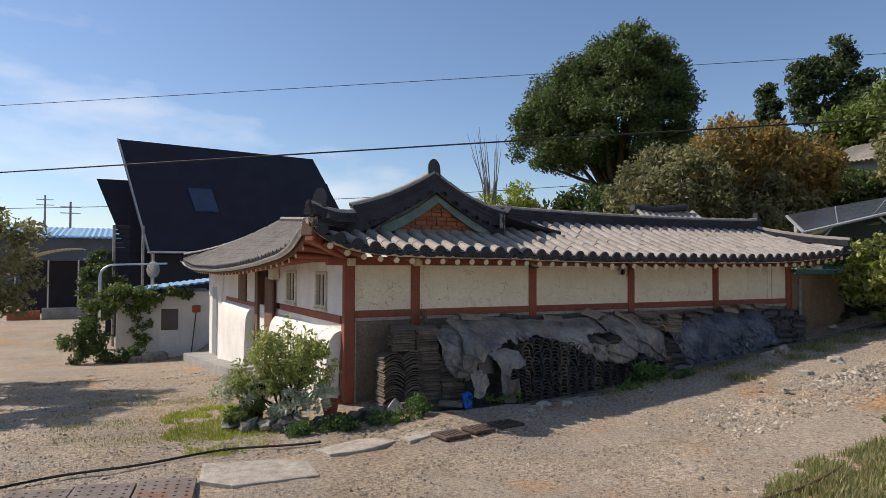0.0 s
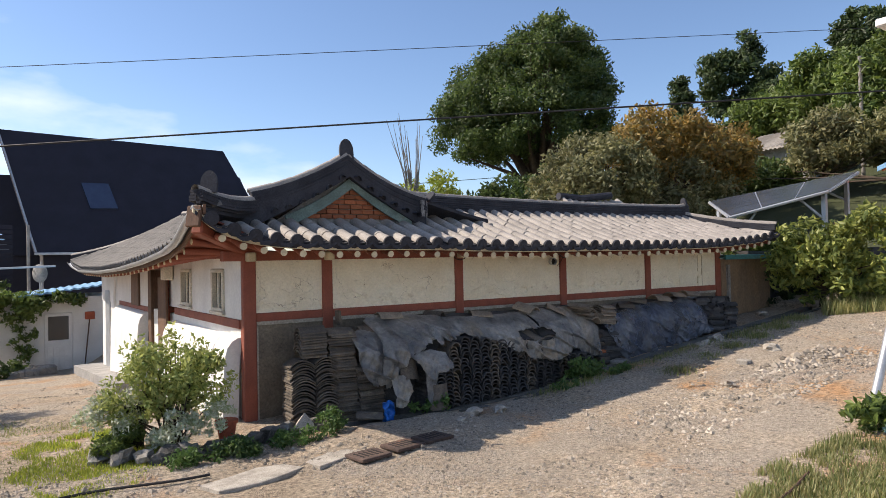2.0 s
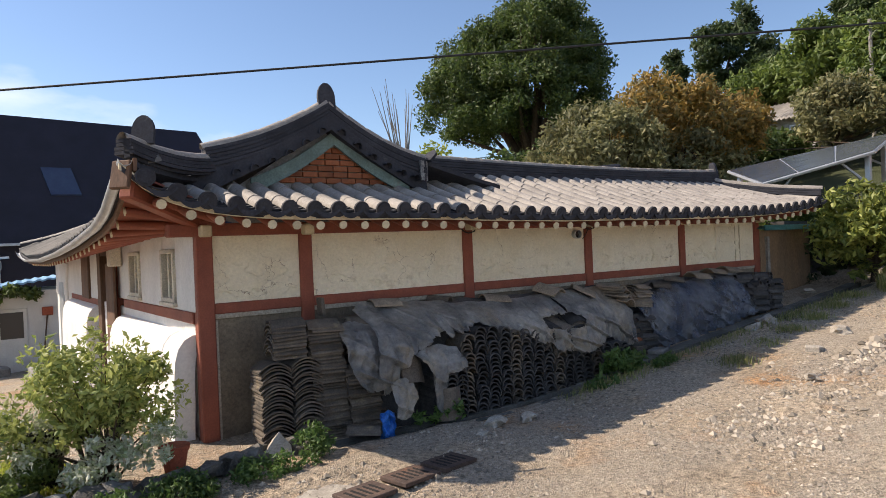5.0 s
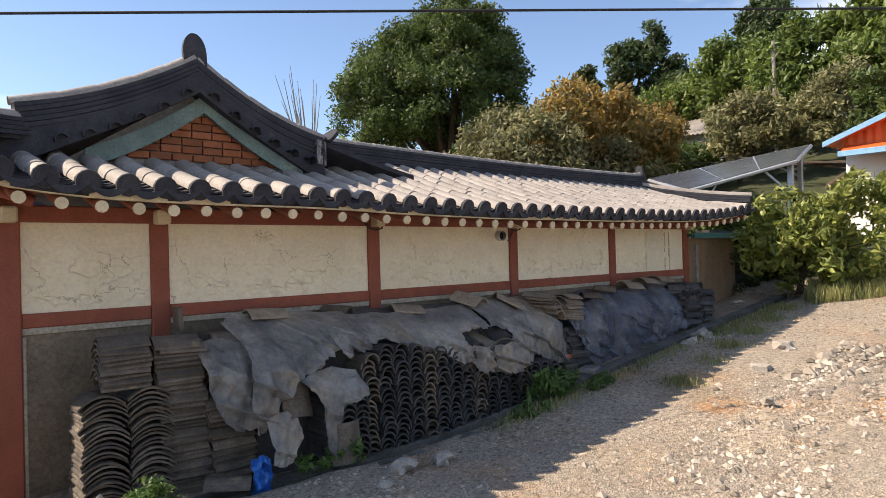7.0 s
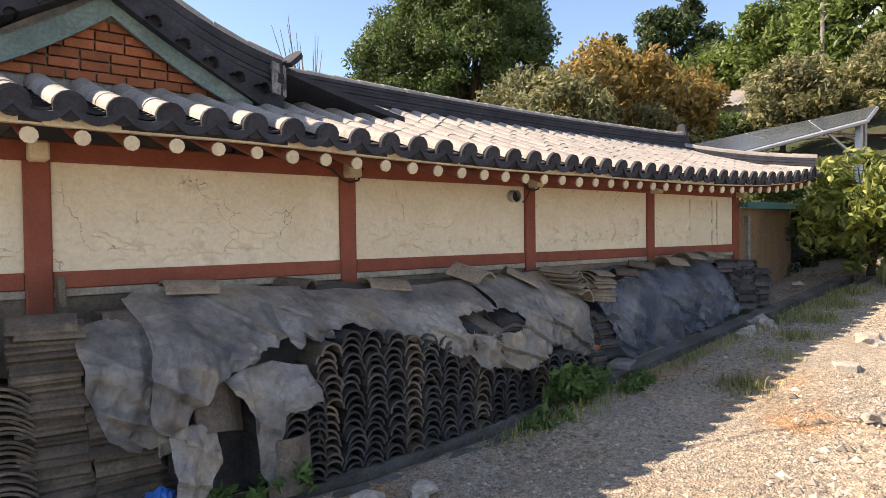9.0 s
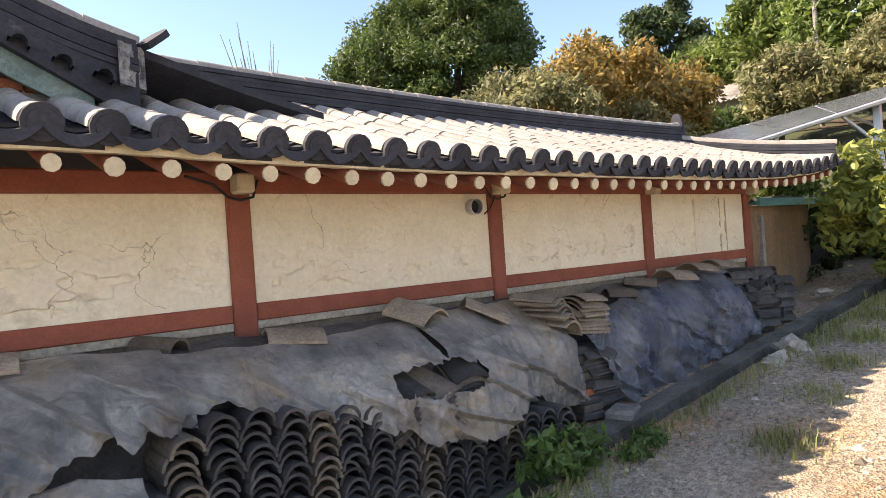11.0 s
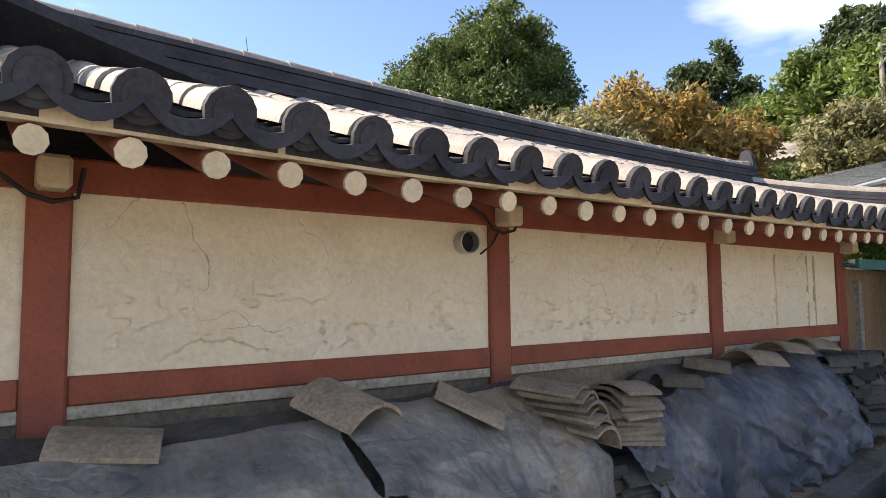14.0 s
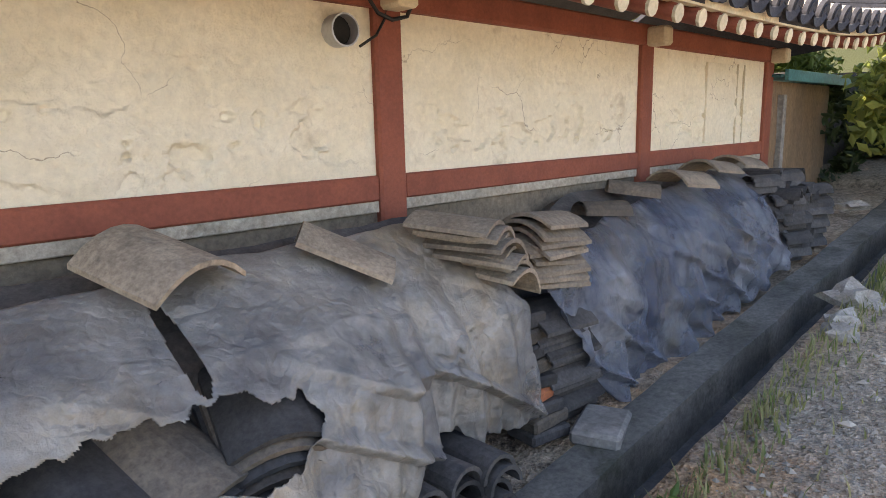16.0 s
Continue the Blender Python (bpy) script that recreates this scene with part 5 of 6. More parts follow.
west_block("wall", 0.1, 0.80, 1.2, 2.1, 0.0, 0.12, M_WHITE, "whitewashed plaster wall")
west_block("wall", 1.38, 2.55, 1.2, 2.1, 0.0, 0.12, M_WHITE)
west_block("wall", 3.2, 4.2, 1.2, 2.1, 0.0, 0.12, M_WHITE)
for y0, y1 in ((0.80, 1.38), (2.55, 3.2)):
    west_block("wall", y0, y1, 1.2, 1.27, 0.0, 0.12, M_WHITE)
    west_block("wall", y0, y1, 1.87, 2.1, 0.0, 0.12, M_WHITE)
    w = thing("window", "small beige-framed sliding window in the white wall", "window", (wx(y0), y0, 1.27), "small windows in the west wall")
    for a, b_, c, d in ((y0, y0 + 0.06, 1.27, 1.87), (y1 - 0.06, y1, 1.27, 1.87), (y0, y1, 1.27, 1.32), (y0, y1, 1.82, 1.87)):
        west_block("window_frame", a, b_, c, d, 0.03, 0.06, M_FRAME, "", 0.006, w)
    mid = (y0 + y1) / 2
    west_block("sash", mid - 0.025, mid + 0.025, 1.32, 1.82, 0.01, 0.03, M_FRAME, "", 0.005, w)
    west_block("pane", y0 + 0.05, mid - 0.02, 1.31, 1.83, -0.02, 0.03, M_GLASS, "dark glass pane", 0.002, w)
    west_block("pane", mid + 0.02, y1 - 0.05, 1.31, 1.83, -0.04, 0.05, M_GLASS, "dark glass pane", 0.002, w)
    west_block("sill", y0 - 0.03, y1 + 0.03, 1.23, 1.27, 0.05, 0.05, M_FRAME, "", 0.006, w)
west_block("rail", 0.16, 3.7, 1.08, 1.2, 0.012, 0.12, M_RED, "faded red-brown rail")
west_block("beam", 0.1, 12.6, 2.02, 2.16, 0.02, 0.14, M_RED)
west_block("lower_wall", 0.1, 12.4, -1.3, 1.08, -0.02, 0.16, M_WHITE, "whitewashed lower wall")
for y0, y1, zt in ((0.16, 3.75, 0.97), (5.95, 9.3, 1.0)):
    g = Geo()
    g.sheet(lambda u, v, y0=y0, y1=y1, zt=zt: (wx(y0 + (y1 - y0) * u) - 0.02 - lin(v, (0, 0.78, 0.9, 1), (0.24, 0.19, 0.13, 0.0)) + 0.012 * nz(u * 9, v * 7, 3), y0 + (y1 - y0) * u, -1.2 + (zt + 1.2) * lin(v, (0, 0.78, 0.9, 1), (0, 0.86, 0.97, 1.0))), np.linspace(0, 1, 40), np.linspace(0, 1, 16), (0.2, 0, 0))
    part("buttress", g, M_WHITE, house, "thick whitewashed battered plaster base", True)
# door recess
west_block("door_post", 4.15, 4.3, -0.3, 2.05, 0.02, 0.16, M_RED)
west_block("door_post", 5.55, 5.85, -0.4, 2.05, 0.03, 0.16, M_WOOD)
west_block("lintel", 4.3, 5.55, 1.85, 2.05, 0.02, 0.14, M_WOOD)
west_block("door_void", 4.3, 5.55, -0.5, 1.85, -0.3, 0.4, M_DARK, "dark open doorway")
west_block("door_leaf", 3.95, 4.6, -0.3, 1.72, 0.10, -0.06, M_WOOD, "dark brown wooden door leaf standing open")
g = Geo()
g.block(-0.16, 3.7, 1.68, 0.0, 4.05, 2.0, 0.015, pose(-0.2, 0, 0))
part("meter_box", g, M_FRAME, house, "beige meter box under the eave")
for y0, y1, m_, z0 in ((5.85, 6.8, M_WHITE, 1.1), (6.8, 7.65, M_WOOD, 1.08), (7.65, 12.4, M_WHITE, 1.0)):
    west_block("wall", y0, y1, z0, 2.05, 0.0 if m_ is M_WHITE else 0.04, 0.12, m_, "brown shutter board" if m_ is M_WOOD else "")
west_block("rail", 5.85, 9.4, 0.98, 1.1, 0.012, 0.12, M_RED)
west_block("far_door", 10.9, 11.6, -0.9, 1.3, 0.02, 0.05, M_GALV, "grey panelled side door")
g = Geo()
g.tube([(wx(9.6) - 0.06, 9.6, 1.75), (wx(9.7) - 0.07, 9.7, 1.2), (wx(9.6) - 0.06, 9.6, 0.6), (wx(9.65) - 0.06, 9.65, -0.6)], 0.035, 8)
part("downpipe", g, M_WHITE, house, "white downpipe")
# west eave: fascia, gutter and rafters
YW = np.linspace(-0.78, 12.95, 60)
g = Geo()
g.sheet(lambda y, a: (west_eave(y)[0] - 0.03 + 0.055 * math.cos(a), y, west_eave(y)[1] - 0.035 + 0.055 * math.sin(a)), YW, np.linspace(math.pi, 2 * math.pi, 8), (0, 0, 0.004))
part("gutter", g, M_GALV, house, "half-round metal gutter", True)
g = Geo()
g.sheet(lambda y, v: (west_eave(y)[0] + 0.03, y, west_eave(y)[1] - 0.13 + 0.11 * v), YW, [0, 1], (0.03, 0, 0))
part("fascia", g, M_WOOD, house, "brown fascia board")
g = Geo()
g.sheet(lambda y, v: (west_eave(y)[0] + 0.06 + 0.85 * v, y, west_eave(y)[1] - 0.09 + (2.24 - west_eave(y)[1]) * v), np.linspace(-0.6, 12.9, 40), [0, 1], (0, 0, 0.02))
part("soffit", g, M_RED, house)
for k in range(34):
    y = -0.35 + 0.38 * k
    xe, ze = west_eave(y)
    g = Geo()
    g.tube([(xe + 0.1, y, ze - 0.13), (0.2, y, 2.1)], 0.045, 8, False)
    rf = part("rafter", g, M_RED, house, "", True)
    g = Geo()
    g.tube([(xe + 0.09, y, ze - 0.131), (xe + 0.105, y, ze - 0.129)], 0.046, 8)
    part("rafter_end", g, M_CREAMWOOD, rf)
# corner hip beam and its boards
g = Geo()
g.block(-0.07, -0.06, -0.1, 0.07, 1.25, 0.1, 0.02, frame_of(Vector((-0.66, -0.62, 2.38)), (0.62, 0.62, -0.2), (0, 0, 1)))
part("hip_beam", g, M_RED, house, "heavy red-brown hip beam at the corner")
g = Geo()
g.block(-0.09, -0.02, -0.13, 0.09, 0.03, 0.12, 0.01, frame_of(Vector((-0.74, -0.71, 2.5)), (0.62, 0.62, -0.2), (0, 0, 1)))
part("hip_beam_cap", g, M_WOOD, house, "brown wooden cap on the hip beam")
for x, y in ((0.085, -0.02), (1.17, -0.02), (3.385, -0.02), (5.595, -0.02), (7.815, -0.02), (10.03, -0.02)):
    g = Geo()
    g.block(x - 0.055, y - 0.12, TOP - 0.01, x + 0.055, y + 0.02, TOP + 0.11, 0.015)
    part("beam_end", g, M_CREAMWOOD, house, "cream painted beam end on the post")
# door platform
g = Geo()
g.sheet(lambda u, v: (-1.0 + 0.75 * v - 0.3 * u + 0.02 * nz(u * 9, v), 5.0 + 8.5 * u, ground_z(-1.2, 5 + 8.5 * u) + 0.22 + 0.01 * nz(u * 7, v * 3, 5)), np.linspace(0, 1, 18), [0, 0.5, 1], (0, 0, -0.4))
solo("platform", g, M_CONC, "worn concrete platform along the white wall", "platform", kind="structure")

# ---- beyond the house on the west ----
shed = thing("shed", "low white-walled shed overgrown with creeper, lean-to roof", "shed", (-1.7, 15.5, -1.4))
g = Geo()
g.block(-3.3, 15.5, -1.8, -0.1, 18.5, 1.0, 0.02)
part("wall", g, M_WHITE, shed)
g = Geo()
g.sheet(lambda u, v: (-3.5 + 3.6 * u, 15.1 + 3.6 * v, 0.98 + 0.45 * u + 0.02 * math.sin(u * 90)), np.linspace(0, 1, 60), [0, 1], (0, 0, -0.05))
part("roof", g, M_BLUETRIM, shed, "faded blue sheet roof")
g = Geo()
g.block(-1.98, 15.44, -1.42, -1.22, 15.5, 0.5, 0.01)
d = part("door", g, M_WHITE, shed, "white panelled door with a dark upper pane")
g = Geo()
g.block(-1.88, 15.425, -0.35, -1.32, 15.44, 0.4, 0.004)
part("pane", g, M_GLASS, d)
for z0, z1 in ((-1.36, -0.9), (-0.86, -0.56)):
    for k in range(4):
        g = Geo()
        g.block(-1.9 + 0.155 * k, 15.428, z0, -1.77 + 0.155 * k, 15.44, z1, 0.004)
        part("door_panel", g, M_WHITE, d)
t = thing("broom", "red broom leaning on the white shed wall", "broom", (-0.75, 15.4, -1.4))
g = Geo()
g.tube([(-0.9, 15.3, -1.35), (-0.72, 15.44, 0.35)], 0.02, 6)
part("handle", g, M_WOOD, t)
g = Geo()
g.block(-0.86, 15.38, 0.25, -0.58, 15.46, 0.5, 0.02)
part("head", g, M_POT, t, "red broom head")
c1, r1 = blob(-3.2, 15.1, 0.75, 1.1, 0.5, 0.45, 26, 5, 0.25, -1)
c2, r2 = blob(-2.2, 15.2, 0.95, 1.3, 0.4, 0.25, 18, 6, 0.22, -1)
c3, r3 = blob(-2.55, 15.2, 0.0, 0.35, 0.2, 0.9, 14, 7, 0.18, -1)
v, f = leaf_cloud(c1 + c2 + c3, r1 + r2 + r3, 5200, 0.07, 8)
solo("creeper", raw_mesh("creeper", v, f, L_VINE), None, "green creeper hanging over the shed roof and wall", "creeper", kind="stuff")
c1, r1 = blob(-4.2, 14.6, -0.5, 0.7, 0.7, 0.9, 24, 9, 0.25, -1)
c2, r2 = blob(-3.2, 14.5, -1.0, 0.7, 0.5, 0.35, 12, 12, 0.2, -1)
v, f = leaf_cloud(c1 + c2, r1 + r2, 3600, 0.07, 10)
solo("hedge", raw_mesh("hedge", v, f, L_TREE), None, "ragged green hedge beside the lane", "hedge", kind="stuff")
for k, (x, y, s) in enumerate(((-2.3, 14.4, 0.24), (-2.0, 14.6, 0.3), (-2.7, 14.3, 0.22), (-2.45, 14.8, 0.3))):
    g = Geo()
    g.block(-s, -s * 0.7, 0, s, s * 0.7, s * 1.1, s * 0.3, pose(x, y, ground_z(x, y) - 0.05, 0, 0, 25 * k))
    solo("garden_rock", g, M_ROCK, "grey rock edging the shed bed", "rock", "rocks by the shed")

black = thing("dark_house", "house with a very steep dark navy roof and skylight", "house", (1, 23, -1.4))
g = Geo()
A, B, C, D = Vector((-2.18, 22, 2.55)), Vector((7.6, 22, 2.9)), Vector((6.05, 25.5, 7.75)), Vector((-3.5, 24.5, 7.85))
g.sheet(lambda u, v: (A + (B - A) * u) * (1 - v) + (D + (C - D) * u) * v, np.linspace(0, 1, 12), np.linspace(0, 1, 12), (0, 0.15, -0.1))
part("roof", g, M_BLACK, black, "dark navy sheet roof slope")
g = Geo()
g.sheet(lambda u, v: (A + Vector((0.0, -0.02, 0.02))) * (1 - v) + (D + Vector((0, -0.02, 0.02))) * v + Vector((0.07 * u, 0, 0)), [0, 1], np.linspace(0, 1, 8), (0, -0.03, 0))
part("verge", g, M_GALV, black, "pale metal verge strip")
g = Geo()
g.block(-2.2, 21.9, 2.46, 7.4, 22.0, 2.56, 0.01)
part("gutter", g, M_GALV, black)
g = Geo()
g.block(-2.0, 22.3, -1.8, 7.0, 27, 2.5, 0.03)
part("wall", g, M_BLACK, black, "dark wall under the eave")
g = Geo()
g.tube([(-1.95, 22.0, 2.5), (-1.95, 22.25, 2.2), (-1.95, 22.25, -1.4)], 0.06, 8)
part("downpipe", g, M_GALV, black)
sk = lambda u, v: (A + (B - A) * u) * (1 - v) + (D + (C - D) * u) * v + Vector((0, -0.05, 0.06))
g = Geo()
g.sheet(lambda u, v: sk(0.255 + 0.11 * u, 0.34 + 0.22 * v), [0, 1], [0, 1], (0, 0.06, -0.05))
M_SKYL = mat("skylight_glass", (0.05, 0.07, 0.12), (0.04, 0.055, 0.1), 0.12, 2, 20, 0, spread=0, fine_amount=0.05)
part("skylight", g, M_SKYL, black, "blue reflecting skylight")
g = Geo()
g.add([(-3.0, 25, 2.5), (-2.0, 25, 2.5), (-2.2, 26, 6.1), (-4.4, 26, 6.1), (-3.0, 30, 2.5), (-2.0, 30, 2.5), (-2.2, 30, 6.1), (-4.4, 30, 6.1)], [(0, 1, 2, 3), (7, 6, 5, 4), (0, 3, 7, 4), (1, 5, 6, 2), (3, 2, 6, 7), (0, 4, 5, 1)])
part("rear_roof", g, M_BLACK, black)
g = Geo()
g.add([(5.6, 24.6, 5.0), (8.0, 24.2, 3.0), (7.0, 26, 6.5), (5.6, 26, 6.7), (5.6, 27, 5.0), (8.0, 27, 3.0), (7.0, 27, 6.5), (5.6, 27, 6.7)], [(0, 1, 2, 3), (7, 6, 5, 4), (0, 3, 7, 4), (1, 5, 6, 2), (3, 2, 6, 7), (0, 4, 5, 1)])
part("side_roof", g, M_BLACK, black)
g = Geo()
g.block(-3.9, 25.2, -1.8, -2.0, 29, 2.6, 0.03)
part("rear_wall", g, M_BLACK, black)
# slatted screen beside the dark house
t = thing("slatted_screen", "dark timber slatted screen beside the house", "screen", (-3.2, 21, -1.4))
for k in range(16):
    g = Geo()
    g.block(-3.5, 21, 0.6 + 0.19 * k, -2.9, 21.05, 0.75 + 0.19 * k, 0.01)
    part("slat", g, M_BLACK, t)
for x in (-3.5, -2.4):
    g = Geo()
    g.tube([(x, 20.9, -1.6), (x, 20.9, 3.6)], 0.06, 8)
    part("post", g, M_ROCK, t)
t = thing("satellite_dish", "pale satellite dish on a short mast", "satellite dish", (-1.9, 19, 1.2))
g = Geo()
g.sheet(lambda a, r: (-2.05 + 0.34 * r * math.cos(a) * 0.7, 19 + 0.10 * r * r - 0.25 * r * math.cos(a), 1.75 + 0.34 * r * math.sin(a)), np.linspace(0, 2 * math.pi, 20), np.linspace(0.02, 1, 5), (0, 0.02, 0))
part("dish", g, M_ROCK, t, "", True)
g = Geo()
g.tube([(-2.05, 19.1, 1.7), (-2.05, 19.2, 0.9)], 0.03, 6)
part("mast", g, M_GALV, t)
t = thing("pipe_frame", "old greenhouse frame of bent grey pipes", "frame", (-3, 18, -1.4))
for k in range(3):
    g = Geo()
    pts = [(-3.9 + 0.0, 17.6 + 0.6 * k, -1.4), (-3.9, 17.6 + 0.6 * k, 1.4)] + [(-3.4 - 0.5 * math.cos(a), 17.6 + 0.6 * k, 1.5 + 0.45 * math.sin(a)) for a in np.linspace(0.2, 1.57, 6)] + [(-1.6, 17.6 + 0.6 * k, 2.0)]
    g.tube(pts, 0.035, 6)
    part("pipe", g, M_GALV, t)

# far side of the lane
M_FARWALL = mat("blue_grey_cladding", (0.10, 0.115, 0.14), (0.075, 0.085, 0.105), 0.7, 0.6, 12, 0.1, spread=0.02)
far = thing("warehouse", "long grey metal-sided warehouse in the distance", "building", (-8, 60, -1.4))
g = Geo()
g.block(-24, 60, -2, -3, 75, 4.6, 0.05)
part("wall", g, M_FARWALL, far, "blue-grey cladding")
g = Geo()
g.sheet(lambda u, v: (-24.5 + 22 * u, 59.5 + 8 * v, 4.5 + 1.2 * v + 0.05 * math.sin(u * 300)), np.linspace(0, 1, 90), [0, 1], (0, 0, -0.15))
part("roof", g, M_BLUETRIM, far, "pale blue-grey metal roof")
t = thing("greenhouse", "low yellowish translucent sheet roof on posts", "shelter", (-7.3, 40, -1.4))
M_YEL = mat("yellowed_sheet", (0.62, 0.58, 0.36), (0.5, 0.46, 0.28), 0.6, 2, 20, 0.1)
g = Geo()
g.sheet(lambda u, v: (-9.6 + 3.9 * u, 39 + 4 * v, 2.1 + 0.9 * math.sin(math.pi * u * 0.55) + 0.02 * math.sin(u * 100)), np.linspace(0, 1, 50), [0, 1], (0, 0, -0.05))
part("roof", g, M_YEL, t)
for x in (-9.4, -7.6, -5.9):
    g = Geo()
    g.tube([(x, 39.2, -1.8), (x, 39.2, 2.2)], 0.05, 6)
    part("post", g, M_GALV, t)
g = Geo()
g.block(-9.6, 43, -1.8, -5.6, 43.2, 2.2, 0.02)
part("back_wall", g, M_BLACK, t)
g = Geo()
g.sheet(lambda u, v: (-5.6 + 1.8 * u, 38 + 4 * v, 2.3 + 0.35 * u + 0.04 * math.sin(u * 60)), np.linspace(0, 1, 40), [0, 1], (0, 0, -0.06))
part("blue_roof", g, M_BLUETRIM, t, "blue ribbed sheet roof")
g = Geo()
g.block(-9.5, 37, -1.8, -7.8, 37.2, -0.9, 0.02)
solo("low_wall", g, M_BRICK, "low red brick wall along the lane", "wall")
g = Geo()
g.block(-7.7, 37, -1.8, -5.2, 37.2, -0.75, 0.02)
solo("low_wall", g, M_CONC, "low grey block wall along the lane", "wall")
for x, y, z in ((-9, 75, 9), (-13, 90, 11)):
    t = thing("utility_pole", "distant concrete utility pole with cross arms", "utility pole", (x, y, -1.5))
    g = Geo()
    g.tube([(x, y, -1.5), (x, y, z)], [0.18, 0.11], 8)
    part("pole", g, M_CONC, t)
    for k in (0.6, 1.3):
        g = Geo()
        g.block(x - 1.0, y - 0.05, z - k - 0.05, x + 1.0, y + 0.05, z - k + 0.05, 0.01)
        part("cross_arm", g, M_GALV, t)
for i, (x, y, s) in enumerate(((-15, 62, 3.2), (-19, 70, 4), (-30, 80, 5), (-24, 66, 3.5))):
    tree("distant_tree", "small dark tree beyond the lane", (x, y, -1.5), [(x, y, 1.6 + s * 0.4, s * 0.6, s * 0.6, s * 0.75, 1.0)], 40, s * 0.16, 3500, 0.16, L_TREE, 90 + i, 0.15, low=-0.9)

# ---- east end: wall, canopy, orange-roofed house, shrub ----
g = Geo()
g.sheet(lambda u, v: (10.14 + 1.9 * u, 0.02 + 0.012 * nz(u * 6, v * 5, 3) + 0.05 * u, 0.1 + 1.72 * v), np.linspace(0, 1, 24), np.linspace(0, 1, 20), (0, 0.18, 0))
solo("yard_wall", g, M_BROWNWALL, "stained brown rendered yard wall beside the house", "wall", kind="structure", smooth=True)
g = Geo()
g.block(10.32, -0.03, 0.5, 10.4, 0.03, 1.7, 0.005)
solo("strip_board", g, M_ROCK, "pale upright strip board on the yard wall", "board")
g = Geo()
g.sheet(lambda u, v: (10.05 + 2.3 * u, -0.08 + 0.5 * v, 1.86 + 0.012 * math.sin(u * 70) + 0.05 * v), np.linspace(0, 1, 60), [0, 1], (0, 0, -0.02))
solo("wall_cover", g, M_TEALMETAL, "teal corrugated sheet laid on the yard wall", "sheet")
g = Geo()
g.block(10.12, -0.12, 1.815, 12.5, -0.085, 1.915, 0.004)
solo("wall_cover_edge", g, M_TEALMETAL, "bright teal edge strip of the sheet", "strip")
c1, r1 = blob(12.6, 0.2, 1.1, 0.9, 0.45, 1.0, 40, 14, 0.2, -1)
c2, r2 = blob(14.3, -0.45, 1.3, 1.7, 0.45, 1.0, 60, 15, 0.22, -1)
v, f = leaf_cloud(c1 + c2, r1 + r2, 9000, 0.06, 14)
solo("ivy", raw_mesh("ivy", v, f, L_CONIF), None, "dark ivy covering the bank beside the wall", "ivy", kind="stuff")
c1, r1 = blob(13.2, 1.1, 2.15, 1.5, 0.6, 0.5, 50, 18, 0.2, -1)
v, f = leaf_cloud(c1, r1, 5000, 0.06, 19)
solo("yard_vine", raw_mesh("yard_vine", v, f, L_VINE), None, "bright green vine behind the teal wall sheet", "vine", kind="stuff")
g = Geo()
g.sheet(lambda u, v: (11.9 + 4.5 * u, 0.5 - 1.2 * u + 0.1 * nz(u * 5, v * 4, 1), 0.2 + 1.8 * v + 0.1 * nz(u * 4, v * 3, 8)), np.linspace(0, 1, 24), np.linspace(0, 1, 10), (0, 0.4, 0))
solo("bank", g, M_STACKDARK, "dark stone and earth bank behind the shrub", "bank", kind="structure")

shrub = tree("leafy_shrub", "large leafy shrub with yellow-green leaves by the road", (11.9, -1.15, gz(11.9, -1.15)), [(11.6, -1.2, 1.95, 0.75, 0.95, 0.75, 0.55), (11.9, -2.0, 2.25, 0.7, 0.8, 0.65, 0.3), (11.5, -0.7, 1.75, 0.5, 0.5, 0.6, 0.15), (12.3, -2.3, 1.6, 0.8, 0.7, 0.6, 0.25), (11.7, -1.3, 1.25, 0.7, 0.8, 0.45, 0.2)], 110, 0.2, 8000, 0.075, L_SHRUB, 77, 0.06, "shrub", -0.95, 16)

can = thing("solar_canopy", "solar panel canopy on a galvanised steel frame", "solar canopy", (13, 1.5, 1))
A, B, C, D = Vector((11.8, 0.89, 2.85)), Vector((13.3, -0.65, 3.38)), Vector((16.5, 0.16, 4.1)), Vector((15.0, 3.67, 3.54))
pt = lambda u, v: (A + (B - A) * u) * (1 - v) + (D + (C - D) * u) * v
for i in range(3):
    for j in range(4):
        g = Geo()
        g.sheet(lambda u, v: pt((i + 0.02 + 0.96 * u) / 3, (j + 0.015 + 0.97 * v) / 4), [0, 1], [0, 1], (0, 0, -0.04))
        part("solar_panel", g, M_PANEL, can, "dark solar panel")
g = Geo()
for a, b in (((0, 0), (1, 0)), ((0, 0), (0, 1)), ((1, 0), (1, 1)), ((0, 1), (1, 1)), ((0.333, 0), (0.333, 1)), ((0.666, 0), (0.666, 1)), ((0, 0.5), (1, 0.5))):
    g = Geo()
    g.tube([pt(*a) - Vector((0, 0, 0.05)), pt(*b) - Vector((0, 0, 0.05))], 0.04, 6)
    part("frame_bar", g, M_GALV, can)
for u, v in ((0.06, 0.06), (0.94, 0.06), (0.06, 0.9), (0.94, 0.9)):
    p = pt(u, v)
    g = Geo()
    g.block(p.x - 0.05, p.y - 0.05, 0.4, p.x + 0.05, p.y + 0.05, p.z - 0.04, 0.006)
    part("column", g, M_GALV, can)
    q = pt(0.3 if u < 0.5 else 0.7, v)
    g = Geo()
    g.tube([(p.x, p.y, p.z - 0.7), (q.x, q.y, q.z - 0.06)], 0.03, 6)
    part("brace", g, M_GALV, can)

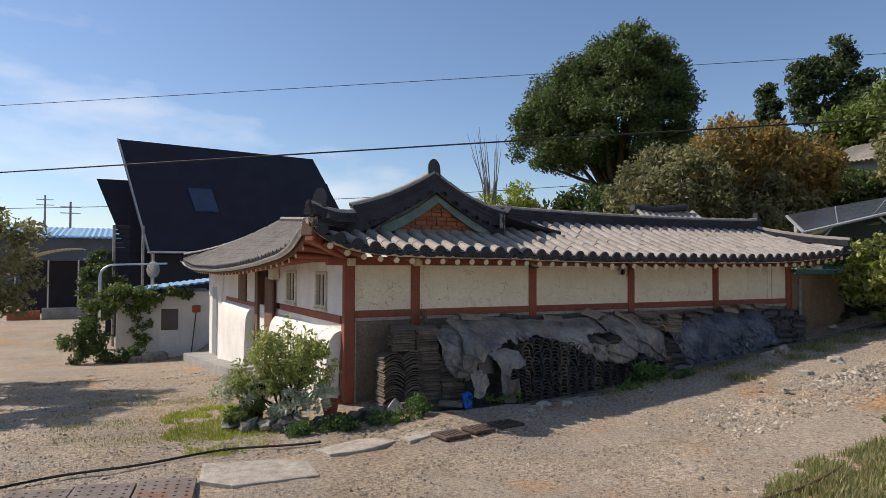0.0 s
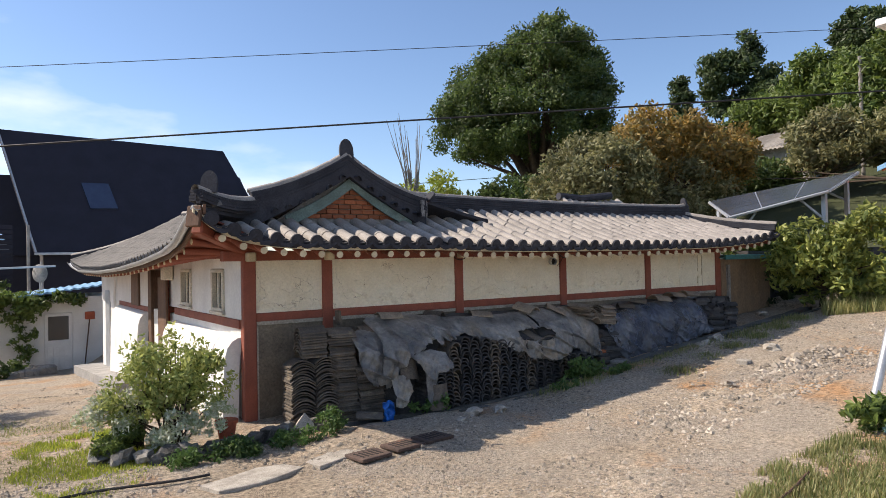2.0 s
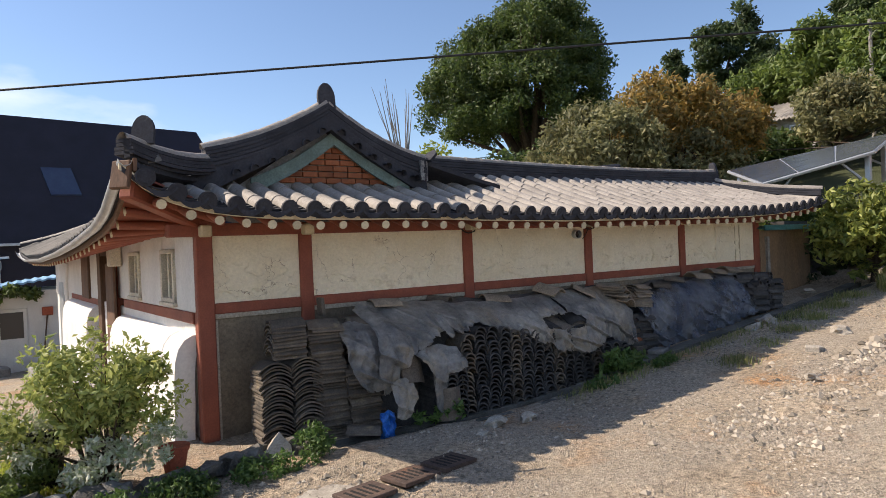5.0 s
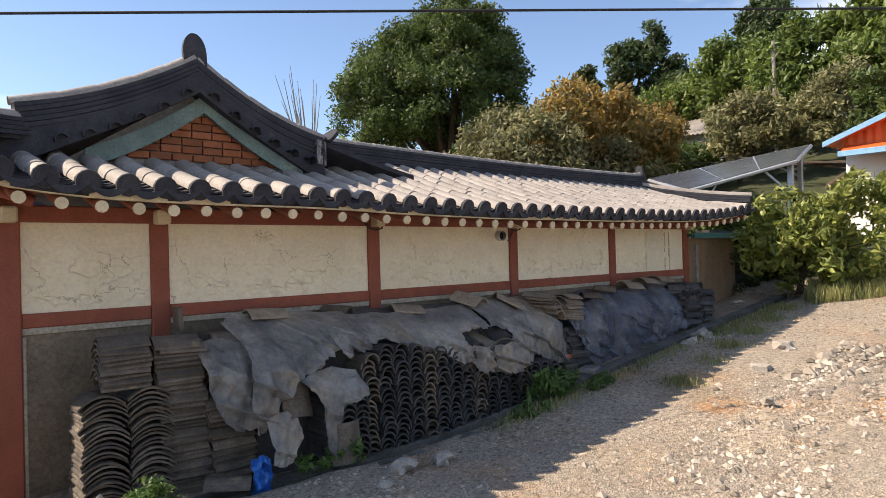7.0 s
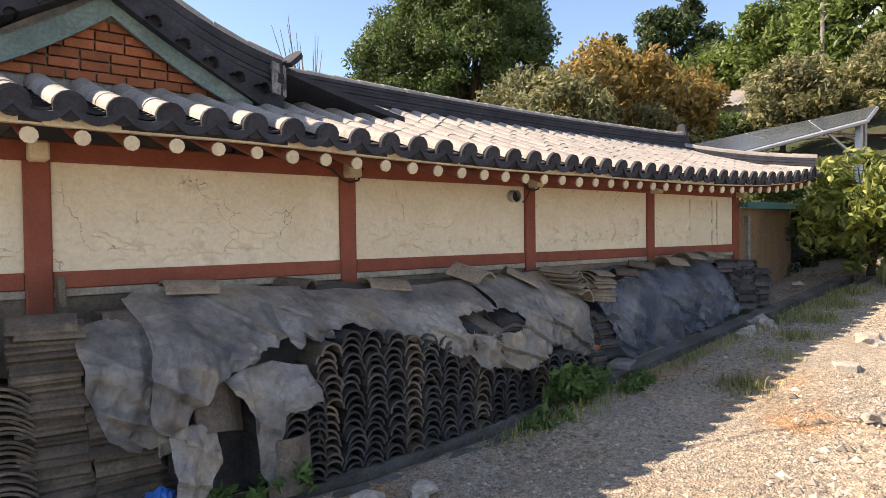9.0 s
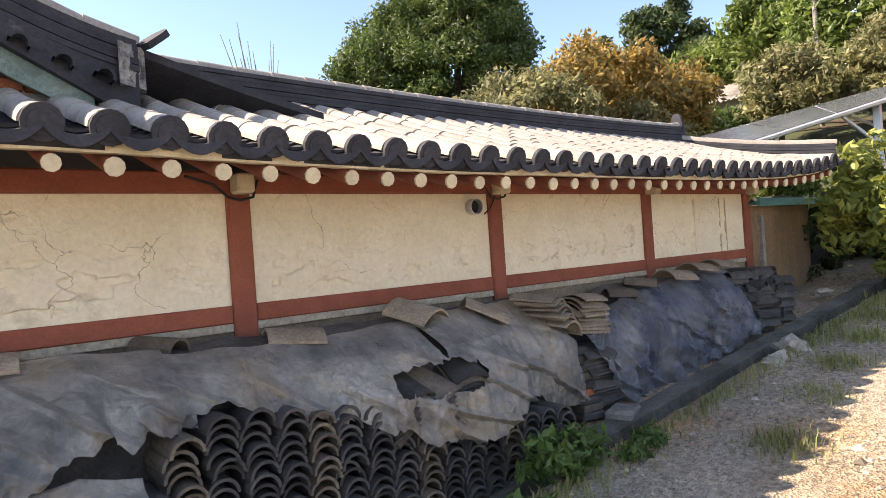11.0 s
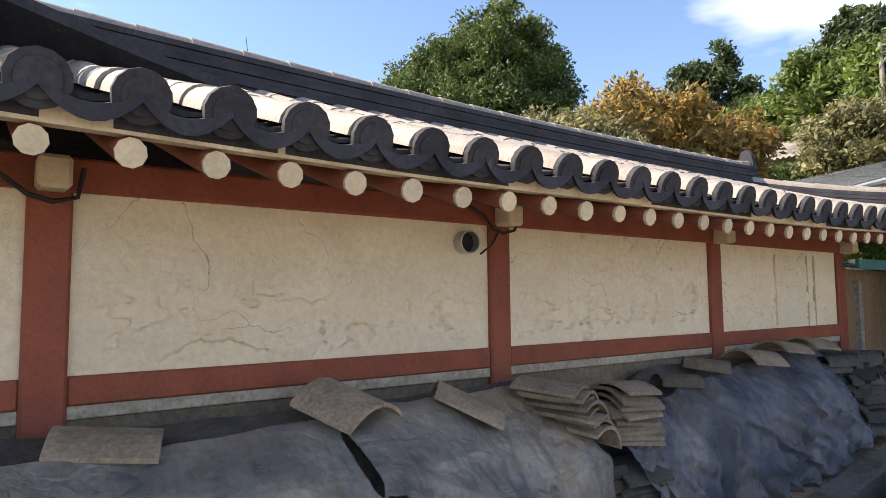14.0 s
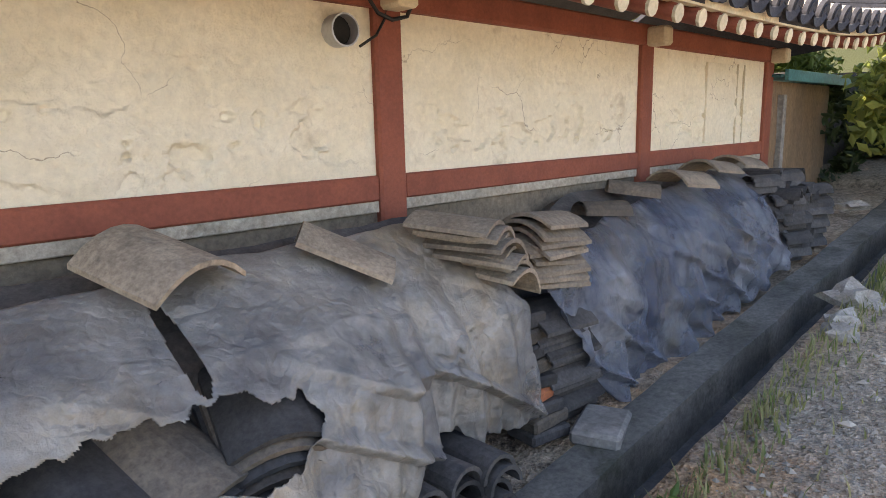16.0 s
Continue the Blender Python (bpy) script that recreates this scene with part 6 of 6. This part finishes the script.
oh = thing("orange_roofed_house", "white house with orange metal gable roof and blue trim", "house", (22, -1.4, 1.4))
g = Geo()
g.block(19.1, -5.0, 0.6, 27, 1.8, 4.2, 0.02)
part("wall", g, M_WHITE, oh, "white rendered wall")
RZ = lambda y: 4.34 + 0.38 * min(2.15 - y, y + 5.35)
for y0, y1 in ((2.15, -1.6), (-5.35, -1.6)):
    g = Geo()
    g.sheet(lambda u, v: (18.5 + 8.4 * v, y0 + (y1 - y0) * u, RZ(y0 + (y1 - y0) * u) + 0.03 * math.sin(v * 130)), np.linspace(0, 1, 6), np.linspace(0, 1, 120), (0, 0, -0.04))
    part("roof", g, M_ORANGE, oh, "orange ribbed metal roof slope")
    g = Geo()
    g.sheet(lambda u, v: (18.44, y0 + (y1 - y0) * u, RZ(y0 + (y1 - y0) * u) - 0.1 + 0.14 * v), np.linspace(0, 1, 6), [0, 1], (0.06, 0, 0))
    part("verge", g, M_BLUETRIM, oh, "blue verge board")
g = Geo()
g.sheet(lambda u, v: (18.85 + 0.02 * math.sin(u * 200), 1.8 - 6.8 * u, 4.2 + (RZ(1.8 - 6.8 * u) - 4.24) * v), np.linspace(0, 1, 160), [0, 1], (0.06, 0, 0))
part("gable", g, M_ORANGE, oh, "orange ribbed gable sheeting")
g = Geo()
g.sheet(lambda u, v: (18.2 + 0.7 * v, 1.7 - 6.9 * u, 4.02 + 0.25 * v), [0, 1], [0, 1], (0, 0, -0.05))
part("porch_roof", g, M_ORANGE, oh, "shallow orange sheet awning")
g = Geo()
g.block(18.14, -5.2, 3.9, 18.2, 1.7, 4.05, 0.01)
part("fascia", g, M_BLUETRIM, oh, "pale blue fascia")
for y in (0.3, -1.8):
    g = Geo()
    g.block(19.06, y, 2.3, 19.1, y + 0.8, 3.3, 0.01)
    w = part("window", g, M_FRAME, oh)
    g = Geo()
    g.block(19.03, y + 0.07, 2.37, 19.06, y + 0.73, 3.23, 0.004)
    part("pane", g, M_GLASS, w)

oh.location.y -= 1.6
# hill house
hh = thing("hill_house", "small grey house with tiled roof half hidden on the hill", "house", (33, 12, 6))
g = Geo()
g.block(32.4, 9.8, 5.0, 37, 13.6, 8.0, 0.03)
part("wall", g, M_CONC, hh)
g = Geo()
g.sheet(lambda u, v: (31.7 + 3.3 * v, 9.2 + 4.8 * u, 7.7 + 1.3 * v + 0.05 * math.sin(u * 120)), np.linspace(0, 1, 60), [0, 1], (0, 0, -0.12))
part("roof", g, M_TILE, hh, "grey tiled roof")
g = Geo()
g.sheet(lambda u, v: (38.3 - 3.3 * v, 9.2 + 4.8 * u, 7.7 + 1.3 * v), [0, 1], [0, 1], (0, 0, -0.12))
part("roof", g, M_TILE, hh)
for y in (10.1, 12.2):
    g = Geo()
    g.block(32.34, y, 6.3, 32.42, y + 1.0, 7.3, 0.01)
    w = part("window", g, M_WHITE, hh)
    g = Geo()
    g.block(32.31, y + 0.08, 6.38, 32.34, y + 0.92, 7.22, 0.004)
    part("pane", g, M_GLASS, w)
t = thing("utility_pole", "thin pale utility pole on the wooded hill", "utility pole", (31, 6.6, 6))
g = Geo()
g.tube([(31, 6.6, 4), (31, 6.6, 11.2)], 0.09, 8)
part("pole", g, M_ROCK, t)
# second tiled roof behind the ridge
t = thing("tiled_house", "tiled roof of a second old house behind the ridge", "house", (13, 6.5, 0.8))
g = Geo()
g.sheet(lambda u, v: (11.2 + 2.6 * u + 0.5 * v, 5.0 + 1.6 * v, 2.9 + 0.85 * v + 0.1 * (2 * u - 1) ** 2 + 0.03 * math.sin(u * 60)), np.linspace(0, 1, 60), np.linspace(0, 1, 4), (0, 0, -0.08))
part("roof", g, M_TILE, t, "grey tile roof")
g = Geo()
g.tube([(11.6, 6.6, 3.85), (12.6, 6.6, 3.8), (13.9, 6.6, 3.95)], 0.12, 8)
part("ridge", g, M_TILEPAN, t)
g = Geo()
g.block(11.6, 6.2, 0.6, 14, 9.0, 2.95, 0.02)
part("wall", g, M_WHITE, t)

# leaning pole, lamp post and painted plinth at the yard's east side
t = thing("leaning_pole", "leaning grey metal pole at the grass edge", "pole", (5.2, -5.05, 0.1))
g = Geo()
g.tube([(5.15, -5.05, 0.0), (7.0, -5.05, 3.3)], 0.045, 10)
part("pole", g, M_GALV, t, "", True)
t = thing("plinth", "low aqua-painted concrete plinth with a white block", "plinth", (5.3, -5.7, 0.1))
g = Geo()
g.block(4.75, -6.2, -0.1, 6.3, -5.35, 0.24, 0.06)
part("base", g, M_AQUA, t)
g = Geo()
g.block(5.35, -5.75, 0.24, 6.1, -5.4, 0.5, 0.03)
part("block", g, M_WHITE, t, "white concrete block")
t = thing("lamp_post", "white post with flat horizontal lamp arms", "lamp post", (6.9, -5.2, 0.1))
g = Geo()
g.tube([(6.9, -5.2, 0.0), (6.9, -5.2, 4.6)], 0.06, 10)
part("post", g, M_WHITE, t)
for z0, x0, z1 in ((4.2, 5.5, 4.42), (3.5, 6.0, 3.55)):
    g = Geo()
    g.block(x0, -5.3, -0.04, 7.0, -5.1, 0.05, 0.015, pose(0, 0, z1))
    part("arm", g, M_WHITE, t)

# overhead wires
def wire(label, pts, r=0.012):
    g = Geo()
    a, b, c = [Vector(p) for p in pts]
    g.tube([a * (1 - s) * (1 - 2 * s) + b * 4 * s * (1 - s) + c * s * (2 * s - 1) for s in np.linspace(0, 1, 30)], r, 6)
    solo("overhead_wire", g, M_CABLE, label, "wire", "overhead wires")


wire("thick black overhead cable crossing above the roof", ((-22, 14.4, 2.6), (0, 1.25, 3.87), (22, -11.9, 5.08)), 0.013)
wire("thin black overhead wire crossing above the yard", ((-22, 11.7, 3.45), (0, 1.61, 5.07), (26, -10.4, 7.05)), 0.005)
wire("thin black overhead wire high above the lane", ((-20, 4.0, 5.6), (-3, -3.6, 5.35), (12, -10.5, 5.9)), 0.010)
wire("thin wire running toward the far poles", ((-60, 60, 6.2), (-9, 38, 5.4), (40, 20, 9.0)), 0.02)

# ---- stones and gravel ----
def rock_mesh(name, material, seed, n=1):
    """An angular stone about 1 m across."""
    bm = bmesh.new()
    bmesh.ops.create_icosphere(bm, subdivisions=2, radius=0.5)
    for v in bm.verts:
        d = v.co.normalized()
        k = 1 + 0.9 * nz(d.x * 1.4 + seed, d.y * 1.4, d.z * 1.4) + 0.15 * nz(d.x * 4, d.y * 4 + seed, d.z * 4)
        v.co = Vector((d.x * k * 0.5, d.y * k * 0.42, max(-0.22, min(0.34, d.z * k * 0.42))))
    me = bpy.data.meshes.new(name)
    bm.to_mesh(me)
    bm.free()
    me.materials.append(material)
    return me


M_BEDROCK = mat("dark_bed_rock", (0.2, 0.19, 0.17), (0.075, 0.07, 0.062), 0.92, 4, 30, 0.9, stain=(0.05, 0.05, 0.042), stain_at=0.55, stain_scale=5, spread=0.3, dist=0.02)
ROCKS = [rock_mesh("rock", M_BEDROCK, s) for s in (1.3, 5.1, 9.7)]
PALE_ROCKS = [rock_mesh("rock", M_STONE, s) for s in (2.3, 6.1, 8.7)]
rk = random.Random(8)
edge = [(-1.55, -1.0), (-1.35, -1.12), (-1.12, -1.2), (-0.9, -1.22), (-0.68, -1.2), (-0.45, -1.15), (-0.22, -1.1), (-0.02, -1.05), (0.18, -1.02), (-1.7, -0.8), (0.62, -0.98)]
for i, (x, y) in enumerate(edge):
    ob = tagged(new("garden_rock", ROCKS[i % 3]), "dark grey rock edging the plant bed", "rock", "rocks edging the plant bed")
    s = rk.uniform(0.24, 0.36)
    ob.matrix_basis = pose(x, y, gz(x, y) + 0.06, rk.uniform(-15, 15), rk.uniform(-15, 15), rk.uniform(0, 360)) @ Matrix.Diagonal((s, s, s * 0.95, 1))
g = Geo()
b = Vector((0.38, -0.98, gz(0.38, -1) - 0.05))
g.add([tuple(b + Vector(p)) for p in ((-0.17, -0.08, 0), (0.16, -0.1, 0), (0.2, 0.1, 0), (-0.14, 0.1, 0), (-0.1, -0.05, 0.12), (0.15, -0.06, 0.16), (0.17, 0.05, 0.15), (0.06, 0.0, 0.29), (0.0, 0.05, 0.2))], [(0, 1, 5, 4), (1, 2, 6, 5), (2, 3, 8, 6), (3, 0, 4, 8), (4, 5, 7), (5, 6, 7), (6, 8, 7), (8, 4, 7), (3, 2, 1, 0)])
solo("pointed_rock", g, M_STONE, "pale pointed rock standing at the bed's corner", "rock")
for x, y, s in ((8.15, -1.2, 0.34), (7.75, -1.25, 0.22), (7.55, -1.3, 0.2), (10.6, -0.6, 0.24), (2.9, -1.6, 0.2), (2.55, -1.5, 0.24), (2.2, -1.75, 0.18), (5.7, -3.1, 0.18), (7.9, -2.4, 0.26)):
    ob = tagged(new("loose_rock", PALE_ROCKS[int(x * 7) % 3]), "loose weathered grey rock beside the drain", "rock", "loose rocks")
    ob.matrix_basis = pose(x, y, gz(x, y) + 0.03, 5, 8, x * 77) @ Matrix.Diagonal((s, s, s * 0.7, 1))


def scatter_stones(name, label, n, region, size, material, seed, dense=None):
    """Small angular stones lying on the ground."""
    r = np.random.RandomState(seed)
    x = r.uniform(region[0], region[1], n)
    y = r.uniform(region[2], region[3], n)
    if dense:
        keep = np.array([nz(a * 0.6, b * 0.8, seed) + 0.5 * nz(a * 2, b * 2, seed) > dense for a, b in zip(x, y)])
        x, y = x[keep], y[keep]
    n = len(x)
    z = base_ground(x, y)
    z = z + np.array([0.05 * nz(a * 0.5, b * 0.9, 3) + 0.03 * nz(a * 1.7, b * 2.1, 7) + 0.014 * nz(a * 6, b * 6, 1) for a, b in zip(x, y)])
    s = size * (0.35 + 1.3 * r.rand(n) ** 3)
    oct_ = np.array([(1, 0, 0), (0.2, 0.9, 0), (-0.9, 0.25, 0), (-0.1, -0.85, 0), (0.15, 0.1, 0.6), (0, 0, -0.5)])
    jit = 1 + 0.5 * (r.rand(n, 6, 1) - 0.5)
    a = r.rand(n) * 6.283
    ca, sa = np.cos(a)[:, None], np.sin(a)[:, None]
    v = oct_[None] * jit
    vx = (v[..., 0] * ca - v[..., 1] * sa) * s[:, None] + x[:, None]
    vy = (v[..., 0] * sa + v[..., 1] * ca) * s[:, None] + y[:, None]
    vz = v[..., 2] * s[:, None] + z[:, None] + s[:, None] * 0.1
    V = np.stack([vx, vy, vz], 2).reshape(-1, 3)
    F = np.array([(0, 1, 4), (1, 2, 4), (2, 3, 4), (3, 0, 4), (1, 0, 5), (2, 1, 5), (3, 2, 5), (0, 3, 5)])
    F = (np.arange(n)[:, None, None] * 6 + F[None]).reshape(-1, 3)
    solo(name, raw_mesh(name, V, F, material), None, label, "gravel", kind="stuff")


M_GRAVEL = leaf_mat("gravel_bits", (0.47, 0.405, 0.325), (0.13, 0.11, 0.085), 0.9)
M_GRAVEL.node_tree.nodes["Mix Shader"].inputs["Fac"].default_value = 0.0
scatter_stones("gravel", "scattered grey and tan gravel on the yard", 60000, (-4.5, 11, -8.5, -1.2), 0.015, M_GRAVEL, 2, -0.12)
scatter_stones("coarse_gravel", "loose coarse stones on the yard", 1500, (-3.5, 11, -7.5, -1.3), 0.030, M_GRAVEL, 3, 0.05)
scatter_stones("broken_paving", "band of broken paving and rubble", 1800, (3.6, 8.4, -4.1, -3.0), 0.032, M_GRAVEL, 4)
scatter_stones("clods", "broken brown clods beside the orange earth", 260, (6.6, 8.4, -3.5, -2.9), 0.06, M_GRAVEL, 6, 0.0)
scatter_stones("lane_gravel", "fine gravel on the lane", 9000, (-6, -0.9, -1.2, 9), 0.018, M_GRAVEL, 5, -0.05)

# slabs, plates and grates in front of the bed
def slab(name, label, x, y, w, d, h, turn, material, seed, category="slab"):
    g = Geo()
    m = pose(x, y, gz(x, y), rk.uniform(-2, 2), rk.uniform(-2, 2), turn)
    rq = random.Random(seed)
    ring = [(w * (px + rq.uniform(-0.07, 0.07)), d * (py + rq.uniform(-0.09, 0.09))) for px, py in ((-0.5, -0.42), (-0.1, -0.5), (0.3, -0.44), (0.5, -0.3), (0.46, 0.25), (0.2, 0.5), (-0.25, 0.4), (-0.5, 0.3))]
    n = len(ring)
    vs = [tuple(m @ Vector((a, b, -0.1))) for a, b in ring] + [tuple(m @ Vector((a, b, h * 0.8))) for a, b in ring] + [tuple(m @ Vector((a * 0.94, b * 0.94, h + 0.006 * nz(a * 9, b * 9)))) for a, b in ring]
    g.add(vs, [(i + k * n, (i + 1) % n + k * n, (i + 1) % n + (k + 1) * n, i + (k + 1) * n) for k in (0, 1) for i in range(n)] + [tuple(2 * n + i for i in range(n))])
    solo(name, g, material, label, category)


slab("concrete_slab", "broken flat concrete slab in the dirt", -1.75, -2.75, 1.15, 0.8, 0.04, -12, M_STONE, 2)
slab("concrete_slab", "long cracked concrete slab edging the bed", -0.55, -2.3, 0.95, 0.42, 0.03, 14, M_STONE, 6)
slab("concrete_slab", "small cracked concrete slab in the dirt", 0.3, -2.15, 0.6, 0.35, 0.025, 20, M_STONE, 9)
slab("flat_stone", "flat pale stone on the road", 6.95, -2.5, 0.3, 0.2, 0.04, 20, M_STONE, 12, "stone")
for k, (x, y) in enumerate(((0.62, -2.35), (1.08, -2.25), (1.5, -2.18))):
    t = thing("drain_grate", "rusty steel drain grate plate set in the ground", "grate", (x, y, gz(x, y)), "rusty drain grates")
    m = pose(x, y, gz(x, y) + 0.03, 0, 2, 14)
    g = Geo()
    g.block(-0.2, -0.15, -0.02, 0.2, 0.15, 0.015, 0.005, m)
    part("plate", g, M_RUST, t)
    for j in range(5):
        g = Geo()
        g.block(-0.14 + 0.06 * j, -0.09, 0.014, -0.115 + 0.06 * j, 0.09, 0.018, 0.001, m)
        part("slot", g, M_DARK, t)
for k in range(3):
    x, y = -3.65 + 0.52 * k, -2.98 - 0.08 * k
    t = thing("steel_plate", "perforated grey steel plate lying over the drain", "steel plate", (x, y, gz(x, y)), "perforated steel plates")
    m = pose(x, y, gz(x, y) + 0.05, 0, 3, -9)
    g = Geo()
    g.block(-0.25, -0.38, -0.012, 0.25, 0.38, 0.012, 0.005, m)
    p = part("plate", g, M_STEEL, t)
    for a in range(5):
        for b in range(7):
            g = Geo()
            g.tube([m @ Vector((-0.19 + 0.095 * a, -0.31 + 0.1 * b, 0.0122)), m @ Vector((-0.19 + 0.095 * a, -0.31 + 0.1 * b, 0.0135))], 0.016, 6)
            part("hole", g, M_DARK, p)
g = Geo()
g.tube([(x, -2.2 - 0.25 * math.sin(x * 0.9) - 0.05 * math.sin(x * 4), gz(x, -2.3) + 0.04) for x in np.linspace(-5, -0.9, 40)], 0.014, 6)
solo("ground_cable", g, M_CABLE, "black cable lying across the dirt", "cable")
g = Geo()
g.tube([(x, -6.0 + 0.16 * x + 0.06 * math.sin(x * 2), gz(x, -6 + 0.16 * x) + 0.05) for x in np.linspace(-1.2, 3.2, 40)], 0.012, 6)
solo("ground_hose", g, M_WOOD, "thin brown hose lying across the yard", "hose")

# ---- plants ----
def grass(name, label, n, place, h, material, seed, lean=0.5):
    """Blades of grass; place(r) gives x and y."""
    r = np.random.RandomState(seed)
    V, F = [], []
    for i in range(n):
        x, y = place(r)
        z = gz(x, y) - 0.01
        a, k = r.rand() * 6.283, h * (0.5 + 0.9 * r.rand())
        w = 0.0035 + 0.003 * r.rand()
        dx, dy = math.cos(a), math.sin(a)
        b = lean * k * (0.3 + r.rand())
        j = len(V)
        V += [(x - dy * w, y + dx * w, z), (x + dy * w, y - dx * w, z), (x + dx * b * 0.35 - dy * w * 0.8, y + dy * b * 0.35 + dx * w * 0.8, z + k * 0.6), (x + dx * b * 0.35 + dy * w * 0.8, y + dy * b * 0.35 - dx * w * 0.8, z + k * 0.6), (x + dx * b, y + dy * b, z + k)]
        F += [(j, j + 1, j + 3), (j, j + 3, j + 2), (j + 2, j + 3, j + 4)]
    solo(name, raw_mesh(name, np.array(V), np.array(F), material), None, label, "grass", kind="stuff")


def patch(cx, cy, rx, ry, clump=0.15):
    def at(r):
        while True:
            a, b = r.uniform(-1, 1), r.uniform(-1, 1)
            x, y = cx + a * rx, cy + b * ry
            if a * a + b * b + 0.7 * nz(x * 1.3, y * 1.3, 4) < 0.9 and nz(x * 3, y * 3, 2) > -0.25:
                return x + r.normal() * 0.02, y + r.normal() * 0.02
    return at


grass("grass_verge", "dry green and straw grass verge at the yard edge", 30000, patch(3.6, -6.6, 2.4, 1.5), 0.075, L_GRASS, 1)
grass("grass_tufts", "green grass growing along the drain", 1700, lambda r: (lambda k: (4.0 + 6.5 * ((k * 0.618) % 1) + r.normal() * 0.16, -1.2 - abs(r.normal()) * 0.13))(r.randint(0, 34)), 0.085, L_GRASS, 2)
grass("weeds", "sparse weeds on the road edge", 1800, lambda r: (lambda k: (6.0 + 0.9 * k + r.normal() * 0.12, -2.0 + 0.12 * k + r.normal() * 0.12))(r.randint(0, 6)), 0.08, L_GRASS, 3)
grass("bed_grass", "yellow-green grass beside the plant bed", 8000, patch(-1.75, -0.6, 0.8, 1.5), 0.05, L_YELLOW, 4)
grass("lane_grass", "thin grass along the lane", 5000, patch(-2.6, 0.8, 1.3, 2.2), 0.03, L_GRASS, 5)
grass("bank_grass", "tall pale grass below the bank", 5000, patch(12.5, -1.9, 1.8, 0.7), 0.25, L_GRASS, 6)


def leafy(name, label, category, blobs, n, size, material, seed, base=None, stems=0):
    cs, rr_ = [], []
    for i, (cx, cy, cz, rx, ry, rz, k, c) in enumerate(blobs):
        a, b = blob(cx, cy, cz, rx, ry, rz, k, seed + i, c, -1)
        cs += a
        rr_ += b
    v, f = leaf_cloud(cs, rr_, n, size, seed, 0.9)
    t = thing(name, label, category, base or (blobs[0][0], blobs[0][1], gz(blobs[0][0], blobs[0][1])))
    part("leaves", raw_mesh("leaves", v, f, material), None, t, "", False, "stuff")
    if stems:
        r = random.Random(seed)
        b = t.location
        for _ in range(stems):
            e = Vector(r.choice(cs))
            s = b + Vector((r.uniform(-.12, .12), r.uniform(-.12, .12), -0.02))
            g = Geo()
            g.tube([s, s + (e - s) * 0.5 + Vector((r.uniform(-.05, .05), r.uniform(-.05, .05), 0.05)), e], [0.011, 0.008, 0.003], 5)
            part("stem", g, M_BARK, t)
    return t


leafy("garden_shrub", "airy garden shrub with small yellow-green leaves", "shrub", [(-1.0, -0.62, 0.78, 0.58, 0.42, 0.45, 60, 0.13), (-1.35, -0.65, 0.5, 0.45, 0.35, 0.32, 30, 0.12), (-0.65, -0.6, 0.55, 0.36, 0.3, 0.32, 22, 0.12)], 6400, 0.033, L_GARDEN, 101, (-0.95, -0.6, gz(-0.95, -0.6)), 40)
leafy("flowering_bush", "low bush with pale flower heads in the bed", "bush", [(-1.6, -0.55, 0.35, 0.35, 0.3, 0.3, 20, 0.1), (-1.0, -0.95, 0.18, 0.38, 0.2, 0.2, 18, 0.09), (-0.55, -0.95, 0.2, 0.2, 0.15, 0.2, 10, 0.08)], 3600, 0.026, L_FLOWER, 111)
leafy("low_herbs", "low green ground-cover herbs below the rocks", "herbs", [(-0.6, -1.5, -0.02, 0.55, 0.18, 0.08, 26, 0.08), (0.2, -1.4, -0.02, 0.5, 0.18, 0.09, 22, 0.08), (0.75, -1.2, 0.06, 0.25, 0.15, 0.14, 10, 0.08)], 4200, 0.024, L_HERB, 121)
leafy("bright_herb", "bright green mossy herb in the bed", "herbs", [(-1.55, -0.75, 0.08, 0.3, 0.3, 0.12, 18, 0.08)], 2200, 0.022, L_VINE, 131)
leafy("drain_weeds", "broad-leaved green weeds growing by the drain", "weeds", [(4.9, -1.12, 0.2, 0.45, 0.16, 0.16, 18, 0.09), (5.5, -1.35, 0.12, 0.4, 0.15, 0.1, 12, 0.07), (4.4, -1.3, 0.05, 0.35, 0.14, 0.1, 10, 0.07), (2.2, -1.05, 0.02, 0.4, 0.12, 0.1, 12, 0.06)], 1500, 0.04, L_HERB, 141)
leafy("verge_vine", "leafy vine climbing at the pole's foot", "vine", [(4.9, -5.3, 0.25, 0.4, 0.3, 0.2, 16, 0.1)], 700, 0.055, L_VINE, 151)
t = thing("flower_pot", "terracotta flower pot in the bed", "flower pot", (-0.42, -0.75, gz(-0.4, -0.75)))
g = Geo()
g.tube([(-0.42, -0.75, gz(-0.4, -0.75)), (-0.42, -0.75, gz(-0.4, -0.75) + 0.2), (-0.42, -0.75, gz(-0.4, -0.75) + 0.2), (-0.42, -0.75, gz(-0.4, -0.75) + 0.24)], [0.08, 0.115, 0.13, 0.13], 16)
part("pot", g, M_POT, t)
t = thing("plant_pot", "black plastic plant pot in the bed", "plant pot", (-1.35, -0.35, gz(-1.3, -0.35)))
g = Geo()
z = gz(-1.3, -0.35)
g.tube([(-1.35, -0.35, z), (-1.35, -0.35, z + 0.42), (-1.35, -0.35, z + 0.42), (-1.35, -0.35, z + 0.48)], [0.1, 0.15, 0.165, 0.165], 16)
part("pot", g, M_DARK, t)
